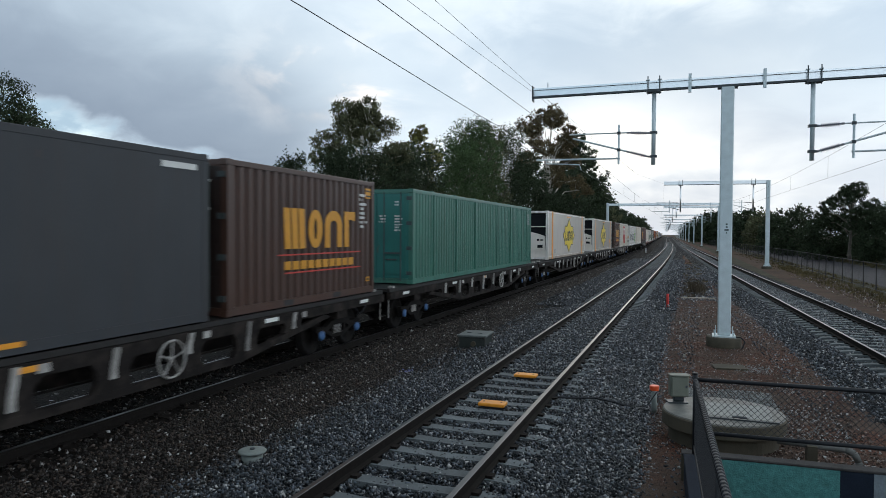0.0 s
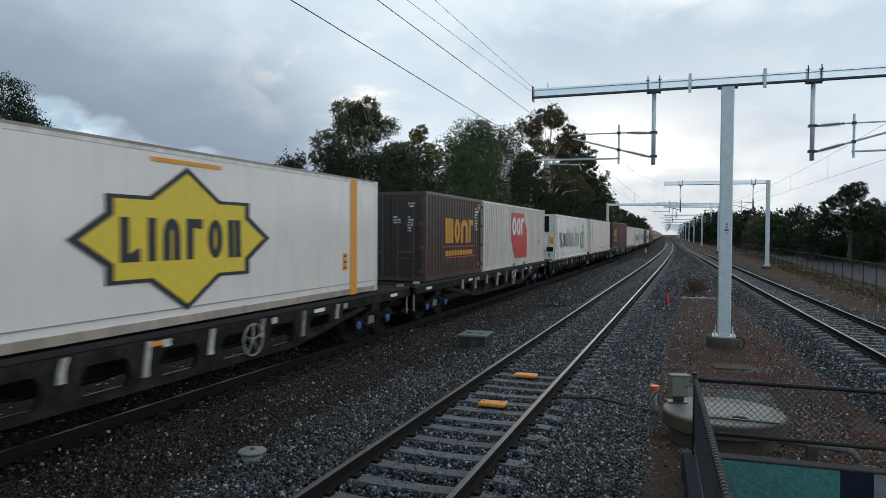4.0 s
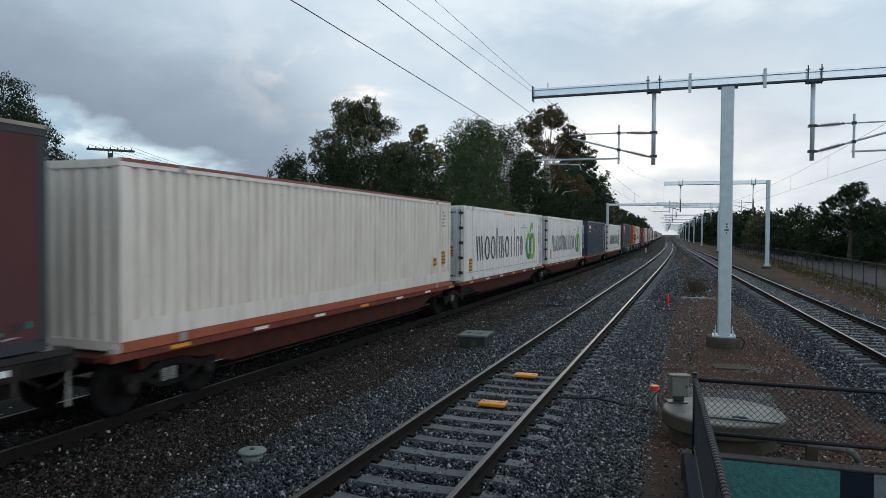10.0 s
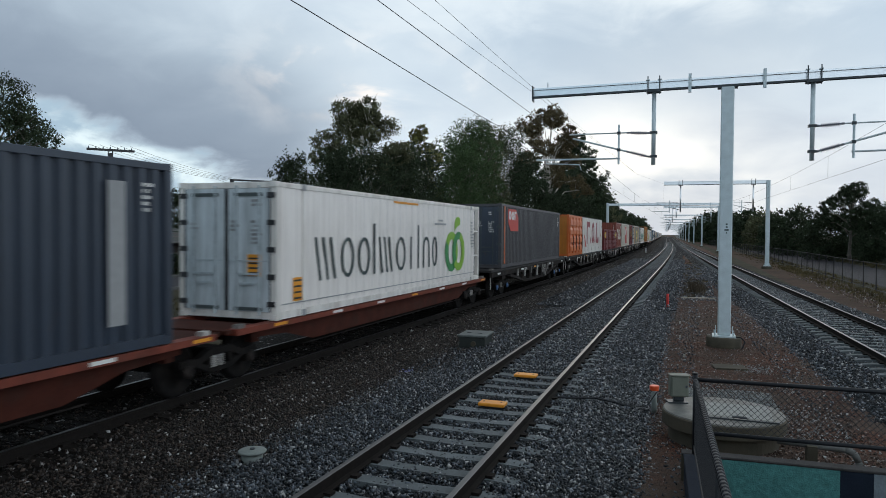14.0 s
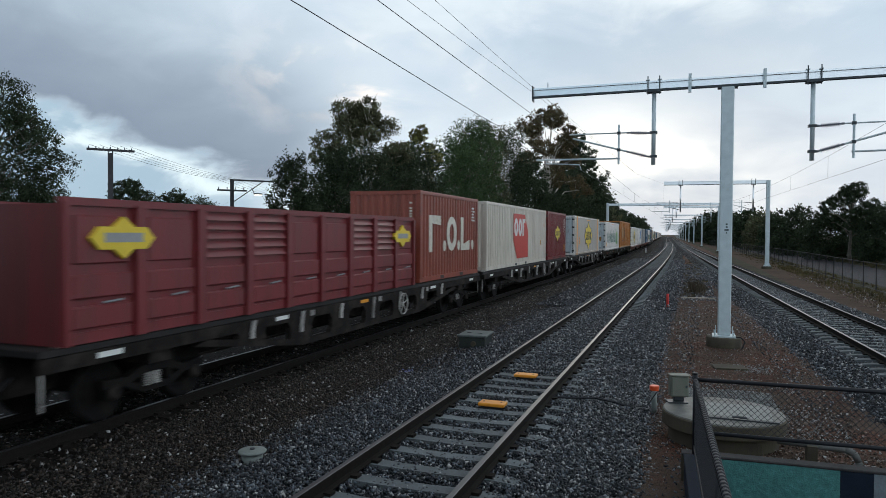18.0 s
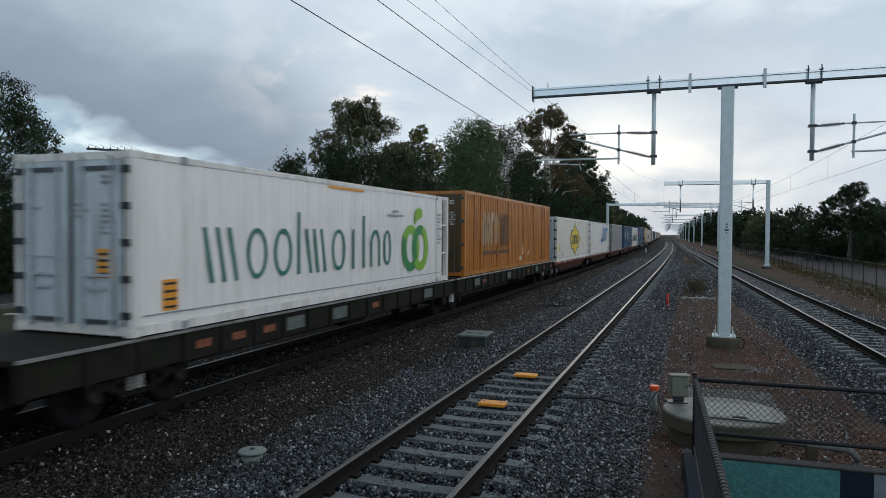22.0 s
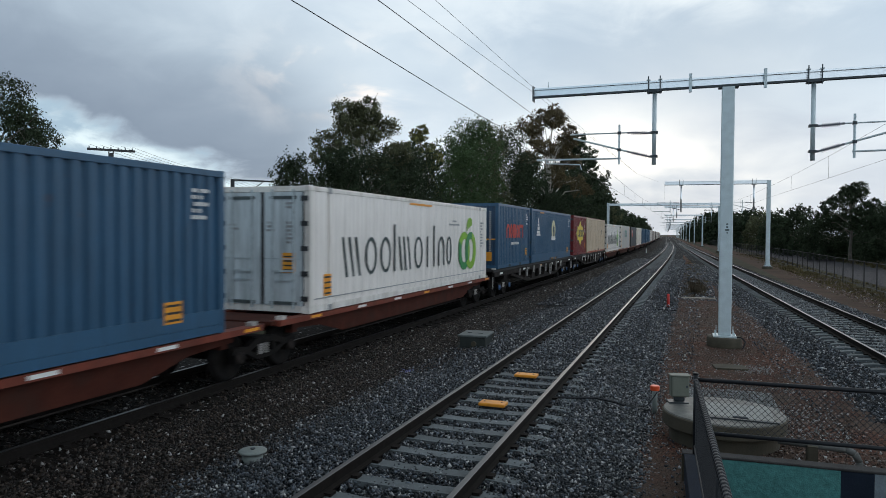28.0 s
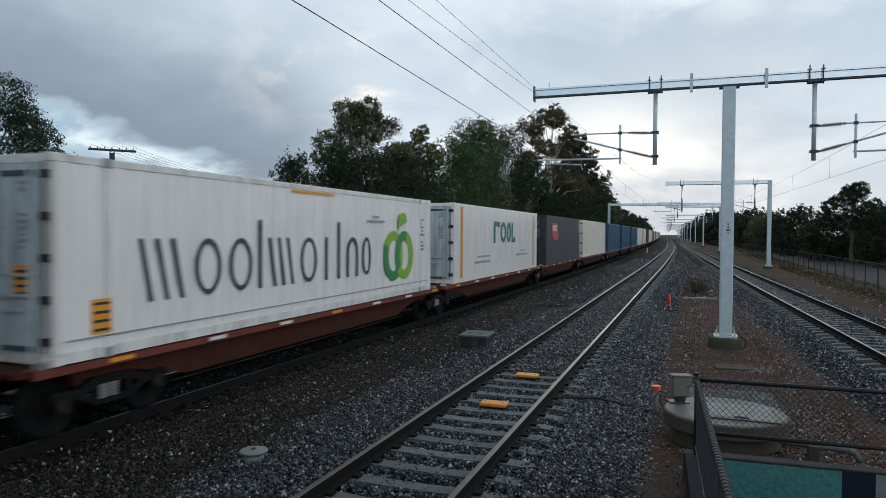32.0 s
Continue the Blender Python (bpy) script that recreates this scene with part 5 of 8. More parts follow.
def orange_box(s):
    L, H = 6.058, 2.896
    c = box_thing("box", "orange open container with recessed side gates and timber-coloured end", s + L / 2, A_DECK)
    shell(c, L, H, BOX["orange"], BOX["ochre"], style="flat", near="none")
    part("end_wall", bx(-W2 + 0.14, W2 - 0.14, -L / 2 + 0.03, -L / 2 + 0.09, 0.15, H - 0.12), BOX["ochre"], c, "ochre end wall")
    part("end_rib", bx(-W2 + 0.2, W2 - 0.2, -L / 2 + 0.005, -L / 2 + 0.03, 1.42, 1.54), BOX["ochre"], c)
    tagged(part("end_print", bx(-0.18, 0.18, -L / 2 + 0.0, -L / 2 + 0.029, 1.06, 1.30), INK["yellow"], c), kind="stuff")
    w = (L - 0.5) / 4
    for i in range(4):
        y0 = -L / 2 + 0.25 + i * w
        gate = part("side_gate", bx(W2 - 0.008, W2 + 0.008, y0 + 0.03, y0 + w - 0.03, 0.2, H - 0.16), BOX["orange"], c)
        for yy in (y0 + 0.03, y0 + w - 0.13):
            part("gate_post", bx(W2 + 0.008, W2 + 0.06, yy, yy + 0.10, 0.2, H - 0.16), BOX["orange"], gate)
        for k in range(4):
            z = 0.30 + k * 0.60
            bm = bmesh.new()
            ya, yb = y0 + 0.14, y0 + w - 0.14
            a = [bm.verts.new(p) for p in ((W2 + 0.008, ya, z), (W2 + 0.008, yb, z), (W2 + 0.008, yb, z + 0.50), (W2 + 0.008, ya, z + 0.50))]
            b = [bm.verts.new(p) for p in ((W2 + 0.075, ya + 0.05, z + 0.06), (W2 + 0.075, yb - 0.05, z + 0.06), (W2 + 0.065, yb - 0.05, z + 0.36), (W2 + 0.065, ya + 0.05, z + 0.36))]
            bm.faces.new(b)
            bm.faces.new(a[::-1])
            for q in range(4):
                bm.faces.new((a[q], a[(q + 1) % 4], b[(q + 1) % 4], b[q]))
            part("gate_rib", bm, BOX["orange"], gate)
        part("gate_latch", tb((W2 + 0.08, y0 + w - 0.09, 0.4), (W2 + 0.08, y0 + w - 0.09, 1.5), 0.02, 6), BOX["dark_brown"], gate)
        part("latch_arm", bx(W2 + 0.08, W2 + 0.10, y0 + w - 0.45, y0 + w - 0.08, 0.86, 0.91), BOX["dark_brown"], gate)
    return c


orange_box(252.6)


def big_letters(ink, z0, h, spans, dots, stroke=0.3, shapes="fog"):
    """Large plain shapes with dots between them."""
    def add(c, L, H):
        for kind, (y0, y1) in zip(shapes, spans):
            bars(c, INK[ink], blocks(y0, z0, h, [y1 - y0], 0, stroke=stroke, shapes=kind), label="big plain shape")
        for y in dots:
            marking(c, INK[ink], [[(y + stroke * 0.5 * (1 + math.cos(i * math.tau / 14)), z0 + stroke * 0.62 * (1 + math.sin(i * math.tau / 14))) for i in range(14)]], "dot")
    return add


plain_box(259.3, 12.19, A_DECK, "white_worn", "white steel container with big red bars, slanting stripe and rusty edges", style="fine", near="wall", end="pale_grey", trim="white_worn",
          extra=lambda c, L, H: (big_letters("dull_red", 0.76, 1.8, ((-4.1, -2.3), (-1.15, 0.5), (1.75, 3.2)), (-1.95, 0.75, 3.6), 0.42)(c, L, H), part("roof_edge", bx(W2 - 0.02, W2 + 0.006, -L / 2, L / 2, H - 0.045, H + 0.004), BOX["dark_brown"], c, "rusty roof edge"), part("ledge", bx(W2 - 0.01, W2 + 0.03, -L / 2 + 0.15, L / 2 - 0.15, 0.50, 0.53), BOX["white_worn"], c), [part("ledge_post", bx(W2 - 0.01, W2 + 0.02, q - 0.04, q + 0.04, 0.17, 0.5), BOX["tan_rail"], c) for q in (-5.2, -3.4, -1.2, 1.2, 3.4, 5.2)], marking(c, INK["red"], [[(-5.6, 1.5), (-5.2, 1.4), (-4.3, 0.53), (-4.9, 0.53)]], "stripe"),
                                 part("lower_rail", bx(W2 - 0.01, W2 + 0.007, -L / 2 + 0.15, L / 2 - 0.15, 0.17, 0.5), BOX["white_worn"], c), sign_plates(c, [(4.95, 5.2, 1.25, 1.62)], "gold", "small tan notice plate")), print_ink="grey")


def gated_wagon_box(s):
    L, H = 12.19, 1.93
    c = box_thing("box", "dull red open-topped container with louvred side gates and yellow badges", s + L / 2, A_DECK)
    for sx in (-1, 1):
        part("side_wall", bx(sx * W2 - 0.05 if sx > 0 else -W2, W2 if sx > 0 else -W2 + 0.05, -L / 2, L / 2, 0.1, H), BOX["gate_red"], c)
        part("end_wall", bx(-W2 + 0.05, W2 - 0.05, sx * (L / 2 - 0.03) - 0.03, sx * (L / 2 - 0.03) + 0.03, 0.1, H), BOX["gate_red"], c)
        part("top_rail", bx(sx * W2 - 0.06, sx * W2 + 0.06, -L / 2, L / 2, H - 0.02, H + 0.09), BOX["gate_red"], c)
    part("base_frame", bx(-W2 + 0.02, W2 + 0.02, -L / 2, L / 2, 0.0, 0.16), BOX["gate_red"], c)
    n = 9
    w = L / n
    for i in range(n + 1):
        y = -L / 2 + i * w
        part("stanchion", bx(W2 - 0.01, W2 + 0.10, max(y - 0.1, -L / 2), min(y + 0.1, L / 2), 0.0, H + 0.02), BOX["gate_red"], c)
    for i in range(n):
        y0 = -L / 2 + i * w + 0.14
        y1 = y0 + w - 0.28
        if i in (2, 3, 6, 7):
            for k in range(5):
                bm = bmesh.new()
                z = 1.12 + k * 0.16
                vs = box(bm, W2, W2 + 0.075, y0, y1, z, z + 0.11)
                for v in vs[4:]:
                    v.co.x = min(v.co.x, W2 + 0.01)
                part("louvre", bm, BOX["gate_red"], c)
        else:
            part("gate_panel", bx(W2 - 0.005, W2 + 0.045, y0 + 0.05, y1 - 0.05, 1.1, H - 0.15, 0.02), BOX["gate_red"], c)
        part("gate_panel", bx(W2 - 0.005, W2 + 0.065, y0, y1, 0.62, 0.96, 0.025), BOX["gate_red"], c)
        part("gate_panel", bx(W2 - 0.005, W2 + 0.065, y0, y1, 0.2, 0.52, 0.025), BOX["gate_red"], c)
        part("gate_latch", tb((W2 + 0.085, y0 + 0.5, 0.55), (W2 + 0.085, y0 + 0.85, 0.57), 0.018, 6), HW, c, "bare steel latch")
    for y in (-L / 2 + 1.0, L / 2 - 0.95):
        bm = bmesh.new()
        pts = [(y, 1.85), (y + 0.25, 1.66), (y + 0.55, 1.66), (y + 0.75, 1.45), (y + 0.55, 1.24), (y + 0.25, 1.24), (y, 1.06), (y - 0.25, 1.24), (y - 0.55, 1.24), (y - 0.75, 1.45), (y - 0.55, 1.66), (y - 0.25, 1.66)]
        prism(bm, [(y + (a - y) * 0.8, 1.47 + (b - 1.46) * 0.78) for a, b in pts], W2 + 0.02, W2 + 0.108)
        bmesh.ops.recalc_face_normals(bm, faces=bm.faces)
        part("badge", bm, INK["yellow"], c, "yellow star badge")
        part("badge_band", bx(W2 + 0.108, W2 + 0.112, y - 0.36, y + 0.36, 1.40, 1.54), INK["grey"], c)
    return c


gated_wagon_box(272.66)
plain_box(285.5, 6.058, A_DECK, "brick", "brick-red corrugated container with big cream shapes", near="wall", extra=lambda c, L, H: (big_letters("cream", 0.94, 1.2, ((-2.3, -1.2), (-0.62, 0.45), (0.9, 1.95)), (-0.98, 0.52, 2.15), 0.3)(c, L, H), upright_code(c, L, H, "cream", 0.85, 8)))
plain_box(292.8, 12.19, A_DECK, "offwhite", "off-white corrugated container with red clipped badge and grimy corners", near="wall", extra=lambda c, L, H: (slatted_mark(c, -1.6, 0.36, 3.05, 2.15), sign_plates(c, [(5.45, 5.6, 1.95, 2.1), (4.5, 4.75, 0.95, 1.2)], "gold", "small tan notice plate")), print_ink=None)


def small_star(cy, r):
    def add(c, L, H):
        star(c, cy, 1.6, r[0], r[1])
        sign_plates(c, [(2.3, 2.55, 0.45, 0.85)])
        codes(c, INK["white"], [rect(2.42, 2.48, H - 0.42 - k * 0.11, H - 0.34 - k * 0.11) for k in range(11)] + [rect(2.2, 2.25, H - 0.5 - k * 0.10, H - 0.43 - k * 0.10) for k in range(8)])
    return add


plain_box(305.58, 6.058, A_DECK, "red", "red corrugated container with yellow star badge", extra=small_star(0.06, (1.03, 0.53)), print_ink=None)
badge_reefer(315.5, 14.05, A_DECK, "reefer_doors", 0.55, True, "white refrigerated container with star badge, orange stripes and barred doors")
store_reefer(334.9, 14.15, B_DECK, "reefer_doors", 0.5, ink="teal_text", label="white refrigerated container with green lettering bars and grimy doors")
plain_box(350.9, 16.15, B_DECK, "ochre", "long ochre corrugated container with faded patches", style="corr", near="doors", end="shade_ochre", posts=(-6.9, -6.0, -3.5, -1.57, 1.4, 3.71, 5.93, 6.63), H=3.22,
          extra=lambda c, L, H: (part("grimy_post", bx(W2 - 0.05, W2 + 0.012, 5.80, 6.06, 0.165, H - 0.02), BOX["dark_brown"], c, "grime-blackened post"), bars(c, INK["faded"], blocks(-5.79, 1.14, 1.36, [0.5] * 4, 0.09, stroke=0.19, shapes="aofo"), label="faded tan shape"),
                                 bars(c, INK["faded_dark"], blocks(-3.43, 1.08, 1.4, [0.36] * 5, 0.09, stroke=0.14, shapes="faaso"), label="dark faded shape"),
                                 codes(c, INK["faded_dark"], [q for b in blocks(-5.7, 0.74, 0.15, [0.10] * 30, 0.045) for q in b]),
                                 marking(c, BOX["beige"], [[(1.05, 0.6), (1.5, 0.56), (1.55, 1.05), (1.2, 1.12)], [(0.5, 0.32), (1.0, 0.3), (0.95, 0.5), (0.55, 0.55)], [(2.2, 0.55), (2.5, 0.52), (2.55, 0.76)]], "bare_patch", "pale scuffed patch")), print_ink=None)
badge_reefer(369.55, 14.1, C_DECK, "reefer_doors", 0.45, False, "white refrigerated container with yellow star badge")



def arrows(c, L, H):
    bars(c, INK["blue"], blocks(1.25, 1.08, 1.35, [0.85, 0.7, 0.65, 0.7], 0.14, stroke=0.26, lean=0.25, shapes="slfo"), label="blue bar")
    marking(c, INK["blue"], [[(0.07, 1.2), (0.5, 0.75), (0.5, 1.1), (1.25, 1.1), (1.25, 1.3), (0.5, 1.3), (0.5, 1.65)]], "arrow_mark", "blue arrow")
    marking(c, INK["blue"], [[(5.5, 2.3), (5.1, 1.9), (5.1, 2.2), (4.65, 2.2), (4.65, 2.4), (5.1, 2.4), (5.1, 2.7)]], "arrow_mark", "blue arrow")
    sign_plates(c, [(-L / 2 + 0.5, -L / 2 + 0.75, 0.75, 1.2)], "yellow", "yellow notice plate")
    codes(c, INK["grey"], print_rows(random.Random(2), -4.6, H - 0.45, 1, 0.09, 14) + print_rows(random.Random(3), -4.7, 0.5, 1, 0.09, 14) + print_rows(random.Random(4), -1.0, 1.15, 1, 0.06, 9))


c0 = box_thing("reefer", "white refrigerated container with blue arrows and bars", 384.8 + 7.05, C_DECK, "refrigerated_container")
shell(c0, 14.1, 2.88, BOX["white"], style="fine", near="reefer_doors", rack=0.5, castings_at=(-5.96, 5.96))
arrows(c0, 14.1, 2.88)
plain_box(401.8, 12.19, C_DECK, "pale_grey", "pale grey weathered corrugated container", print_ink=None)


def liner_marks(c, L, H):
    skirt(BOX["blue"], 0.26)(c, L, H)
    for k, (y0, y1, z0, z1) in enumerate(((-4.95, -3.95, 1.45, 1.53), (-4.85, -4.05, 1.56, 1.72), (-4.72, -4.18, 1.76, 1.92), (-4.64, -4.26, 1.96, 2.1), (-4.55, -4.35, 2.13, 2.4))):
        marking(c, INK["white"], [rect(y0, y1, z0, z1)], "tower_mark", "white bar of a tower mark")
    marking(c, INK["pale_yellow"], ring_plates(-0.1, 1.82, 0.6, 0.55, 0.38, 0.35), "ring_mark", "pale yellow disc")
    marking(c, INK["white"], [rect(-0.75, 0.5, 1.17, 1.42)], "shield_mark", "white plate")
    marking(c, INK["black"], [[(-0.2, 1.42), (0.2, 1.42), (0.14, 1.9), (0.02, 2.1), (-0.12, 2.05)]], "shield_mark", "dark plate", 0.004)
    sign_plates(c, [(4.6, 5.0, 0.31, 0.67), (-0.9, -0.1, 0.03, 0.12), (0.4, 0.9, 0.03, 0.12), (-4.0, -3.0, H - 0.2, H - 0.13)])


plain_box(417.7, 12.19, C_DECK, "blue", "blue corrugated container with white tower mark and yellow ring", extra=liner_marks)
store_reefer(432.8, 13.72, C_DECK, "reefer_doors", 0.0)
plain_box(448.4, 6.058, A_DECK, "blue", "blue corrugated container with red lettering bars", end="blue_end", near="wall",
          extra=lambda c, L, H: (upright_code(c, L, H, "grey", 0.8, 6), part("notice_plate", bx(0.62, 0.92, -L / 2 - 0.014, -L / 2 - 0.004, 0.35, 0.75), INK["orange"], c, "faded orange notice plate"), bars(c, INK["red"], blocks(-1.68, 1.35, 0.65, [0.6, 0.42, 0.6, 0.52, 0.55, 0.16], 0.08, stroke=0.16, shapes="aosofl"), label="red bar"),
                                 codes(c, INK["white"], [q for b in blocks(-0.79, 1.04, 0.12, [0.12] * 9, 0.05) for q in b]), sign_plates(c, [(2.05, 2.4, 0.46, 0.82)]),
                                 part("end_band", bx(-W2 + 0.14, W2 - 0.14, -L / 2 - 0.01, -L / 2 + 0.015, 1.28, 1.33), INK["orange"], c, "orange band")))
plain_box(455.0, 12.19, A_DECK, "blue", "blue corrugated container with white tower mark and yellow ring", extra=liner_marks)
plain_box(468.6, 6.058, A_DECK, "red", "dark red corrugated container with large yellow star badge", extra=small_star(-0.03, (2.0, 1.0)), print_ink=None)
# dark grey near end stands in for the shadow of the box before it
plain_box(475.35, 12.19, A_DECK, "beige", "beige corrugated container with orange base rail and rust patches", trim="beige", near="wall", end="dark_grey",
          extra=lambda c, L, H: (part("base_edge", bx(W2 - 0.02, W2 + 0.007, -L / 2, L / 2, 0.0, 0.13), BOX["rail_red"], c, "orange base rail"),
                                 part("roof_edge", bx(W2 - 0.02, W2 + 0.004, -L / 2, L / 2, H - 0.05, H + 0.004), BOX["brick"], c, "orange roof edge"),
                                 marking(c, BOX["dark_brown"], [[(3.0, 1.93), (3.8, 1.93), (3.6, 1.8), (3.4, 1.5), (3.25, 1.8)]], "rust_patch", "rusty patch"), marking(c, BOX["dark_brown"], [rect(-1.25, -0.85, 0.02, 0.22)], "rust_patch"), marking(c, BOX["dark_brown"], [rect(0.74, 1.34, 0.1, 0.3)], "rust_patch")), print_ink=None)
store_reefer(489.25, 13.72, C_DECK, "reefer_doors", 0.0)


def haulier(c, L, H):
    for y in (-5.96, 5.96):
        marking(c, INK["orange"], [rect(y - 0.12, y + 0.12, 0.17, H - 0.12)], "stripe", "orange lifting stripe")
    bars(c, INK["teal_text"], blocks(-1.7, 1.4, 0.92, [0.95, 0.95, 0.75, 0.7], 0.12, stroke=0.24, shapes="foog"), label="teal bar")
    codes(c, INK["grey"], [rect(-4.4, -2.2, 0.62, 0.72), rect(-4.0, -2.3, 0.85, 0.92), rect(2.2, 4.6, 0.75, 0.85), rect(3.0, 4.0, 0.95, 1.02)])


plain_box(505.3, 13.6, C_DECK, "white", "white refrigerated container with teal lettering bars and orange stripes", style="flat", near="reefer_doors", extra=haulier, name="refrigerated_container", print_ink="grey")
plain_box(521.5, 12.19, C_DECK, "dark_grey", "dark grey curtain-sided container with small red badge", style="flat",
          extra=lambda c, L, H: slatted_mark(c, -4.4, 1.45, 1.9, 1.0))
plain_box(535.4, 14.63, C_DECK, "cream", "cream corrugated container on a low wagon")
far_colors = [("blue", 12.19), ("blue", 12.19), ("blue", 12.19), ("white", 13.72), ("cream", 12.19), ("maroon", 12.19), ("cream", 12.19), ("white", 13.72), ("brown", 12.19), ("pale_grey", 12.19),
              ("cream", 12.19), ("navy", 12.19), ("white", 13.72), ("beige", 12.19), ("cream", 12.19), ("red", 12.19), ("white", 13.72), ("grey", 12.19), ("cream", 12.19), ("blue", 12.19), ("white", 13.72), ("brown", 12.19)]
far_spans = []
s_ = 553.0
for color, L in far_colors:
    plain_box(s_, L, C_DECK, color, "corrugated container far down the goods train", print_ink=None, near="wall")
    far_spans.append((s_ - 1.0, s_ + L + 1.0))
    s_ += L + 3.2


# ---- the wagons under the containers ----
TRAIN_RAIL = -0.12
WAGON_DARK = paint("grimy_wagon_frame", (0.0145, 0.0120, 0.0112), 0.85, 0.0, gloss=0.12, grain=3, vary=0.5, bump=0.1, dirt=0.6, dirt_color=(0.075, 0.060, 0.051), fine=25)
WAGON_OLIVE = paint("olive_wagon_paint", (0.0155, 0.0150, 0.0105), 0.8, 0.0, gloss=0.12, grain=2, vary=0.3, bump=0.05, dirt=0.6, dirt_color=(0.03, 0.025, 0.02), fine=25)
WAGON_RED = paint("oxide_red_wagon_paint", (0.17, 0.040, 0.024), 0.65, 0.0, gloss=0.25, grain=2, vary=0.3, bump=0.05, dirt=0.55, dirt_color=(0.05, 0.028, 0.02), fine=25)
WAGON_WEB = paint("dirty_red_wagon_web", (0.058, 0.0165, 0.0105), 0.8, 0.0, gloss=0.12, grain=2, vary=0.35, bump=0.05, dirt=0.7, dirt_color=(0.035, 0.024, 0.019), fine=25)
DECK_WET = paint("wet_steel_deck", (0.024, 0.022, 0.021), 0.6, 0.0, gloss=0.25, grain=2, vary=0.25, bump=0.05)
PALE_STEEL = paint("worn_pale_steel", (0.34, 0.32, 0.30), 0.7, 0.1, grain=4, vary=0.5, random_tone=0.5, dirt=0.7, dirt_color=(0.05, 0.04, 0.035))
CAP_BLUE = paint("pale_blue_axle_cap", (0.035, 0.095, 0.22), 0.6, 0.0, grain=9, vary=0.3)
REFLECT = paint("white_reflector", (0.75, 0.75, 0.72), 0.4, 0, vary=0.1)
PLACARD = paint("faded_placard", (0.10, 0.11, 0.10), 0.7, 0, grain=5, vary=0.4)
RUST_PLATE = paint("rust_orange_plate", (0.20, 0.06, 0.028), 0.8, 0, grain=5, vary=0.4)


def wheel_mesh():
    bm = bmesh.new()
    lathe(bm, [(0.10, -0.05), (0.16, -0.03), (0.36, -0.045), (0.40, -0.07), (0.485, -0.07), (0.487, -0.04), (0.462, -0.03), (0.458, 0.065), (0.40, 0.065), (0.36, 0.02), (0.16, 0.035), (0.11, 0.08)], 18, "x")
    ob = mesh_object("wheel", bm, GRIME, smooth=False)
    me = ob.data
    bpy.data.objects.remove(ob)
    return me


WHEEL = wheel_mesh()


def frame_mesh():
    """A cast bogie side: arched top bar, bellied bottom bar, pedestals over the axles."""
    bm = bmesh.new()
    for s in (-1, 1):
        prism(bm, [(0, 0.30), (s * 0.30, 0.30), (s * 0.62, 0.17), (s * 0.88, 0.20), (s * 1.06, 0.20), (s * 1.08, 0.08), (s * 0.60, 0.04), (s * 0.28, 0.18), (0, 0.18)][::s], -0.07, 0.07)
        prism(bm, [(0, -0.12), (s * 0.30, -0.12), (s * 0.70, 0.06), (s * 0.60, 0.12), (s * 0.26, -0.02), (0, -0.02)][::s], -0.06, 0.06)
        prism(bm, [(s * 0.24, -0.05), (s * 0.33, -0.05), (s * 0.33, 0.25), (s * 0.24, 0.25)][::s], -0.06, 0.06)
        prism(bm, [(s * 0.74, 0.18), (s * 1.02, 0.18), (s * 1.02, -0.10), (s * 0.96, -0.10), (s * 0.94, 0.02), (s * 0.82, 0.02), (s * 0.80, -0.10), (s * 0.74, -0.10)][::s], -0.08, 0.08)
    bmesh.ops.remove_doubles(bm, verts=bm.verts, dist=0.001)
    bmesh.ops.recalc_face_normals(bm, faces=bm.faces)
    ob = mesh_object("side_frame", bm, GRIME)
    me = ob.data
    bpy.data.objects.remove(ob)
    return me


FRAME = frame_mesh()
AXLE_Z = TRAIN_RAIL + 0.46


def simple_mesh(name, bm, material):
    ob = mesh_object(name, bm, material)
    me = ob.data
    bpy.data.objects.remove(ob)
    return me


_b = bmesh.new()
tube(_b, (-0.95, 0, 0), (0.95, 0, 0), 0.08, 8)
AXLE = simple_mesh("axle", _b, GRIME)
_b = bmesh.new()
lathe(_b, [(0.10, 0.0), (0.115, 0.02), (0.11, 0.06), (0.06, 0.075)], 12, "x")
CAP = {True: simple_mesh("axle_cap", _b.copy(), CAP_BLUE), False: simple_mesh("axle_cap", _b, WAGON_DARK)}
_b = bmesh.new()
for _i in range(6):
    lathe(_b, [(0.07, -0.02 + _i * 0.035), (0.095, -0.01 + _i * 0.035), (0.07, 0.0 + _i * 0.035)], 7)
SPRING = simple_mesh("spring", _b, PALE_STEEL)


def bogie(wagon, y, blue):
    b = part("bogie", bx(-1.0, 1.0, y - 0.2, y + 0.2, AXLE_Z - 0.02, AXLE_Z + 0.30, 0.03), GRIME, wagon)
    for s in (-1, 1):
        shared("side_frame", FRAME, b, pose(s * 1.0, y, AXLE_Z))
        shared("spring", SPRING, b, pose(s * 1.02, y, AXLE_Z - 0.01))
        shared("spring", SPRING, b, pose(s * 1.02, y - 0.2, AXLE_Z - 0.01))
        for q in (-1, 1):
            shared("wheel", WHEEL, b, pose(s * 0.755, y + q * 0.88, AXLE_Z, 0, 0, 0 if s > 0 else 180))
            shared("axle_cap", CAP[blue], b, pose(s * 1.06, y + q * 0.88, AXLE_Z, 0, 0, 0 if s > 0 else 180))
    for q in (-1, 1):
        shared("axle", AXLE, b, pose(0, y + q * 0.88, AXLE_Z))
    return b


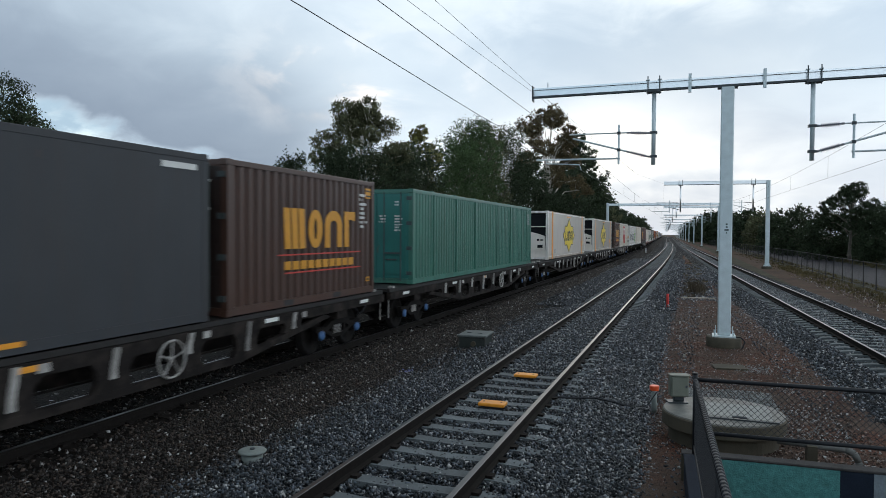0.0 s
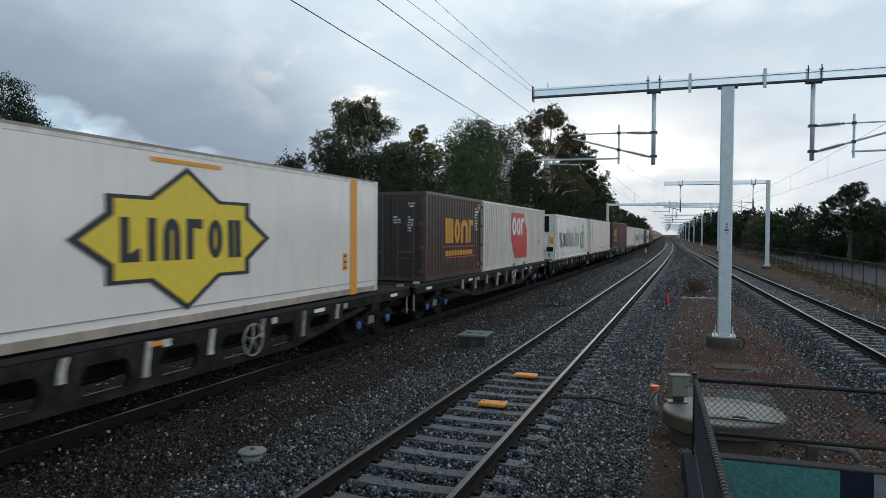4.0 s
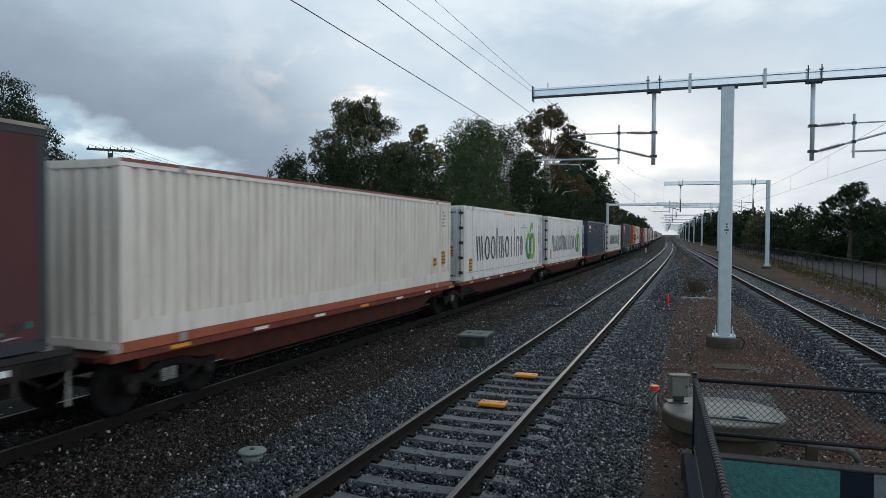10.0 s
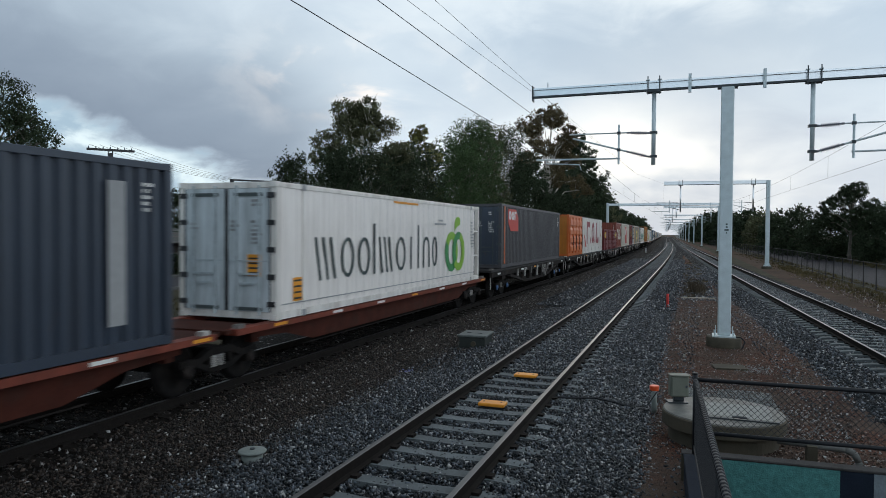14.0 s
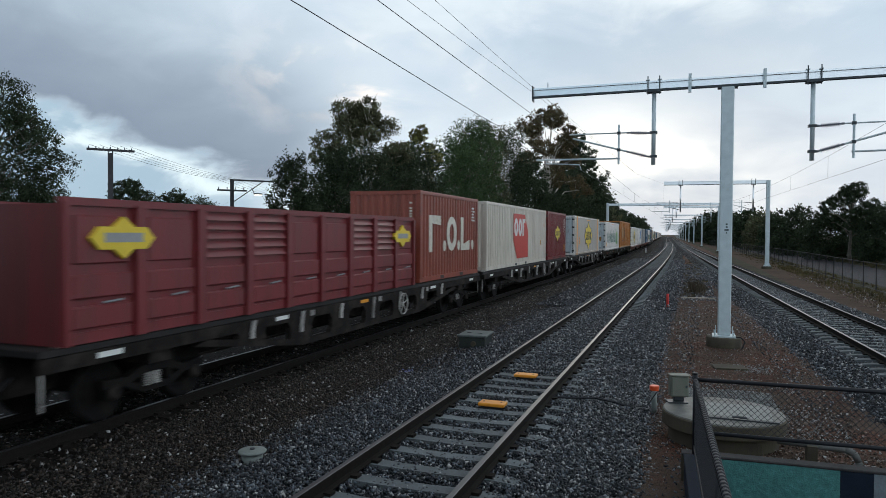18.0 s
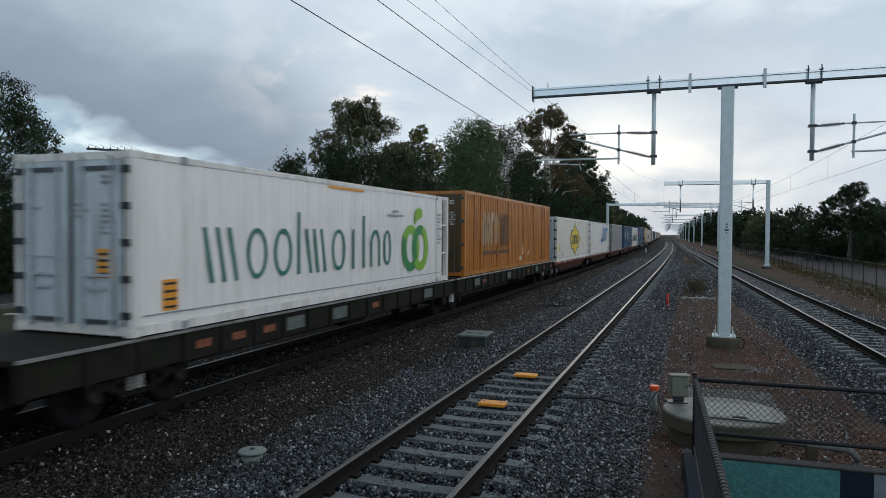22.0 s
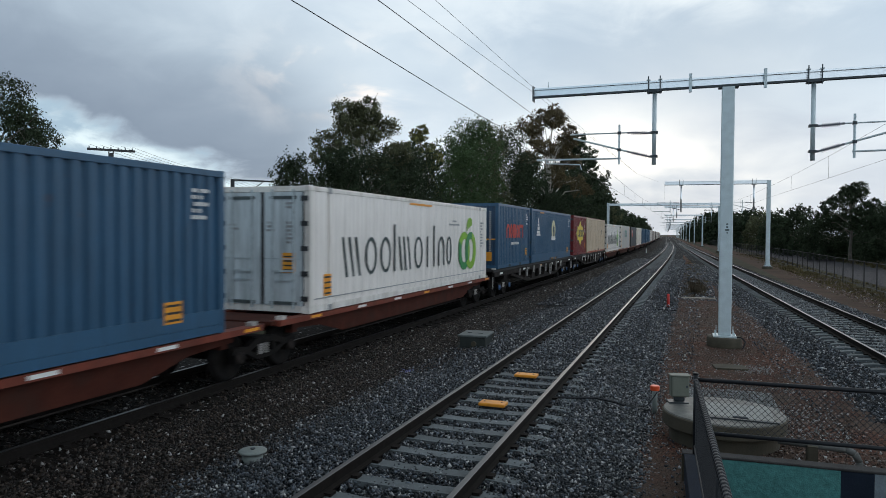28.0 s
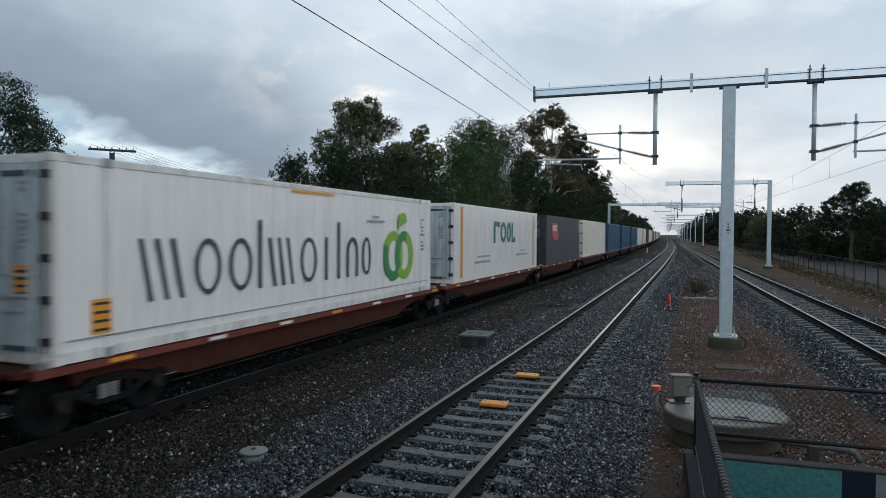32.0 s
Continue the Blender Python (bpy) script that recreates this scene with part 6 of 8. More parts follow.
def coupler(w, y, z=0.72):
    bm = bmesh.new()
    s = 1 if y > 0 else -1
    box(bm, -0.09, 0.09, min(y - s * 0.7, y + s * 0.12), max(y - s * 0.7, y + s * 0.12), z - 0.1, z + 0.1)
    box(bm, -0.2, 0.2, min(y, y + s * 0.2), max(y, y + s * 0.2), z - 0.14, z + 0.14, 0, 0.03)
    part("coupler", bm, GRIME, w)
    bm = bmesh.new()
    pts = [Vector((0.4, y - s * 0.3, z)), Vector((0.42, y, z - 0.2)), Vector((0.3, y + s * 0.12, z - 0.3))]
    for a, b in zip(pts, pts[1:]):
        tube(bm, a, b, 0.025, 6)
    part("brake_hose", bm, BLACK, w)


def fish_wagon(L, blue, solid):
    """A deep-sided flat wagon: pierced sides that belly down between the bogies."""
    w = thing("flat_wagon", "grimy dark flat wagon with pierced bellied sides and pale brackets", "railway wagon", group="wagons of the goods train")
    h = L / 2
    top = A_DECK - 0.02
    part("deck", bx(-1.2, 1.2, -h + 0.1, h - 0.1, top - 0.09, top), DECK_WET, w, "wet bare steel deck")
    part("centre_sill", bx(-0.3, 0.3, -h + 0.3, h - 0.3, 0.42, top - 0.1), WAGON_DARK, w)
    b0, b1 = h - 4.6, h - 6.4
    for s in (-1, 1):
        x0, x1 = (1.12, 1.24) if s > 0 else (-1.24, -1.12)
        bm = bmesh.new()
        prism(bm, [(-h + 0.1, 0.86), (h - 0.1, 0.86), (h - 0.1, top - 0.1), (-h + 0.1, top - 0.1)], x0, x1)
        part("top_chord", bm, WAGON_DARK, w)
        bm = bmesh.new()
        prism(bm, [(-h + 3.3, 0.86), (-b1, 0.42), (b1, 0.42), (h - 3.3, 0.86), (h - 3.0, 0.78), (b1, 0.30), (-b1, 0.30), (-h + 3.0, 0.78)][::s], x0, x1)
        bmesh.ops.recalc_face_normals(bm, faces=bm.faces)
        part("bottom_chord", bm, WAGON_DARK, w)
        n = int(2 * (b0 + 0.3) / (1.5 if not solid else 1.7))
        for i in range(n + 1):
            y = -b0 + 2 * b0 * i / n
            low = 0.40 if abs(y) < b1 else 0.40 + (abs(y) - b1) / (h - 3.3 - b1) * 0.46
            pw = 0.30 if not solid else 0.42
            bm = bmesh.new()
            q = min(0.13, (0.88 - low) * 0.3)
            prism(bm, [(y - pw - q, low - 0.02), (y + pw + q, low - 0.02), (y + pw, low + q), (y + pw, 0.86 - q), (y + pw + q, 0.87), (y - pw - q, 0.87), (y - pw, 0.86 - q), (y - pw, low + q)], x0 + 0.004, x1 - 0.004)
            part("side_post", bm, WAGON_DARK, w)
            if s > 0:
                bm = bmesh.new()
                k = max(low + 0.04, 0.5 + 0.10 * ((i * 7) % 3))
                prism(bm, [(y - 0.09, k), (y + 0.01, k), (y + 0.0, k + 0.14), (y + 0.07, 1.04), (y - 0.01, 1.04), (y - 0.07, k + 0.16)], x1, x1 + 0.05)
                bmesh.ops.recalc_face_normals(bm, faces=bm.faces)
                part("bracket", bm, PALE_STEEL, w, "pale worn bracket")
                if i % 2:
                    part("side_plate", bx(x1, x1 + 0.012, y + 0.34, y + 0.52, 0.90, 1.02), PALE_STEEL, w, "scuffed plate")
    for y in (-h + 2.3, h - 2.3):
        bogie(w, y, blue)
        part("bolster", bx(-1.15, 1.15, y - 0.25, y + 0.25, 0.66, 0.87), WAGON_DARK, w)
    for i, y in enumerate((-h + 1.2, -b0 + 1.0, -0.5, b0 - 0.8, h - 1.3)):
        part("reflector", bx(1.24, 1.25, y - 0.22, y + 0.22, 0.94, 1.02), REFLECT if i != 2 else INK["orange"], w)
    for y in (-h, h):
        coupler(w, y)
        part("end_step", tb((1.15, y - math.copysign(0.15, y), 0.35), (1.15, y - math.copysign(0.15, y), 0.9), 0.02, 6), PALE_STEEL, w)
        part("twist_lock", bx(1.0, 1.16, y - math.copysign(0.5, y) - 0.08, y - math.copysign(0.5, y) + 0.08, top, top + 0.06), PALE_STEEL, w)
    hand = part("hand_brake", tb((1.24, 1.9, 0.69), (1.30, 1.9, 0.69), 0.05, 8), PALE_STEEL, w)
    bm = bmesh.new()
    R = 0.3
    rings = []
    for i in range(24):
        a = i * math.tau / 24
        rings.append([bm.verts.new((1.30 + 0.022 * math.sin(q * math.tau / 6), 1.9 + (R + 0.016 * math.cos(q * math.tau / 6)) * math.cos(a), 0.69 + (R + 0.016 * math.cos(q * math.tau / 6)) * math.sin(a))) for q in range(6)])
    for i in range(24):
        for q in range(6):
            bm.faces.new((rings[i][q], rings[i][(q + 1) % 6], rings[(i + 1) % 24][(q + 1) % 6], rings[(i + 1) % 24][q]))
    for i in range(5):
        a = i * math.tau / 5 + 0.3
        part("wheel_spoke", tb((1.29, 1.9, 0.69), (1.30, 1.9 + R * math.cos(a), 0.69 + R * math.sin(a)), 0.016, 5), PALE_STEEL, hand)
    part("brake_wheel", bm, PALE_STEEL, hand, "pale spoked brake wheel")
    bm = bmesh.new()
    tube(bm, (0.55, -2.4, 0.62), (0.55, -0.9, 0.62), 0.2, 12)
    part("air_tank", bm, WAGON_DARK, w)
    part("brake_rod", tb((0.7, -h + 3.2, 0.5), (0.7, h - 3.2, 0.5), 0.02, 6), WAGON_DARK, w)
    return w


def sill_wagon(L, first, last):
    """A flat wagon with straight ribbed side sills."""
    w = thing("flat_wagon", "dark olive flat wagon with straight ribbed side sills", "railway wagon", group="wagons of the goods train")
    h = L / 2
    part("deck", bx(-1.2, 1.2, -h + 0.1, h - 0.1, 1.02, 1.10), WAGON_OLIVE, w)
    part("rub_rail", bx(1.2, 1.245, -h + 0.1, h - 0.1, 1.06, 1.105), PALE_STEEL, w, "pale worn deck edge")
    part("centre_sill", bx(-0.32, 0.32, -h + 0.2, h - 0.2, 0.3, 1.02), WAGON_DARK, w)
    r = random.Random(int(L * 10))
    for s in (-1, 1):
        x = s * 1.19
        part("side_sill", bx(min(x, x - s * 0.05), max(x, x - s * 0.05), -h + 0.1, h - 0.1, 0.58, 1.02), WAGON_OLIVE, w)
        if s > 0:
            n = int(L / 1.0)
            for i in range(n + 1):
                y = -h + 0.2 + (L - 0.4) * i / n
                part("sill_rib", bx(1.19, 1.235, y - 0.04, y + 0.04, 0.56, 1.05), WAGON_OLIVE, w)
                if i < n:
                    k = r.random()
                    if k < 0.2:
                        part("placard", bx(1.19, 1.2, y + 0.15, y + (L - 0.4) / n - 0.15, 0.68, 0.95), PLACARD, w, "scuffed pale patch")
                    elif k < 0.36:
                        part("sill_plate", bx(1.19, 1.2, y + 0.3, y + 0.68, 0.74, 0.88), RUST_PLATE, w, "rust orange reflector plate")
    bogie(w, -h + (2.3 if first else 0.0), False)
    if last:
        bogie(w, h - 2.3, False)
    coupler(w, -h) if first else None
    coupler(w, h) if last else None
    part("end_ladder", bx(1.1, 1.2, h - 0.35, h - 0.15, 0.3, 0.6), PALE_STEEL, w)
    bm = bmesh.new()
    tube(bm, (0.6, 1.0, 0.5), (0.6, 2.2, 0.5), 0.18, 12)
    part("air_tank", bm, WAGON_DARK, w)
    return w


def spine_wagon(L, first, last):
    """A low red skeletal wagon: bright top flange, inset tapering web."""
    w = thing("spine_wagon", "low oxide-red skeletal wagon with inset tapering side web", "railway wagon", group="wagons of the goods train")
    h = L / 2
    for s in (-1, 1):
        x = s * 1.2
        part("top_flange", bx(min(x, x - s * 0.25), max(x, x - s * 0.25), -h + 0.3, h - 0.3, 0.80, 0.915), WAGON_RED, w)
        bm = bmesh.new()
        e = h - 2.2
        prism(bm, [(-h + 1.0, 0.80), (-h + 1.0, 0.66), (-e, 0.60), (-e + 1.1, 0.33), (e - 1.1, 0.33), (e, 0.60), (h - 1.0, 0.66), (h - 1.0, 0.80)], *sorted((s * 1.02, s * 0.97)))
        bmesh.ops.recalc_face_normals(bm, faces=bm.faces)
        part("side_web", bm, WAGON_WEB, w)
    part("brake_pipe", tb((1.0, -h + 2.9, 0.26), (1.0, h - 2.9, 0.26), 0.014, 6), WAGON_DARK, w)
    for i in range(7):
        y = -h + 1.2 + (L - 2.4) * i / 6
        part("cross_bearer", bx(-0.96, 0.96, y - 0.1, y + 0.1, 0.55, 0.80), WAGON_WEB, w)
        part("reflector", bx(1.2, 1.207, y + 0.3, y + 0.75, 0.83, 0.89), REFLECT if i % 3 else INK["orange"], w)
    part("end_deck", bx(-1.1, 1.1, -h + 0.1, -h + 1.2, 0.84, 0.91), WAGON_WEB, w)
    part("end_deck", bx(-1.1, 1.1, h - 1.2, h - 0.1, 0.84, 0.91), WAGON_WEB, w)
    for y in (-h + 0.5, h - 0.5):
        part("twist_lock", bx(1.0, 1.15, y - 0.09, y + 0.09, 0.915, 0.99), PALE_STEEL, w)
    bogie(w, -h + (1.7 if first else 0.0), False)
    if last:
        bogie(w, h - 1.7, False)
    coupler(w, -h + 0.1) if first else None
    coupler(w, h - 0.1) if last else None
    return w


def place_wagon(w, a, b):
    train.append((w, (a + b) / 2, 0.0))
    return w


fish = {}
for a, b in ((-3.4, 17.05), (17.2, 36.95), (37.2, 56.9), (57.1, 76.8), (77.0, 97.4), (132.9, 153.1), (233.2, 251.3), (251.5, 272.0), (272.15, 292.1), (292.3, 312.6), (312.8, 332.5), (447.7, 467.9), (468.1, 488.2)):
    solid = 250 < a < 320
    L = 18.0 if b - a < 19 else 19.7 if b - a < 20 else 20.3
    if (L, solid) not in fish:
        fish[(L, solid)] = fish_wagon(L, not solid, solid)
        place_wagon(fish[(L, solid)], a, b)
    else:
        place_wagon(copy_thing(fish[(L, solid)], pose(0, 0, 0)), a, b)
for a, b, first, last in ((98.0, 115.0, True, False), (115.0, 132.4, False, True), (332.9, 349.9, True, False), (349.9, 368.4, False, True)):
    place_wagon(sill_wagon(b - a, first, last), a, b)
packs = [(153.4, 169.3, 185.0, 200.85, 215.9, 232.8), (368.8, 384.2, 400.35, 415.6, 431.4, 447.4), (488.7, 504.1, 520.2, 534.6, 551.6)]
for cuts in packs:
    for i, (a, b) in enumerate(zip(cuts, cuts[1:])):
        place_wagon(spine_wagon(b - a, i == 0, i == len(cuts) - 2), a, b)
far_wagons = {}
for a, b in far_spans:
    L = round(b - a, 1)
    if L not in far_wagons:
        far_wagons[L] = spine_wagon(L, True, True)
        place_wagon(far_wagons[L], a, b)
    else:
        place_wagon(copy_thing(far_wagons[L], pose(0, 0, 0)), a, b)


# ---- overhead line ----
INSUL = paint("grey_insulator", (0.16, 0.17, 0.20), 0.35, 0, grain=8, vary=0.15)
FOOTING = paint("stained_concrete", (0.074, 0.065, 0.048), 0.9, 0, gloss=0.2, grain=4, vary=0.3, bump=0.3, dirt=0.6, dirt_color=(0.09, 0.07, 0.05))


def insulator(parent, a, b):
    """A ribbed rod insulator between a and b with end fittings."""
    a, b = Vector(a), Vector(b)
    d = b - a
    L = d.length
    bm = bmesh.new()
    prof = [(0.025, 0), (0.035, 0.05), (0.02, 0.09)]
    n = 9
    for i in range(n):
        h = 0.1 + (L - 0.2) * i / n
        prof += [(0.022, h), (0.068, h + (L - 0.2) / n * 0.45), (0.024, h + (L - 0.2) / n * 0.6)]
    prof += [(0.02, L - 0.09), (0.035, L - 0.05), (0.025, L)]
    lathe(bm, prof, 10)
    ob = part("insulator", bm, INSUL, parent)
    ob.matrix_basis = Matrix.Translation(a) @ d.to_track_quat("Z", "Y").to_matrix().to_4x4()
    return ob


def cantilever(parent, x, y, side, top):
    """A drop tube under the beam with two insulated arms and a registration arm; side: which way it reaches."""
    tube_part = part("drop_tube", tb((x, y, 4.74), (x, y, top), 0.06, 10), GALV, parent)
    for dz in (0.92, 0.24):
        part("tube_clamp", bx(x - 0.1, x + 0.1, y - 0.1, y + 0.1, 4.74 + dz - 0.03, 4.74 + dz + 0.03), GALV_DARK, parent)
    px = x + side * 0.97
    insulator(parent, (x + side * 0.1, y, 5.65), (x + side * 0.75, y, 5.69))
    insulator(parent, (x + side * 0.1, y, 4.97), (x + side * 0.75, y, 5.15))
    part("hanger_post", tb((px, y, 4.78), (px, y, 5.93), 0.032, 6), GALV, parent)
    part("top_tie", tb((x + side * 0.75, y, 5.69), (x + side * 2.4, y, 5.70), 0.02, 6), GALV, parent)
    part("strut_arm", tb((x + side * 0.75, y, 5.15), (x + side * 2.3, y, 5.58), 0.028, 6), GALV, parent)
    part("registration_arm", tb((px + side * -0.05, y, 4.95), (x + side * 3.4, y, 4.97), 0.026, 6), GALV, parent)
    bm = bmesh.new()
    tube(bm, (x + side * 3.1, y, 4.95), (x + side * 3.1, y, 4.86), 0.015, 5)
    tube(bm, (x + side * 3.1, y, 4.86), (x + side * 2.1, y, 4.80), 0.018, 5)
    tube(bm, (x + side * 2.1, y, 4.80), (x + side * 2.05, y, 4.65), 0.012, 5)
    part("steady_arm", bm, GALV, parent)
    for dz, sx in ((5.69, 1), (5.2, 1)):
        part("eye_fitting", bx(px - 0.05, px + 0.05, y - 0.04, y + 0.04, dz - 0.04, dz + 0.04), GALV_DARK, parent)


def ibeam_x(bm, x0, x1, y, z0, z1, w=0.12, t=0.05):
    a, b = w / 2, 0.012
    prof = [(-a, z0), (a, z0), (a, z0 + t), (b, z0 + t), (b, z1 - t), (a, z1 - t), (a, z1), (-a, z1), (-a, z1 - t), (-b, z1 - t), (-b, z0 + t), (-a, z0 + t)]
    p = [bm.verts.new((x0, y + o, z)) for o, z in prof]
    q = [bm.verts.new((x1, y + o, z)) for o, z in prof]
    for i in range(12):
        f = bm.faces.new((p[i], p[(i + 1) % 12], q[(i + 1) % 12], q[i]))
        # bottom flange coloured dark, as its shaded underside looks
        f.material_index = 1 if i in (0, 1, 11) else 0
    bm.faces.new(p[::-1])
    bm.faces.new(q)
    bmesh.ops.recalc_face_normals(bm, faces=bm.faces)


def mast_base(g, x, y, z):
    part("base_plate", bx(x - 0.3, x + 0.3, y - 0.3, y + 0.3, z, z + 0.04), GALV, g)
    for sx in (-1, 1):
        for sy in (-1, 1):
            part("anchor_bolt", tb((x + sx * 0.24, y + sy * 0.24, z + 0.04), (x + sx * 0.24, y + sy * 0.24, z + 0.14), 0.02, 6), GALV, g)
        bm = bmesh.new()
        prism(bm, [(-0.1, 0.0), (0.1, 0.0), (0.02, 0.25), (-0.02, 0.25)], 0, 0.015)
        ob = part("gusset", bm, GALV, g)
        ob.matrix_basis = pose(x + sx * 0.21, y, z + 0.04, 0, 0, 0 if sx > 0 else 180)
    bm = bmesh.new()
    lathe(bm, [(0.46, -0.55), (0.46, -0.04), (0.43, 0.0)], 20, "z", (x, y, z))
    part("footing", bm, FOOTING, g, "stained round concrete footing")


def mast_main():
    y, x = 20.4, 0.915
    g = thing("overhead_line_mast", "galvanised T-shaped overhead line mast on a concrete footing", "railway mast")
    zb = -0.08
    bm = bmesh.new()
    box(bm, x - 0.165, x + 0.165, y - 0.165, y + 0.165, zb + 0.04, 6.82, 0, 0.02)
    part("column", bm, GALV, g)
    part("cap_plate", bx(x - 0.26, x + 0.26, y - 0.15, y + 0.15, 6.80, 6.845), GALV_DARK, g)
    bm = bmesh.new()
    ibeam_x(bm, -4.54, 6.4, y, 6.845, 7.13, 0.14)
    part("beam", bm, [GALV_WEB, GALV_DARK], g)
    part("beam_end_plate", bx(-4.56, -4.535, y - 0.13, y + 0.13, 6.75, 7.2), GALV_DARK, g)
    for bxx in (-1.04, 3.03):
        part("beam_clamp", bx(bxx - 0.2, bxx + 0.2, y - 0.14, y + 0.14, 6.80, 6.842), GALV_DARK, g)
        for s in (-1, 1):
            part("clamp_bolt", tb((bxx + s * 0.16, y - 0.12, 6.74), (bxx + s * 0.16, y - 0.12, 7.25), 0.016, 6), GALV_DARK, g)
            part("clamp_strap", bx(bxx + s * 0.16 - 0.05, bxx + s * 0.16 + 0.05, y - 0.13, y + 0.13, 7.135, 7.16), GALV, g)
    for px in (-0.07, 1.83):
        bm = bmesh.new()
        box(bm, px - 0.04, px + 0.04, y - 0.16, y - 0.10, 6.72, 7.24)
        part("stiffener", bm, GALV, g)
    part("beam_end_post", tb((-4.1, y, 7.13), (-4.1, y, 7.3), 0.015, 6), GALV, g)
    mast_base(g, x, y, zb)
    cantilever(g, -1.03, y, -1, 6.80)
    cantilever(g, 3.01, y, 1, 6.80)
    for i, (w, z) in enumerate(((0.05, 3.02), (0.05, 2.94), (0.11, 2.86), (0.03, 2.78))):
        part("number_bar", bx(x + 0.02 - w / 2, x + 0.02 + w / 2, y - 0.171, y - 0.166, z, z + 0.04), INK["slate"], g)
    bm = bmesh.new()
    pts = [(x + 0.2, y - 0.2, zb + 0.03), (x + 0.42, y - 0.25, zb + 0.02), (x + 0.52, y - 0.3, zb - 0.08), (x + 0.46, y - 0.36, zb - 0.25), (x + 0.35, y - 0.4, zb - 0.34)]
    for a, b in zip(pts, pts[1:]):
        tube(bm, a, b, 0.018, 6)
    part("earth_cable", bm, BLACK, g, "black earthing cable")
    return g


mast_main()


def side_mast():
    """A mast beside the outer track with one long arm over both tracks; built at the origin of its column."""
    g = thing("overhead_line_mast", "galvanised cantilever overhead line mast beside the outer track", "railway mast", group="overhead line masts")
    bm = bmesh.new()
    box(bm, -0.17, 0.17, -0.15, 0.15, -0.1, 7.78, 0, 0.02)
    part("column", bm, GALV, g)
    bm = bmesh.new()
    ibeam_x(bm, -9.1, 0.15, 0, 7.44, 7.80, 0.2)
    part("beam", bm, [GALV_WEB, GALV_DARK], g)
    mast_base(g, 0, 0, -0.12)
    for x, s in ((-7.6, -1), (-1.25, -1)):
        part("drop_tube", tb((x, 0, 4.9), (x, 0, 7.44), 0.07, 8), GALV_WEB, g)
        part("beam_clamp", bx(x - 0.2, x + 0.2, -0.13, 0.13, 7.40, 7.44), GALV_DARK, g)
        for q in (-0.16, 0.16):
            part("clamp_bolt", tb((x + q, -0.1, 7.36), (x + q, -0.1, 7.95), 0.02, 6), GALV_DARK, g)
        insulator(g, (x + s * 0.1, 0, 5.75), (x + s * 0.75, 0, 5.78))
        insulator(g, (x + s * 0.1, 0, 5.1), (x + s * 0.75, 0, 5.28))
        part("hanger_post", tb((x + s * 0.97, 0, 4.8), (x + s * 0.97, 0, 6.0), 0.035, 6), GALV, g)
        part("top_tie", tb((x + s * 0.75, 0, 5.78), (x + s * 2.2, 0, 5.8), 0.022, 6), GALV, g)
        part("strut_arm", tb((x + s * 0.75, 0, 5.28), (x + s * 2.1, 0, 5.65), 0.028, 6), GALV, g)
        part("registration_arm", tb((x + s * 0.97, 0, 4.95), (x + s * 2.6, 0, 4.95), 0.028, 6), GALV, g)
    return g


def lean_of(y):
    return math.degrees(math.atan((lane_right(y + 5) - lane_right(y - 5)) / -10))


m0 = side_mast()
m0.matrix_basis = pose(6.66, 68.9, 0, 0, 0, lean_of(68.9))
for y in (128, 183, 236, 288, 340, 392, 445, 500, 560, 625, 700):
    copy_thing(m0, pose(lane_right(y) + 4.15, y, 0, 0, 0, lean_of(y)))


def portal():
    y = 99.7
    g = thing("overhead_line_portal", "galvanised portal frame spanning all three tracks", "railway mast")
    xl, xr = -11.2, 4.9
    part("column", bx(xl - 0.17, xl + 0.17, y - 0.15, y + 0.15, -0.7, 7.2, 0.02), GALV, g)
    part("column", bx(xr - 0.17, xr + 0.17, y - 0.15, y + 0.15, -0.5, 7.2, 0.02), GALV, g)
    bm = bmesh.new()
    ibeam_x(bm, xl, xr, y, 6.75, 7.1, 0.2)
    part("beam", bm, [GALV_WEB, GALV_DARK], g)
    for i in range(9):
        x = xl + 1.5 + i * 1.75
        part("stiffener", bx(x - 0.04, x + 0.04, y - 0.12, y + 0.12, 6.7, 7.15), GALV, g)
    part("drop_tube", tb((-1.9, y, 5.0), (-1.9, y, 6.75), 0.07, 8), GALV_WEB, g)
    return g


portal()


def wire(name, label, rows, r, parent=None):
    """A strung wire through the points."""
    bm = bmesh.new()
    for a, b in zip(rows, rows[1:]):
        tube(bm, a, b, r, 5, caps=False)
    ob = mesh_object(name, bm, WIRE, parent)
    return ob


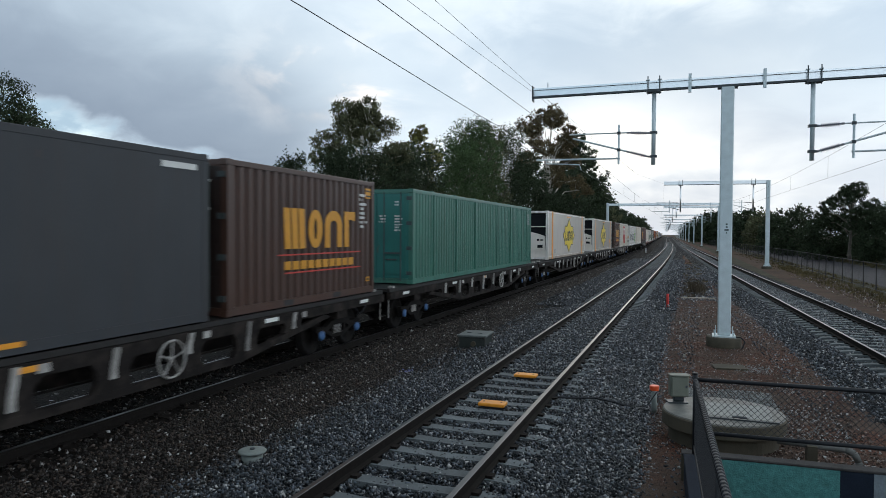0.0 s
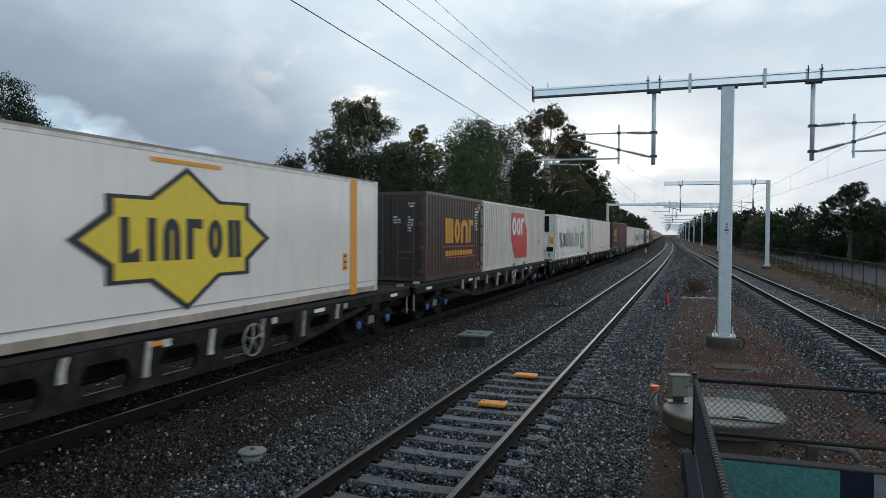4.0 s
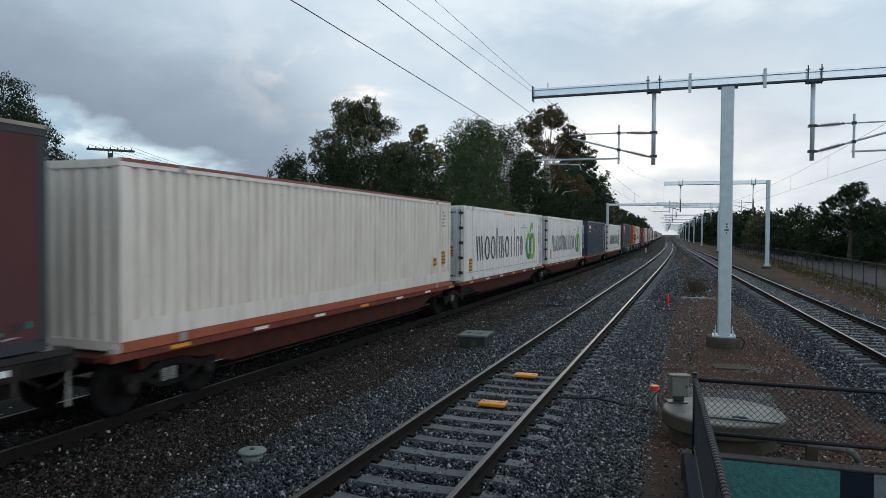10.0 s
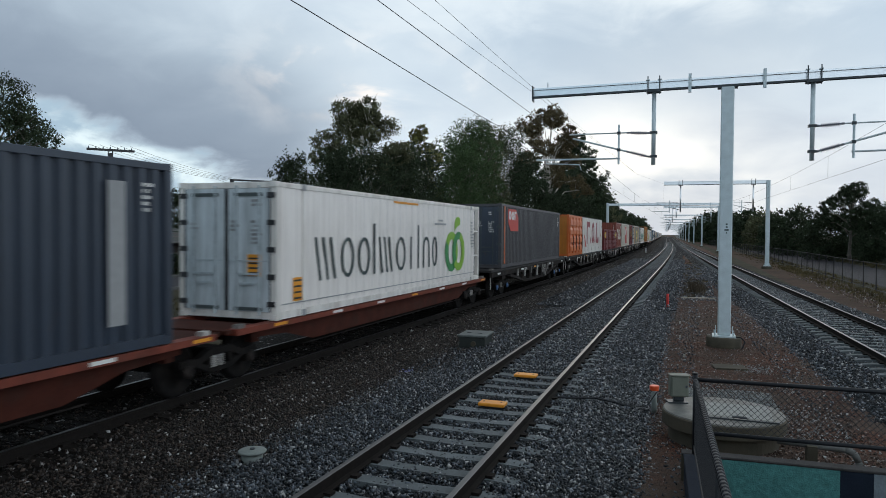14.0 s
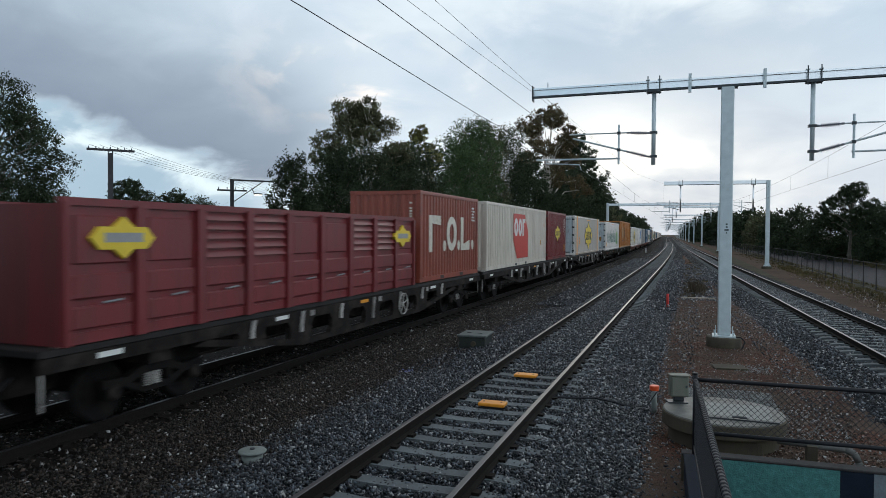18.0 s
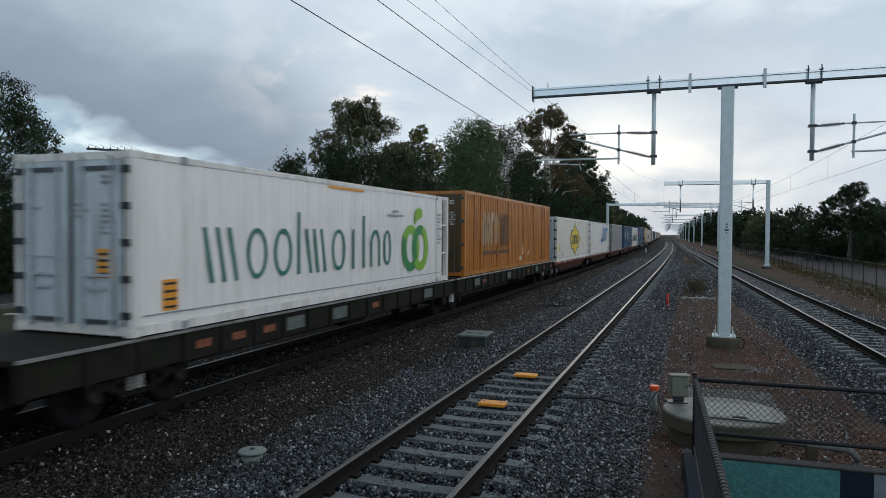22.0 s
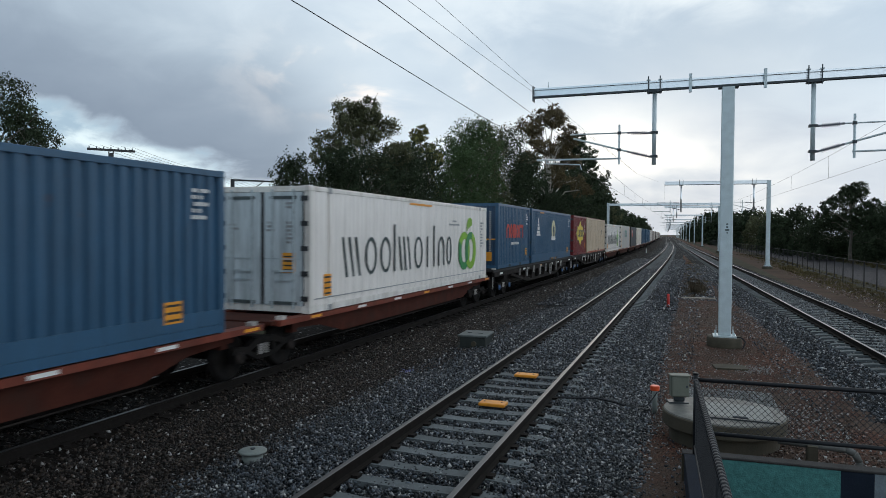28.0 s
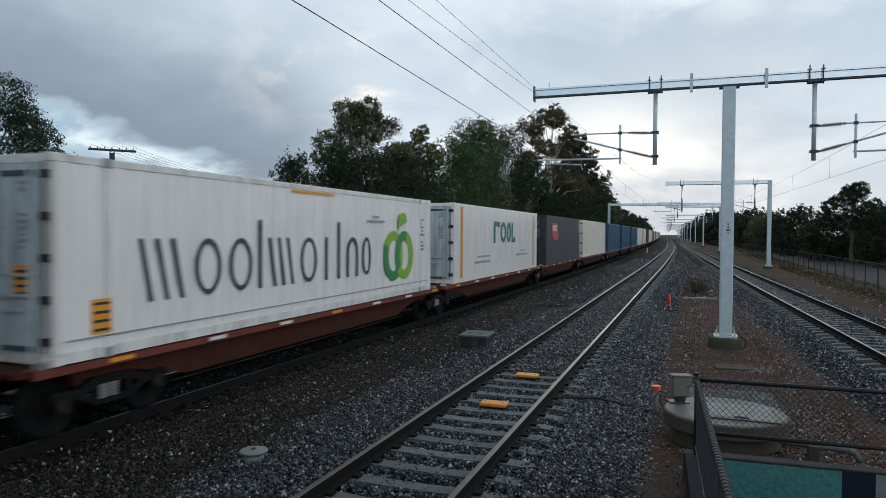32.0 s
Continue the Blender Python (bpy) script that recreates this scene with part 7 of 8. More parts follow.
def catenary(lane, contact_z, hang_z, low_z, supports, near_slack=0.0):
    t = thing("overhead_wires", "dark overhead contact wire hung from a sagging carrier wire", "overhead wire", group="overhead wires")
    cx = lambda y: lane(y) + (0.18 if int(y / 50) % 2 else -0.18) * min(1, max(0, (y - 30) / 60))
    ys = [-30, -10, 0, 5, 10, 15, 20.4, 30, 40, 55, 68.9, 85, 100, 115, 128, 155, 183, 210, 236, 262, 288, 340, 392, 445, 500, 560, 625, 700]
    slack = lambda y: near_slack * max(0.0, (20.4 - y) * (y - 4.8) / 61)
    wire("contact_wire", "", [(cx(y), y, contact_z - slack(y)) for y in ys], 0.0048, t)
    rows = []
    for a, b in zip(supports, supports[1:]):
        for k in range(8):
            u = k / 8
            y = a + (b - a) * u
            rows.append((cx(y), y, hang_z - (hang_z - low_z) * 4 * u * (1 - u)))
    rows.append((cx(supports[-1]), supports[-1], hang_z))
    wire("carrier_wire", "", rows, 0.0048, t)
    for a, b in zip(supports[:4], supports[1:5]):
        for k in range(1, 7):
            u = k / 7
            y = a + (b - a) * u
            z = hang_z - (hang_z - low_z) * 4 * u * (1 - u)
            if y > 16:
                part("dropper", tb((cx(y), y, contact_z), (cx(y), y, z), 0.005, 4), WIRE, t)
    return t


SUPPORTS = [-28, 20.4, 68.9, 128, 183, 236, 288, 340, 392, 445, 500, 560, 625, 700]
catenary(lane_middle, 4.63, 5.22, 5.13, SUPPORTS, 0.085)
catenary(lane_right, 4.78, 5.75, 5.35, SUPPORTS)
et = thing("earth_wires", "thin dark wires strung along the ends of the beams", "overhead wire", group="overhead wires")
for near_z, z1 in ((6.88, 7.16), (5.80, 7.02)):
    rows = [(-4.54, 20.4 - 36 * k / 10, z1 + (near_z - z1) * (k / 10) * (2 - k / 10) * 0.62) for k in range(10, -1, -1)]
    wire("earth_wire", "", rows + [(-3.2, 44, 6.5), (-2.46, 68.9, 7.6), (-4.6, 128, 7.3)], 0.0045, et)


# ---- beside the rails ----
PIT_GREEN = paint("grey_green_cabinet", (0.19, 0.215, 0.20), 0.7, 0, grain=5, vary=0.2, bump=0.1, dirt=0.4, dirt_color=(0.09, 0.08, 0.06))
YELLOW = paint("yellow_plastic", (0.72, 0.27, 0.015), 0.5, 0, grain=7, vary=0.12)


PIT_DARK = paint("dark_green_plastic", (0.030, 0.036, 0.033), 0.7, 0, grain=5, vary=0.3, bump=0.1, gloss=0.25)
PIT_GREY = paint("weathered_grey_plastic", (0.125, 0.14, 0.137), 0.75, 0, grain=5, vary=0.25, bump=0.1, gloss=0.25)


def cable_pit():
    g = thing("cable_pit", "low grey-green cable pit with a ribbed lid on the ballast", "cable pit", pose(-5.55, 17.95, -0.405, 0, 0, 3))
    part("pit_body", bx(-0.36, 0.36, -0.45, 0.45, 0.0, 0.33, 0.02), PIT_DARK, g, "dark pit body")
    part("pit_lid", bx(-0.40, 0.40, -0.49, 0.49, 0.33, 0.39, 0.015), PIT_GREY, g)
    for i in range(2):
        part("lid_handle", bx(-0.22 + i * 0.3, -0.1 + i * 0.3, -0.1, 0.02, 0.39, 0.405), GALV_DARK, g)
    part("cable_gland", tb((0.05, -0.46, 0.16), (0.05, -0.54, 0.16), 0.07, 10), FOOTING, g)
    return g


cable_pit()


def pipe_cap():
    g = thing("standpipe_cap", "pale grey flanged pipe cap standing in the stones", "pipe cap", pose(-5.55, 7.72, -0.49))
    bm = bmesh.new()
    lathe(bm, [(0.135, 0.0), (0.14, 0.24)], 24)
    part("pipe", bm, PIT_GREEN, g)
    bm = bmesh.new()
    lathe(bm, [(0.18, 0.24), (0.19, 0.25), (0.19, 0.265), (0.175, 0.275), (0.03, 0.285)], 28)
    part("flange", bm, PIT_GREEN, g)
    bm = bmesh.new()
    lathe(bm, [(0.035, 0.284), (0.03, 0.30)], 10)
    part("plug", bm, GALV_DARK, g)
    return g


pipe_cap()


def balise(y):
    g = thing("track_beacon", "flat yellow plastic track beacon fixed between the rails", "track beacon", pose(-3.08, y, -0.172, 0, 0, 0), group="track beacons")
    part("foot", bx(-0.17, 0.17, -0.11, 0.11, 0.0, 0.03), BLACK, g)
    part("housing", bx(-0.225, 0.225, -0.13, 0.13, 0.03, 0.085, 0.012), YELLOW, g)
    for s in (-1, 1):
        part("bolt_head", tb((s * 0.15, 0, 0.085), (s * 0.15, 0, 0.095), 0.014, 6), GALV_DARK, g)
    return g


balise(13.4)
balise(10.95)

bm = bmesh.new()
tube(bm, (0, 0, 0), (0, 0, 0.64), 0.06, 10, 0.055)
tagged(mesh_object("marker_post", bm, paint("red_marker_plastic", (0.55, 0.03, 0.02), 0.5)), "short red plastic marker post in the earth", "marker post").matrix_basis = pose(-0.86, 30.1, -0.40)

tagged(mesh_object("marker_post", bx(-0.08, 0.08, -0.04, 0.04, 0, 1.0, 0.01), WHITE_PAINT), "small white marker post beside the middle track", "marker post").matrix_basis = pose(-7.0, 119.0, -0.6)

g_ = thing("capped_conduit", "pale conduit stub with an orange safety cap", "conduit", pose(-0.55, 12.3, -0.42))
part("conduit", tb((0, 0, 0), (0, 0, 0.46), 0.045, 10), PIT_GREEN, g_)
bm = bmesh.new()
lathe(bm, [(0.05, 0.45), (0.078, 0.46), (0.082, 0.525), (0.075, 0.54), (0.03, 0.543)], 20, smooth=False)
part("safety_cap", bm, paint("orange_plastic", (0.72, 0.09, 0.025), 0.4), g_, "bright orange cap")
part("wire_tail", tb((0.04, -0.03, 0.43), (-0.10, -0.12, 0.22), 0.01, 5), BLACK, g_)

bm = bmesh.new()
_pts = [(-2.25, 11.9, -0.15), (-1.9, 12.0, -0.15), (-1.55, 12.2, -0.165), (-1.2, 12.3, -0.24), (-0.9, 12.3, -0.32), (-0.62, 12.35, -0.35)]
for a, b in zip(_pts, _pts[1:]):
    tube(bm, a, b, 0.02, 6)
tagged(mesh_object("ground_cable", bm, BLACK), "black cable lying over the stones", "cable")


PIPE = paint("weathered_drain_plastic", (0.105, 0.105, 0.098), 0.7, 0, grain=6, vary=0.3)
LID = paint("damp_pale_concrete", (0.165, 0.163, 0.148), 0.6, 0, gloss=0.35, grain=4, vary=0.4, bump=0.25, dirt=0.8, dirt_color=(0.07, 0.065, 0.05), fine=30)
HATCH = paint("worn_hatch_plate", (0.25, 0.255, 0.235), 0.75, 0, grain=4, vary=0.25, bump=0.2)


def manhole():
    g = thing("access_chamber", "round stained concrete access chamber with a steel hatch", "manhole", pose(0.5, 11.08, -0.42, 0, 0, 0))
    bm = bmesh.new()
    lathe(bm, [(0.78, 0.0), (0.78, 0.285)], 64, smooth=False)
    part("lower_ring", bm, FOOTING, g)
    bm = bmesh.new()
    lathe(bm, [(0.865, 0.28), (0.88, 0.30), (0.88, 0.47), (0.865, 0.485)], 64, smooth=False)
    part("upper_ring", bm, FOOTING, g)
    bm = bmesh.new()
    lathe(bm, [(0.862, 0.487), (0.85, 0.502), (0.2, 0.505)], 64, smooth=False)
    part("lid_slab", bm, LID, g, "pale damp concrete lid")
    hatch = part("hatch", bx(-0.28, 0.66, -0.48, 0.38, 0.506, 0.53, 0.008), HATCH, g, "pale worn steel hatch")
    part("hatch_frame", bx(-0.34, 0.72, -0.55, -0.50, 0.504, 0.525), GALV_DARK, hatch)
    part("hatch_handle", tb((0.1, -0.53, 0.55), (0.3, -0.53, 0.55), 0.018, 6), GALV_DARK, hatch)
    return g


manhole()


BOX_CREAM = paint("pale_green_grey_enamel", (0.14, 0.148, 0.118), 0.6, 0, grain=5, vary=0.15, bump=0.05)


def junction_box():
    g = thing("junction_box", "grey-green junction box on a short post on the chamber", "junction box", pose(-0.15, 11.35, 0.083, 0, 0, 14))
    part("post_foot", bx(-0.16, 0.14, -0.09, 0.13, 0.0, 0.02), GALV_DARK, g)
    part("post", bx(-0.06, 0.10, 0.0, 0.09, 0.02, 0.45, 0.01), GALV_DARK, g)
    part("case", bx(-0.15, 0.13, -0.16, 0.0, 0.12, 0.45, 0.012), BOX_CREAM, g)
    part("case_door", bx(-0.13, 0.11, -0.178, -0.161, 0.14, 0.43, 0.006), BOX_CREAM, g)
    part("case_hood", bx(-0.16, 0.14, -0.185, 0.015, 0.45, 0.465), BOX_CREAM, g)
    part("door_latch", bx(0.07, 0.10, -0.188, -0.178, 0.27, 0.31), GALV_DARK, g)
    return g


junction_box()

g_ = thing("drain_pipe", "pale drain pipe with an elbow into the earth", "pipe")
bm = bmesh.new()
_pts = [(1.15, 10.2, -0.05), (1.95, 10.12, -0.06), (2.05, 10.1, -0.1), (2.1, 10.08, -0.2), (2.1, 10.08, -0.45)]
for a, b in zip(_pts, _pts[1:]):
    tube(bm, a, b, 0.045, 10)
part("pipe_run", bm, PIPE, g_)
part("pipe_saddle", bx(1.5, 1.62, 10.05, 10.25, -0.42, -0.05), FOOTING, g_)

tagged(mesh_object("concrete_slab", bx(-0.36, 0.36, -0.25, 0.25, 0, 0.05, 0.01), FOOTING), "thin weathered concrete slab lying on the earth", "slab").matrix_basis = pose(0.9, 17.1, -0.37, 0, 0, 8)
tagged(mesh_object("plank", bx(-0.75, 0.75, -0.12, 0.12, 0, 0.07, 0.01), paint("bleached_timber", (0.36, 0.32, 0.26), 0.9, grain=9, vary=0.3)), "bleached timber plank lying on the earth", "plank").matrix_basis = pose(0.4, 35.1, -0.37, 0, 0, 2)
for i, (x, y) in enumerate(((-0.25, 21.5), (-0.1, 18.2), (-0.3, 25.0))):
    tagged(mesh_object("survey_peg", bx(-0.02, 0.02, -0.02, 0.02, 0, 0.12), paint("peg_white", (0.4, 0.38, 0.33), 0.8)), "small white survey peg in the earth", "peg", group="survey pegs").matrix_basis = pose(x, y, -0.40, 3, 0, 20)

# ---- railings and stair wall below the camera ----
TEAL = paint("teal_roughcast", (0.062, 0.205, 0.192), 0.9, 0, grain=16, vary=0.32, bump=0.8, dirt=0.5, dirt_color=(0.035, 0.11, 0.11), fine=70)
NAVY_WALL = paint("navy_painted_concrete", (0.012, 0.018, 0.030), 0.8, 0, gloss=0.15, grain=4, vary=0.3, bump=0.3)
PALE_WALL = paint("pale_grey_roughcast", (0.16, 0.19, 0.21), 0.85, 0, grain=3, vary=0.3, bump=0.9, fine=45)
COPING = paint("dark_coping", (0.050, 0.047, 0.046), 0.85, 0, gloss=0.15, grain=4, vary=0.3, bump=0.4)
RAIL_AZ = 2.6                           # the stair well runs with the outer track
well = thing("stair_wall", "concrete stairwell wall with teal and navy painted faces", "wall", pose(0.085, 9.02, 0, 0, 0, RAIL_AZ), kind="structure")
part("end_wall", bx(-0.15, 4.2, 0.006, 0.16, -2.6, -0.03), FOOTING, well)
part("painted_panel", bx(0.03, 1.62, -0.012, 0.004, -2.6, -0.035), TEAL, well, "teal roughcast panel")
part("painted_panel", bx(1.62, 1.97, -0.012, 0.004, -2.6, -0.035), NAVY_WALL, well, "navy panel")
part("painted_panel", bx(1.97, 4.2, -0.012, 0.004, -2.6, -0.035), PALE_WALL, well, "pale grey panel")
part("coping", bx(-0.15, 4.2, -0.02, 0.17, -0.03, 0.0, 0.008), COPING, well)
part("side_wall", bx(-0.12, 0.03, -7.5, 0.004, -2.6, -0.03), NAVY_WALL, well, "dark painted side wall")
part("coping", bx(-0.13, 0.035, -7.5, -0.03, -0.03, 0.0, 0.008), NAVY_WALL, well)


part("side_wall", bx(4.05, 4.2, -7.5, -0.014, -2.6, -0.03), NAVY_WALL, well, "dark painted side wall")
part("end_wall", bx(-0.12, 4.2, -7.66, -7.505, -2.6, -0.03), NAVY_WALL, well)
part("well_floor", bx(-0.12, 4.2, -7.66, 0.16, -2.75, -2.605), COPING, well, "dark concrete floor")


def chain_link(parent, L, z0, z1, along_x=True, pitch=0.075):
    """Diamond mesh: two families of slanting wires in one panel."""
    bm = bmesh.new()
    h = z1 - z0
    u = -h
    while u < L:
        for s in (1, -1):
            a, b = u, u + h
            za, zb = (z0, z1) if s > 0 else (z1, z0)
            if a < 0:
                za += (zb - za) * (-a) / h
                a = 0
            if b > L:
                zb = za + (zb - za) * (L - a) / (b - a) if b > a else zb
                b = L
            if b - a > 0.01:
                off = 0.003 * s
                p, q = ((a, off, za), (b, off, zb)) if along_x else ((off, -a, za), (off, -b, zb))
                tube(bm, p, q, 0.0035, 4, caps=False)
        u += pitch
    return tagged(part("chain_link", bm, BLACK, parent, "black diamond wire mesh"), kind="stuff")


rl = thing("railing", "black pipe railing with chain-link infill above the stairwell", "railing", pose(0.085, 9.02, 0, 0, 0, RAIL_AZ))
part("post", tb((0, 0, 0.0), (0, 0, 1.0), 0.028, 10), BLACK, rl)
part("post_cap", tb((0, 0, 1.0), (0, 0, 1.02), 0.032, 10), BLACK, rl)
part("top_rail", tb((0, 0, 0.935), (4.1, 0, 0.935), 0.026, 10), BLACK, rl)
part("bottom_rail", tb((0, 0, 0.275), (4.1, 0, 0.275), 0.026, 10), BLACK, rl)
part("post", tb((4.0, 0, 0.0), (4.0, 0, 1.0), 0.028, 10), BLACK, rl)
part("side_rail", tb((0, 0, 0.925), (0, -7.3, 0.925), 0.028, 10), BLACK, rl)
bm = bmesh.new()
for i in range(95):
    y = -0.12 - i * 0.075
    lathe(bm, [(0.029, y), (0.036, y - 0.012), (0.036, y - 0.03), (0.029, y - 0.042)], 8, "y", (0, 0, 0.925))
tagged(part("rail_binding", bm, BLACK, rl, "wire binding round the pipe"), kind="stuff")
part("post", tb((0, -3.3, 0.0), (0, -3.3, 0.925), 0.026, 10), BLACK, rl)
part("bottom_rail", tb((0, 0, 0.10), (0, -7.3, 0.10), 0.02, 8), BLACK, rl)
chain_link(rl, 4.0, 0.275, 0.935)
chain_link(rl, 7.2, 0.10, 0.915, along_x=False)


# ---- land beside the line ----
BARK = paint("grey_bark", (0.13, 0.11, 0.09), 0.9, 0, grain=2, vary=0.4, bump=0.6)
BARK_PALE = paint("pale_gum_bark", (0.46, 0.42, 0.37), 0.8, 0, grain=1.5, vary=0.35, bump=0.3)


def leafy(name, color, tip, rough=0.6):
    m = bpy.data.materials.new(name)
    m.use_nodes = True
    nt = m.node_tree
    n, link = nt.nodes.new, nt.links.new
    b = nt.nodes["Principled BSDF"]
    b.inputs["Roughness"].default_value = rough
    b.inputs["Specular IOR Level"].default_value = 0.1
    g = n("ShaderNodeNewGeometry")
    ramp = n("ShaderNodeValToRGB")
    e = ramp.color_ramp.elements
    e[0].color = (*[c * 0.85 for c in color], 1)
    e[1].color = (*[c * 0.75 + d * 0.25 for c, d in zip(color, tip)], 1)
    k = e.new(0.6); k.color = (*color, 1)
    link(g.outputs["Random Per Island"], ramp.inputs[0])
    co = n("ShaderNodeTexCoord")
    t = n("ShaderNodeTexNoise"); t.inputs["Scale"].default_value = 0.6; t.inputs["Detail"].default_value = 3
    link(co.outputs["Object"], t.inputs["Vector"])
    r = n("ShaderNodeMapRange"); r.inputs["To Min"].default_value, r.inputs["To Max"].default_value = 0.35, 1.65
    link(t.outputs["Fac"], r.inputs["Value"])
    clump = n("ShaderNodeTexNoise"); clump.inputs["Scale"].default_value = 1.9; clump.inputs["Detail"].default_value = 1
    link(co.outputs["Object"], clump.inputs["Vector"])
    r2 = n("ShaderNodeMapRange"); r2.inputs["From Min"].default_value, r2.inputs["From Max"].default_value = 0.32, 0.68
    r2.inputs["To Min"].default_value, r2.inputs["To Max"].default_value = 0.6, 1.45
    link(clump.outputs["Fac"], r2.inputs["Value"])
    both = n("ShaderNodeMath"); both.operation = "MULTIPLY"
    link(r.outputs[0], both.inputs[0]); link(r2.outputs[0], both.inputs[1])
    mul = n("ShaderNodeMix"); mul.data_type = "RGBA"; mul.blend_type = "MULTIPLY"; mul.inputs["Factor"].default_value = 1
    link(ramp.outputs[0], mul.inputs["A"]); link(both.outputs[0], mul.inputs["B"])
    link(mul.outputs["Result"], b.inputs["Base Color"])
    thin, mix = n("ShaderNodeBsdfTranslucent"), n("ShaderNodeMixShader")
    mix.inputs[0].default_value = 0.42
    link(mul.outputs["Result"], thin.inputs["Color"])
    link(b.outputs[0], mix.inputs[1]); link(thin.outputs[0], mix.inputs[2])
    link(mix.outputs[0], nt.nodes["Material Output"].inputs["Surface"])
    return m


LEAF = {"gum": leafy("gum_leaves", (0.105, 0.112, 0.062), (0.17, 0.15, 0.08)), "dark": leafy("dark_leaves", (0.044, 0.060, 0.034), (0.066, 0.084, 0.046)),
        "green": leafy("green_leaves", (0.062, 0.098, 0.042), (0.09, 0.13, 0.055)), "bronze": leafy("bronze_gum_leaves", (0.115, 0.092, 0.050), (0.17, 0.13, 0.07)), "yellow": leafy("yellowing_leaves", (0.15, 0.15, 0.05), (0.20, 0.18, 0.07)),
        "grey": leafy("grey_green_leaves", (0.10, 0.115, 0.085), (0.15, 0.16, 0.115))}


def foliage(rng, blobs, count, size, droop=0.3):
    """Leaf sprays scattered in lumpy blobs: arrays of vertices and quads."""
    P = []
    vol = np.array([b[3] * b[4] * b[5] for b in blobs]) ** 0.75
    vol /= vol.sum()
    for (bxx, by, bz, rx, ry, rz), f in zip(blobs, vol):
        n = int(count * f) + 6
        k = max(6, n // 14)                       # twig clusters inside the blob
        d = rng.normal(size=(k, 3))
        d /= np.linalg.norm(d, axis=1)[:, None]
        c = d * (rng.uniform(0.25, 1.0, (k, 1)) ** 0.45)
        idx = rng.integers(0, k, n)
        p = c[idx] + rng.normal(0, 0.12 if droop > 0.3 else 0.16, (n, 3))
        P.append(p * (rx, ry, rz) + (bxx, by, bz))
    P = np.concatenate(P)
    n = len(P)
    u = rng.normal(size=(n, 3)); u[:, 2] -= droop
    u /= np.linalg.norm(u, axis=1)[:, None]
    v = np.cross(u, rng.normal(size=(n, 3)))
    v /= np.linalg.norm(v, axis=1)[:, None]
    s = size * rng.uniform(0.6, 1.4, (n, 1))
    q = np.stack([P - u * s, P + v * s * 0.42, P + u * s, P - v * s * 0.42], 1).reshape(-1, 3)
    return q, np.arange(4 * n).reshape(-1, 4)


def tree(x, y, z, h, r, kind, leaf, label, seed, leaves=5000, size=0.17, open_crown=0.5, trunk=0.25, lean=0.0, name="tree", base=0.35):
    """A tree: tapered trunk, limbs that end in lumps of foliage. base: where the crown begins, as a share of the height."""
    rng = np.random.default_rng(seed)
    t = thing(name, label, "tree" if name == "tree" else "shrub", pose(x, y, z))
    bark = BARK_PALE if leaf in ("gum", "yellow", "bronze") else BARK
    bm = bmesh.new()
    top = Vector((lean * h, lean * h * 0.4, h * (0.62 if kind == "gum" else 0.5)))
    segs = 6
    last = Vector((0, 0, -0.1))
    for i in range(1, segs + 1):
        u = i / segs
        p = Vector((top.x * u + rng.normal(0, 0.02) * h * 0.3, top.y * u + rng.normal(0, 0.02) * h * 0.3, top.z * u))
        tube(bm, last, p, trunk * (1 - 0.75 * (i - 1) / segs), 7, trunk * (1 - 0.75 * i / segs), caps=i == 1)
        last = p
    blobs = []
    gum = kind == "gum"
    n = 22 if gum else 30
    for i in range(n):
        a = i * 2.4 + rng.uniform(-0.5, 0.5)
        u = (i + 0.6) / n
        zc = h * (base + (1 - base - 0.06) * u)
        prof = math.sin(math.pi * min(1, 0.30 + 0.64 * u)) if gum else min(1, 0.72 + 0.6 * u) * math.sqrt(max(0.10, 1 - u ** 2.6))
        rad = r * prof * (0.45 + 0.5 * rng.random())
        k = r * (0.27 if gum else 0.36) * rng.uniform(0.7, 1.25)
        c = (rad * math.cos(a) + top.x * u, rad * math.sin(a) + top.y * u, zc)
        blobs.append((*c, k, k, k * (0.75 if gum else 0.85)))
        if gum or i % 3 == 0:
            s = Vector((top.x * u * 0.8, top.y * u * 0.8, min(top.z, zc * 0.72)))
            midp = (s + Vector(c)) / 2 + Vector((0, 0, 0.05 * h))
            w = max(0.02, trunk * 0.3 * (1 - 0.5 * u))
            tube(bm, s, midp, w, 5, w * 0.7, caps=False)
            tube(bm, midp, Vector(c), w * 0.7, 5, w * 0.3, caps=False)
            for q in range(3):
                e = Vector(c) + Vector((rng.normal(0, k * 0.6), rng.normal(0, k * 0.6), rng.normal(k * 0.3, k * 0.3)))
                tube(bm, midp.lerp(Vector(c), 0.6), e, w * 0.35, 4, w * 0.12, caps=False)
    part("trunk", bm, bark, t)
    if not gum:
        blobs.append((0, 0, h * (base + 0.32), r * 0.75, r * 0.75, h * 0.32))
        for i in range(6):
            a = i * 1.05 + 0.3
            blobs.append((r * 0.6 * math.cos(a), r * 0.6 * math.sin(a), h * 0.17, r * 0.5, r * 0.5, h * 0.18))
    close = y < 110 and leaves > 2000
    thick = close and not gum and x < 0
    leaves, size = int(leaves * (1.7 if gum else 2.0) * (0.6 if y > 225 else 3.0 if thick else 1.9 if close else 1.0)), size * (0.74 if gum else 0.84) * (0.58 if thick else 0.72 if close else 1.0)
    v, f = foliage(rng, blobs, leaves, size, 0.5 if kind == "gum" else 0.1)
    ob = new("crown", array_mesh("crown", v, f, LEAF[leaf]))
    ob.parent = t
    return t


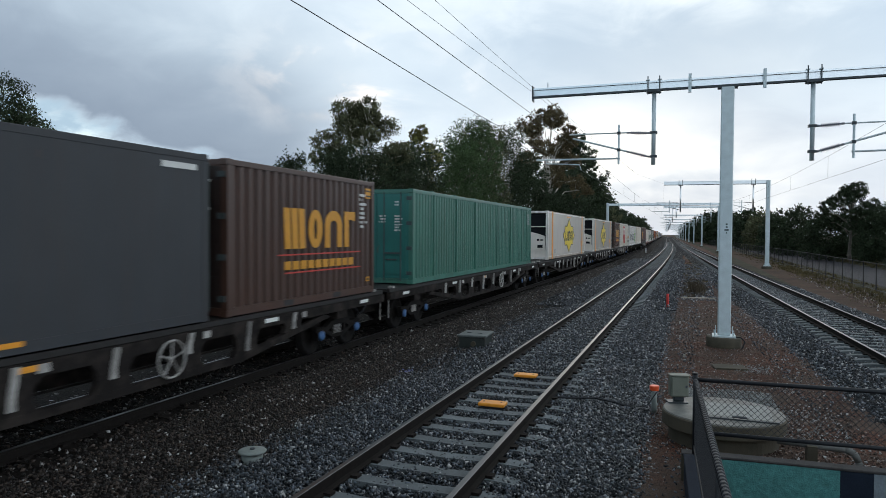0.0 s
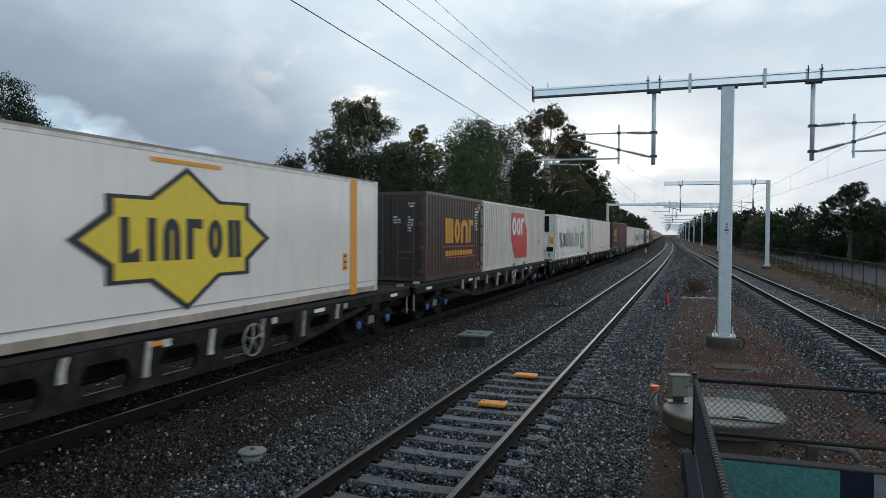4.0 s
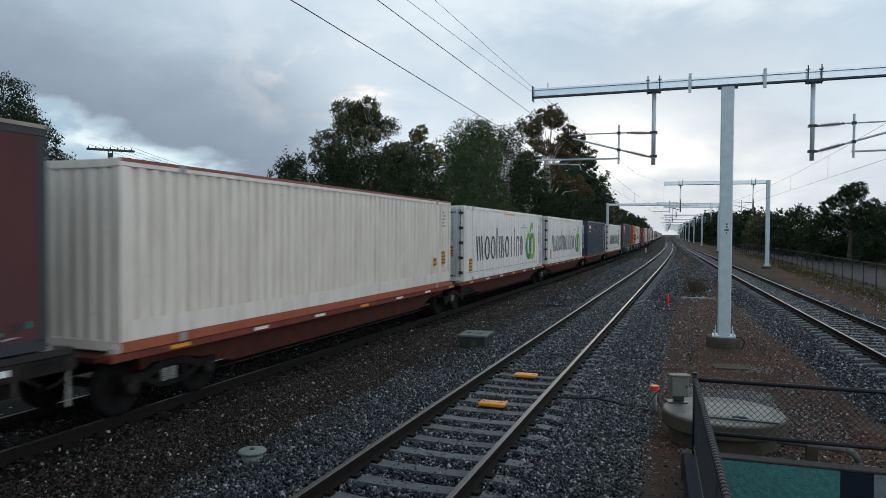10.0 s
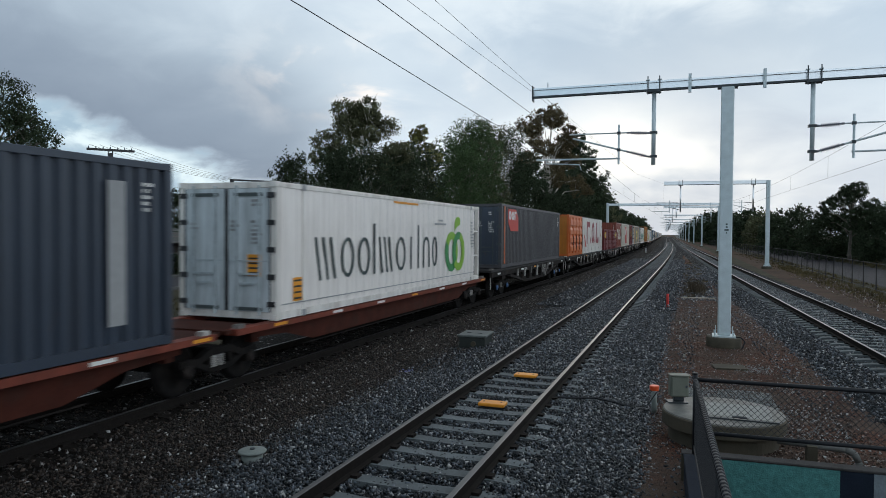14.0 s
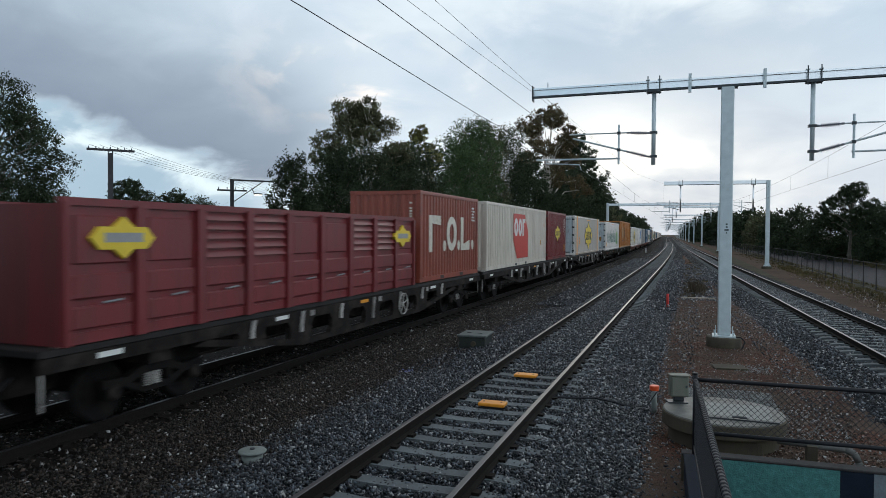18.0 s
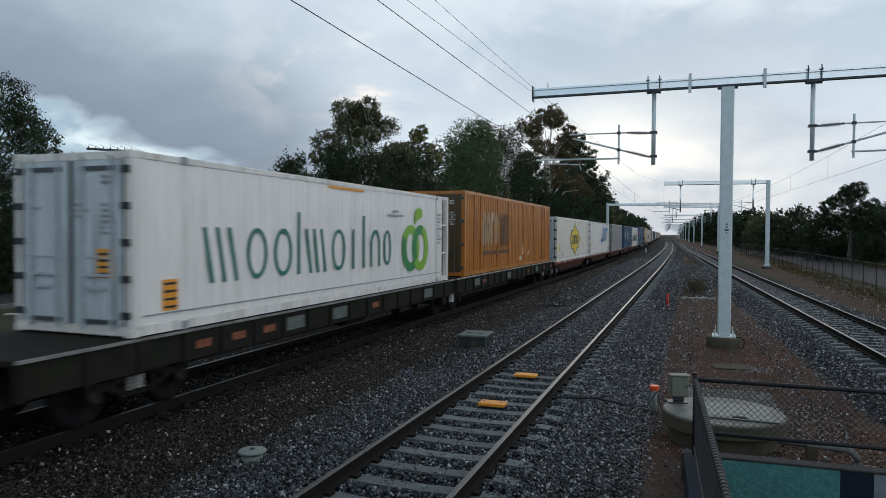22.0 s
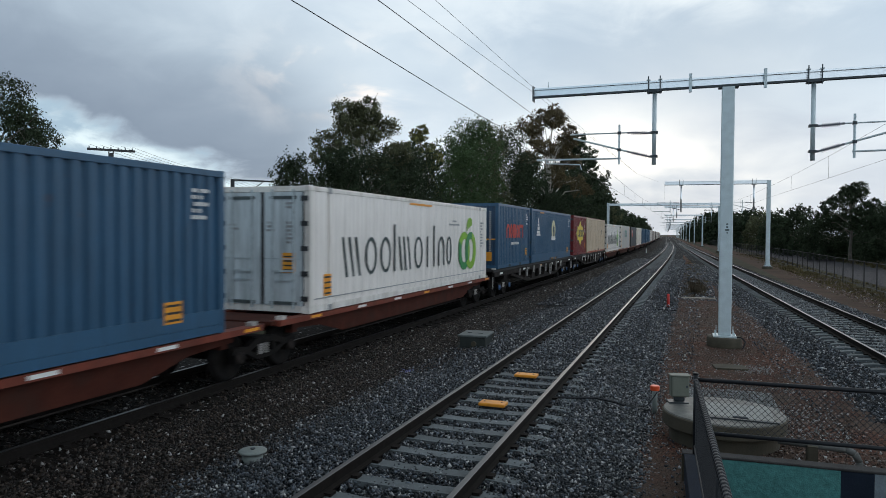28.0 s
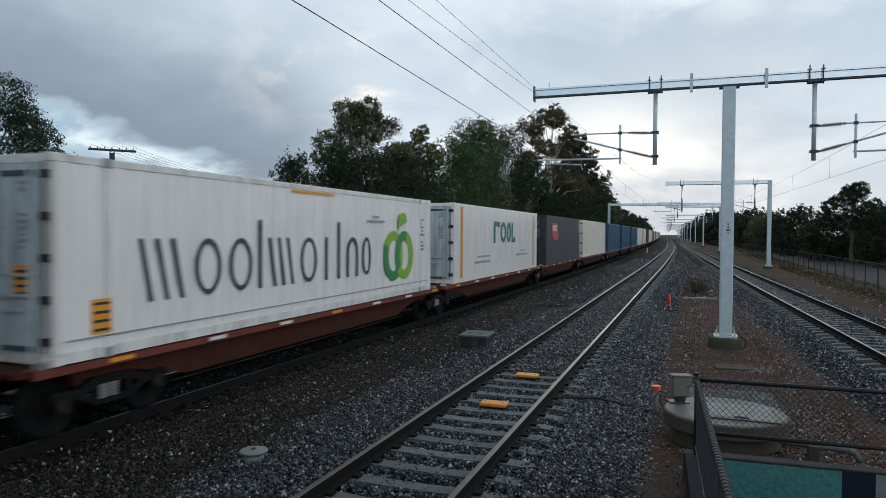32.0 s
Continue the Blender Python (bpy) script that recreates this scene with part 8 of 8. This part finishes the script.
G = -0.62
LEFT = [  # x, y, height, radius, kind, leaf, leaves, leaf size, base, label
    (-19.5, 30.3, 7.5, 1.5, "bush", "dark", 3200, 0.15, 0.3, "small dark evergreen tree behind the goods track"),
    (-18.8, 33.8, 8.2, 2.2, "bush", "dark", 5200, 0.15, 0.2, "dense dark evergreen tree in the lineside belt"),
    (-20.0, 39.2, 12.2, 3.3, "gum", "gum", 9000, 0.15, 0.5, "tall open-crowned gum tree above the lineside belt"),
    (-18.6, 36.4, 8.7, 2.7, "bush", "dark", 5200, 0.15, 0.2, "dense dark tree in the lineside belt"),
    (-18.2, 40.2, 9.1, 2.8, "bush", "dark", 5200, 0.16, 0.2, "dense dark evergreen tree in the lineside belt"),
    (-18.8, 44.6, 9.6, 3.1, "bush", "dark", 5200, 0.17, 0.2, "dark bushy tree in the lineside belt"),
    (-20.0, 49.2, 12.2, 2.0, "gum", "yellow", 3600, 0.16, 0.45, "thin yellowing gum tree in the lineside belt"),
    (-18.2, 51.5, 11.2, 3.2, "bush", "green", 5200, 0.18, 0.2, "dense green tree in the lineside belt"),
    (-18.8, 58.5, 13.7, 3.4, "bush", "green", 5200, 0.2, 0.2, "tall leafy green tree in the lineside belt"),
    (-19.6, 64.0, 14.6, 3.6, "bush", "gum", 5600, 0.2, 0.3, "tall leafy tree in the lineside belt"),
    (-19.0, 71.0, 14.8, 3.9, "bush", "dark", 5600, 0.22, 0.25, "tall dark tree in the lineside belt"),
    (-18.0, 79.0, 11.5, 3.4, "bush", "dark", 5200, 0.24, 0.2, "tall dark tree in the lineside belt"),
    (-17.5, 88.0, 20.8, 5.6, "gum", "bronze", 7000, 0.26, 0.42, "great pale-limbed gum tree over the goods track"),
    (-16.6, 84.0, 8.5, 3.0, "bush", "dark", 4800, 0.25, 0.15, "dark bushy tree under the great gum"),
    (-18.5, 99.0, 13.0, 4.2, "bush", "dark", 4800, 0.28, 0.2, "dark tree beside the great gum"),
    (-20.0, 122.0, 22.0, 5.6, "gum", "dark", 8000, 0.32, 0.36, "tall dark gum tree farther along the line"),
    (-18.5, 112.0, 14.5, 4.5, "bush", "dark", 4200, 0.3, 0.15, "dark tree in the lineside belt"),
    (-20.0, 136.0, 20.5, 5.2, "bush", "dark", 4600, 0.36, 0.2, "dark tree farther along the line"),
    (-21.0, 158.0, 17.0, 5.0, "bush", "dark", 4200, 0.4, 0.2, "dark tree farther along the line"),
    (-23.0, 182.0, 15.8, 5.0, "bush", "gum", 3800, 0.42, 0.2, "tree farther along the line"),
    (-24.0, 206.0, 13.2, 5.5, "bush", "dark", 3400, 0.46, 0.15, "dark tree farther along the line"),
]
for i, (x, y, h, r, kind, leaf, n, size, base, label) in enumerate(LEFT):
    tree(x, y, G, h, r, kind, leaf, label, 20 + i, n, size, base=base, trunk=0.16 + h * 0.012)
for i, y in enumerate(range(232, 640, 24)):
    tree(-21 - bend(y) - (i % 3) * 2.5, y, G, 11.5 + (i * 37 % 5) * 0.8, 6.5, "bush", "dark", "far dark tree on the horizon beside the line", 80 + i, 1900, 0.7, base=0.1, trunk=0.3)
FARLEFT = [
    (-32.9, 24.0, 11.0, 4.4, "gum", "dark", 11000, 0.13, 0.56, "large dark gum tree beside the street"),
    (-36.0, 25.5, 6.2, 2.6, "bush", "dark", 4200, 0.16, 0.1, "dark shrubby tree beside the street"),
    (-52.0, 42.0, 7.6, 2.4, "gum", "gum", 2600, 0.2, 0.35, "small gum tree behind the houses"),
    (-78.0, 78.0, 11.0, 4.5, "gum", "dark", 4200, 0.3, 0.3, "rounded gum tree behind the houses"),
    (-80.0, 90.0, 10.5, 4.5, "gum", "dark", 4000, 0.3, 0.3, "rounded gum tree behind the houses"),
    (-70.0, 84.0, 8.5, 4.0, "bush", "dark", 3200, 0.3, 0.1, "dark tree behind the houses"),
    (-58.0, 52.0, 6.0, 3.4, "bush", "dark", 3200, 0.25, 0.1, "dark hedge tree behind the houses"),
    (-36.0, 60.0, 7.0, 3.0, "bush", "green", 3200, 0.22, 0.15, "leafy garden tree in front of a house"),
]
for i, (x, y, h, r, kind, leaf, n, size, base, label) in enumerate(FARLEFT):
    tree(x, y, -0.9, h, r, kind, leaf, label, 120 + i, n, size, base=base, trunk=0.16 + h * 0.012)
RIGHT = [
    (17.8, 92.0, 9.6, 3.4, "gum", "dark", 6500, 0.2, 0.40, "gum tree beyond the path"),
    (21.0, 88.0, 7.2, 3.4, "bush", "dark", 4800, 0.2, 0.1, "dark bushy tree beyond the path"),
    (16.5, 98.0, 6.6, 3.2, "bush", "dark", 4800, 0.2, 0.1, "dark bushy tree beyond the path"),
    (25.0, 84.0, 6.4, 3.6, "bush", "dark", 4500, 0.2, 0.1, "dark bushy tree beyond the path"),
    (24.0, 74.0, 4.6, 2.6, "bush", "gum", 3200, 0.18, 0.1, "grey-green bush beside the path"),
    (19.5, 76.0, 3.4, 2.0, "bush", "grey", 2600, 0.16, 0.1, "grey-green bush beside the path"),
    (28.0, 70.0, 6.0, 3.2, "bush", "dark", 3600, 0.2, 0.1, "dark tree beside the path"),
    (15.5, 116.0, 7.8, 3.6, "bush", "dark", 3600, 0.26, 0.1, "dark tree along the path"),
    (14.5, 132.0, 8.0, 3.8, "bush", "dark", 3400, 0.3, 0.1, "dark tree along the path"),
    (13.8, 150.0, 8.4, 4.2, "bush", "gum", 3200, 0.32, 0.1, "tree along the path"),
    (13.0, 170.0, 9.8, 4.5, "bush", "dark", 3000, 0.36, 0.1, "dark tree along the path"),
    (12.5, 196.0, 9.5, 5.0, "bush", "dark", 2800, 0.4, 0.1, "dark tree along the path"),
    (22.0, 104.0, 7.5, 4.0, "bush", "dark", 3600, 0.26, 0.1, "dark tree behind the path"),
    (30.0, 96.0, 8.0, 4.5, "bush", "dark", 3600, 0.26, 0.1, "dark tree behind the path"),
    (34.0, 82.0, 7.0, 4.0, "bush", "dark", 3200, 0.26, 0.1, "dark tree behind the path"),
]
for i, (x, y, h, r, kind, leaf, n, size, base, label) in enumerate(RIGHT):
    tree(x, y, -0.45, h if kind == "gum" else h * 0.9, r, kind, leaf, label, 160 + i, n, size, base=base, trunk=0.12 + h * 0.012, name="shrub" if h < 5 else "tree")
for i, y in enumerate(range(225, 620, 26)):
    tree(12.5 - bend(y) + (i % 3) * 3, y, -0.45, 10 + (i * 29 % 4), 6.5, "bush", "dark", "far dark tree on the horizon beside the line", 200 + i, 1800, 0.7, base=0.1, trunk=0.3)


# ---- path and fence ----
bm = bmesh.new()
sweep(bm, lambda y: -bend(y) * 0.8, [(11.2, -0.50), (11.3, -0.405), (16.8, -0.395), (16.9, -0.50)], stations(-20, 400))
tagged(mesh_object("path", bm, ASPHALT), "damp asphalt path behind the fence", "path", kind="structure")

FENCE_DARK = paint("dark_fence_steel", (0.022, 0.020, 0.022), 0.6, 0.2, grain=5, vary=0.3)


def fence():
    f = thing("boundary_fence", "dark steel post and mesh fence along the railway", "fence")
    fx = lambda y: 9.82 if y < 75 else 9.82 - 0.0000 * y - 0.030 * (y - 75) if y > 75 else 9.82
    post = simple_mesh("post", tb((0, 0, 0), (0, 0, 1.66), 0.035, 6), FENCE_DARK)
    y = 20.0
    ys = []
    while y < 250:
        shared("post", post, f, pose(fx(y), y, -0.42))
        ys.append(y)
        y += 3.0
    for z in (1.19, -0.28):
        bm = bmesh.new()
        for a, b in zip(ys, ys[1:]):
            tube(bm, (fx(a), a, z), (fx(b), b, z), 0.02, 5, caps=False)
        part("fence_rail", bm, FENCE_DARK, f)
    bm = bmesh.new()
    for a in np.arange(30, 130, 0.22):
        tube(bm, (fx(a), a, -0.3), (fx(a), a, 1.19), 0.003, 3, caps=False)
    tagged(part("wire_infill", bm, FENCE_DARK, f, "thin upright mesh wires"), kind="stuff")
    return f


fence()

# ---- dry grass and weeds ----
GRASS = leafy("dry_grass_blades", (0.10, 0.082, 0.040), (0.15, 0.12, 0.055), 0.8)


def tufts(name, label, areas, seed, material):
    r = np.random.default_rng(seed)
    V, F, k = [], [], 0
    for x0, x1, y0, y1, n, z, h in areas:
        cx, cy = r.uniform(x0, x1, n), r.uniform(y0, y1, n)
        cx = cx - np.array([bend(q) for q in cy])
        m = 9
        px, py = np.repeat(cx, m) + r.normal(0, 0.07, n * m), np.repeat(cy, m) + r.normal(0, 0.07, n * m)
        hh = h * r.uniform(0.5, 1.3, n * m)
        a = r.uniform(0, math.tau, n * m)
        w = 0.012 + 0.00028 * py
        lx, ly = r.normal(0, 0.35, n * m) * hh, r.normal(0, 0.35, n * m) * hh
        b0 = np.stack([px - np.cos(a) * w, py - np.sin(a) * w, np.full(n * m, z)], 1)
        b1 = np.stack([px + np.cos(a) * w, py + np.sin(a) * w, np.full(n * m, z)], 1)
        tp = np.stack([px + lx, py + ly, z + hh], 1)
        V.append(np.stack([b0, b1, tp], 1).reshape(-1, 3))
        F.append(np.arange(3 * n * m).reshape(-1, 3) + k)
        k += 3 * n * m
    ob = new(name, array_mesh(name, np.concatenate(V), np.concatenate(F), material))
    return tagged(ob, label, "grass", kind="stuff")


tufts("dry_grass", "thin dry grass and weeds on the verges", [(7.2, 11.0, 25, 120, 700, -0.42, 0.12), (7.9, 9.6, 36, 75, 260, -0.42, 0.2), (-0.6, 1.8, 38, 90, 60, -0.38, 0.15), (17, 40, 50, 110, 1800, -0.44, 0.3), (-24, -14, 20, 90, 1500, -0.64, 0.25)], 6, GRASS)
SCRUB = leafy("dry_weeds", (0.075, 0.060, 0.042), (0.11, 0.085, 0.06), 0.8)
tufts("dry_weeds", "dry brown weeds between the tracks", [(-0.4, 0.9, 34, 50, 50, -0.38, 0.2), (0.0, 0.7, 38, 43, 45, -0.38, 0.4)], 8, SCRUB)

# ---- the street behind the goods track ----
bm = bmesh.new()
sweep(bm, lambda y: 0.0, [(-35.1, -0.95), (-35.0, -0.60), (-27.9, -0.57), (-27.8, -0.75)], stations(-20, 300))
tagged(mesh_object("road", bm, ASPHALT), "wet asphalt street behind the goods track", "road", kind="structure")
KERB = paint("concrete_kerb", (0.15, 0.145, 0.135), 0.9, 0, grain=4, vary=0.25)
for x in (-27.75, -35.35):
    bm = bmesh.new()
    sweep(bm, lambda y: 0.0, [(x - 0.15, -0.8), (x - 0.15, -0.46), (x + 0.15, -0.46), (x + 0.15, -0.8)], stations(-20, 300), closed=True)
    bmesh.ops.recalc_face_normals(bm, faces=bm.faces)
    tagged(mesh_object("kerb", bm, KERB), "concrete kerb along the street", "kerb", kind="structure")

POLE = paint("dark_steel_pole", (0.045, 0.045, 0.048), 0.7, 0.2, grain=3, vary=0.3)
POLE_PALE = paint("pale_concrete_pole", (0.33, 0.33, 0.32), 0.85, 0, grain=3, vary=0.25)


def power_pole(x, y, h, lamp):
    p = thing("power_pole", "steel and concrete power pole with a crossarm beside the street" if not lamp else "power pole with a lit street lamp on a bracket arm", "power pole", pose(x, y, -0.75, 0, 0, 50))
    part("pole_flange", bx(-0.11, -0.07, -0.06, 0.06, 0, h), POLE, p)
    part("pole_flange", bx(0.07, 0.11, -0.06, 0.06, 0, h), POLE, p)
    part("pole_core", bx(-0.068, 0.068, -0.055, 0.055, 0, h * 0.36), POLE_PALE, p, "pale concrete core")
    part("pole_core", bx(-0.068, 0.068, -0.05, 0.05, h * 0.36 + 0.002, h - 0.1), POLE, p)
    if not lamp:
        part("crossarm", bx(-0.98, 1.02, -0.06, 0.06, h - 0.02, h + 0.08), POLE, p)
        for i in range(7):
            part("pin_insulator", tb((-0.9 + i * 0.3, 0, h + 0.08), (-0.9 + i * 0.3, 0, h + 0.17), 0.025, 6), INSUL, p)
        part("pole_sign", bx(-0.15, 0.15, -0.10, -0.092, 2.45, 2.85), paint("green_pole_sign", (0.03, 0.13, 0.09), 0.6), p, "small green sign")
    else:
        part("bracket_arm", bx(-0.1, 2.6, -0.05, 0.05, h - 0.1, h), POLE, p)
        part("brace", tb((0.1, 0, h - 1.4), (1.9, 0, h - 0.1), 0.03, 6), POLE, p)
        part("crossarm", bx(-0.9, 0.9, -0.05, 0.05, h - 0.75, h - 0.65), POLE, p)
        for i in range(4):
            part("pin_insulator", tb((-0.8 + i * 0.5, 0, h - 0.65), (-0.8 + i * 0.5, 0, h - 0.5), 0.03, 6), INSUL, p)
        glow = bpy.data.materials.new("street_lamp_glow")
        glow.use_nodes = True
        bs = glow.node_tree.nodes["Principled BSDF"]
        bs.inputs["Emission Color"].default_value, bs.inputs["Emission Strength"].default_value = (1.0, 0.93, 0.82, 1), 6.0
        head = part("lamp_head", bx(1.35, 1.85, -0.1, 0.1, h - 0.92, h - 0.82, 0.02), POLE, p)
        part("lamp_lens", bx(1.4, 1.8, -0.08, 0.08, h - 0.955, h - 0.922), glow, head, "lit pale lamp lens")
        part("lamp_neck", tb((1.2, 0, h - 0.5), (1.4, 0, h - 0.87), 0.025, 6), POLE, p)
    return p


power_pole(-25.3, 24.35, 7.2, False)
power_pole(-26.8, 35.2, 6.75, True)
ws = thing("street_wires", "thin power wires between the street poles", "overhead wire")
for i in range(5):
    a, b = Vector((-25.9 + i * 0.28, 23.7 + i * 0.33, 6.7)), Vector((-27.4 + i * 0.3, 34.6 + i * 0.3, 5.95))
    rows = [a.lerp(b, k / 8) - Vector((0, 0, 0.18 * 4 * (k / 8) * (1 - k / 8))) for k in range(9)]
    c_end = b + (b - a) * 2.5
    rows += [b.lerp(c_end, k / 6) - Vector((0, 0, 0.5 * 4 * (k / 6) * (1 - k / 6))) for k in range(1, 7)]
    wire("street_wire", "", rows, 0.007, ws)

ROOF = paint("dull_tile_roof", (0.075, 0.078, 0.072), 0.85, 0, grain=2, vary=0.3, bump=0.2)
ROOF_RED = paint("terracotta_roof", (0.20, 0.075, 0.055), 0.85, 0, grain=2, vary=0.3, bump=0.2)
# brick colour darkened for the shade of the street trees
BRICKWALL = paint("brown_brick_wall", (0.055, 0.042, 0.035), 0.9, 0, grain=3, vary=0.3, bump=0.2)
PANE = paint("dark_window_glass", (0.02, 0.022, 0.026), 0.1, 0, vary=0.1)
TRIM = paint("off_white_trim", (0.20, 0.195, 0.185), 0.6, 0, vary=0.1)


def house(x, y0, y1, label, roof, base=-1.15, eave=1.85, ridge=3.75, depth=9.0):
    """A low house along the street: hipped tiled roof in courses, veranda front, windows."""
    hse = thing("house", label, "house", pose(x, (y0 + y1) / 2, base))
    L = (y1 - y0) / 2
    e, r = eave - base, ridge - base
    part("wall", bx(-depth, 0, -L, L, 0, e), BRICKWALL, hse)
    rows = 9
    for k in range(rows):
        u0, u1 = k / rows, (k + 1) / rows
        bm = bmesh.new()
        z0, z1 = e + (r - e) * u0, e + (r - e) * u1
        o0, o1 = 0.6 - (depth / 2 + 0.6) * u0, 0.6 - (depth / 2 + 0.6) * u1
        i0, i1 = L + 0.6 - (depth / 2 + 0.2) * u0, L + 0.6 - (depth / 2 + 0.2) * u1
        q0, q1 = -depth - 0.6 + (depth / 2 + 0.6) * u0, -depth - 0.6 + (depth / 2 + 0.6) * u1
        lo = [bm.verts.new(p) for p in ((o0 + 0.03, -i0, z0 + 0.05), (o0 + 0.03, i0, z0 + 0.05), (q0, i0, z0 + 0.05), (q0, -i0, z0 + 0.05))]
        hi = [bm.verts.new(p) for p in ((o1, -i1, z1), (o1, i1, z1), (q1, i1, z1), (q1, -i1, z1))]
        for i in range(4):
            bm.faces.new((lo[i], lo[(i + 1) % 4], hi[(i + 1) % 4], hi[i]))
        bm.faces.new(hi)
        bm.faces.new(lo[::-1])
        part("roof_course", bm, roof, hse)
    part("gutter", bx(0.58, 0.72, -L - 0.6, L + 0.6, e - 0.08, e + 0.04), TRIM, hse)
    n = max(2, int(2 * L / 3.5))
    for i in range(n):
        y = -L + (i + 0.5) * 2 * L / n
        wd = part("window", bx(0.004, 0.05, y - 0.75, y + 0.75, 0.9, 2.1), TRIM, hse)
        for s in (-1, 1):
            part("pane", bx(0.05, 0.056, y + s * 0.36 - 0.32, y + s * 0.36 + 0.32, 0.97, 2.03), PANE, wd)
    return hse


house(-40.0, 32.0, 50.0, "low brown brick house with a dull tiled roof across the street", ROOF)
house(-41.0, 54.0, 66.0, "low brick house with a terracotta roof across the street", ROOF_RED)
house(-42.0, 8.0, 26.0, "low brick house with a dull roof across the street", ROOF)
for i, (y, h) in enumerate(((34, 1.5), (37, 1.7), (40.5, 1.4), (43.5, 1.8), (46, 1.5), (28, 2.2))):
    tree(-38.4, y, -0.9, h, 1.5, "bush", "dark", "dark garden shrub in front of a house", 240 + i, 900, 0.14, base=0.1, trunk=0.06, name="shrub")
tree(-37.0, 30.0, -0.9, 6.8, 3.2, "bush", "dark", "broad dark tree in front of the house", 250, 5200, 0.17, base=0.25, trunk=0.25)
for x, y, mname, col in ((-24.9, 19.9, "pale_crossing_slab", (0.45, 0.44, 0.40)), (-23.6, 19.6, "yellow_crossing_slab", (0.42, 0.40, 0.10))):
    tagged(mesh_object("crossing_slab", bx(-0.9, 0.9, -0.2, 0.2, 0, 0.06), paint(mname, col, 0.8)), "painted concrete crossing slab beside the street", "slab").matrix_basis = pose(x, y, -0.66, 0, 0, 30)
pf = thing("picket_fence", "white picket fence in front of the house", "fence", pose(-37.0, 47.5, -0.75))
pk = simple_mesh("picket", bx(-0.012, 0.012, -0.035, 0.035, 0, 1.0), WHITE_PAINT)
for i in range(60):
    shared("picket", pk, pf, pose(0, i * 0.17, 0))
for z in (0.25, 0.75):
    part("fence_rail", bx(-0.05, -0.013, -0.1, 10.2, z, z + 0.07), WHITE_PAINT, pf)


def motions():
    """The train rolls towards the camera and past it."""
    for ob, s, z in train:
        walk(ob, [(t, on_line(s, t, z)) for t in range(0, 33)])


motions()
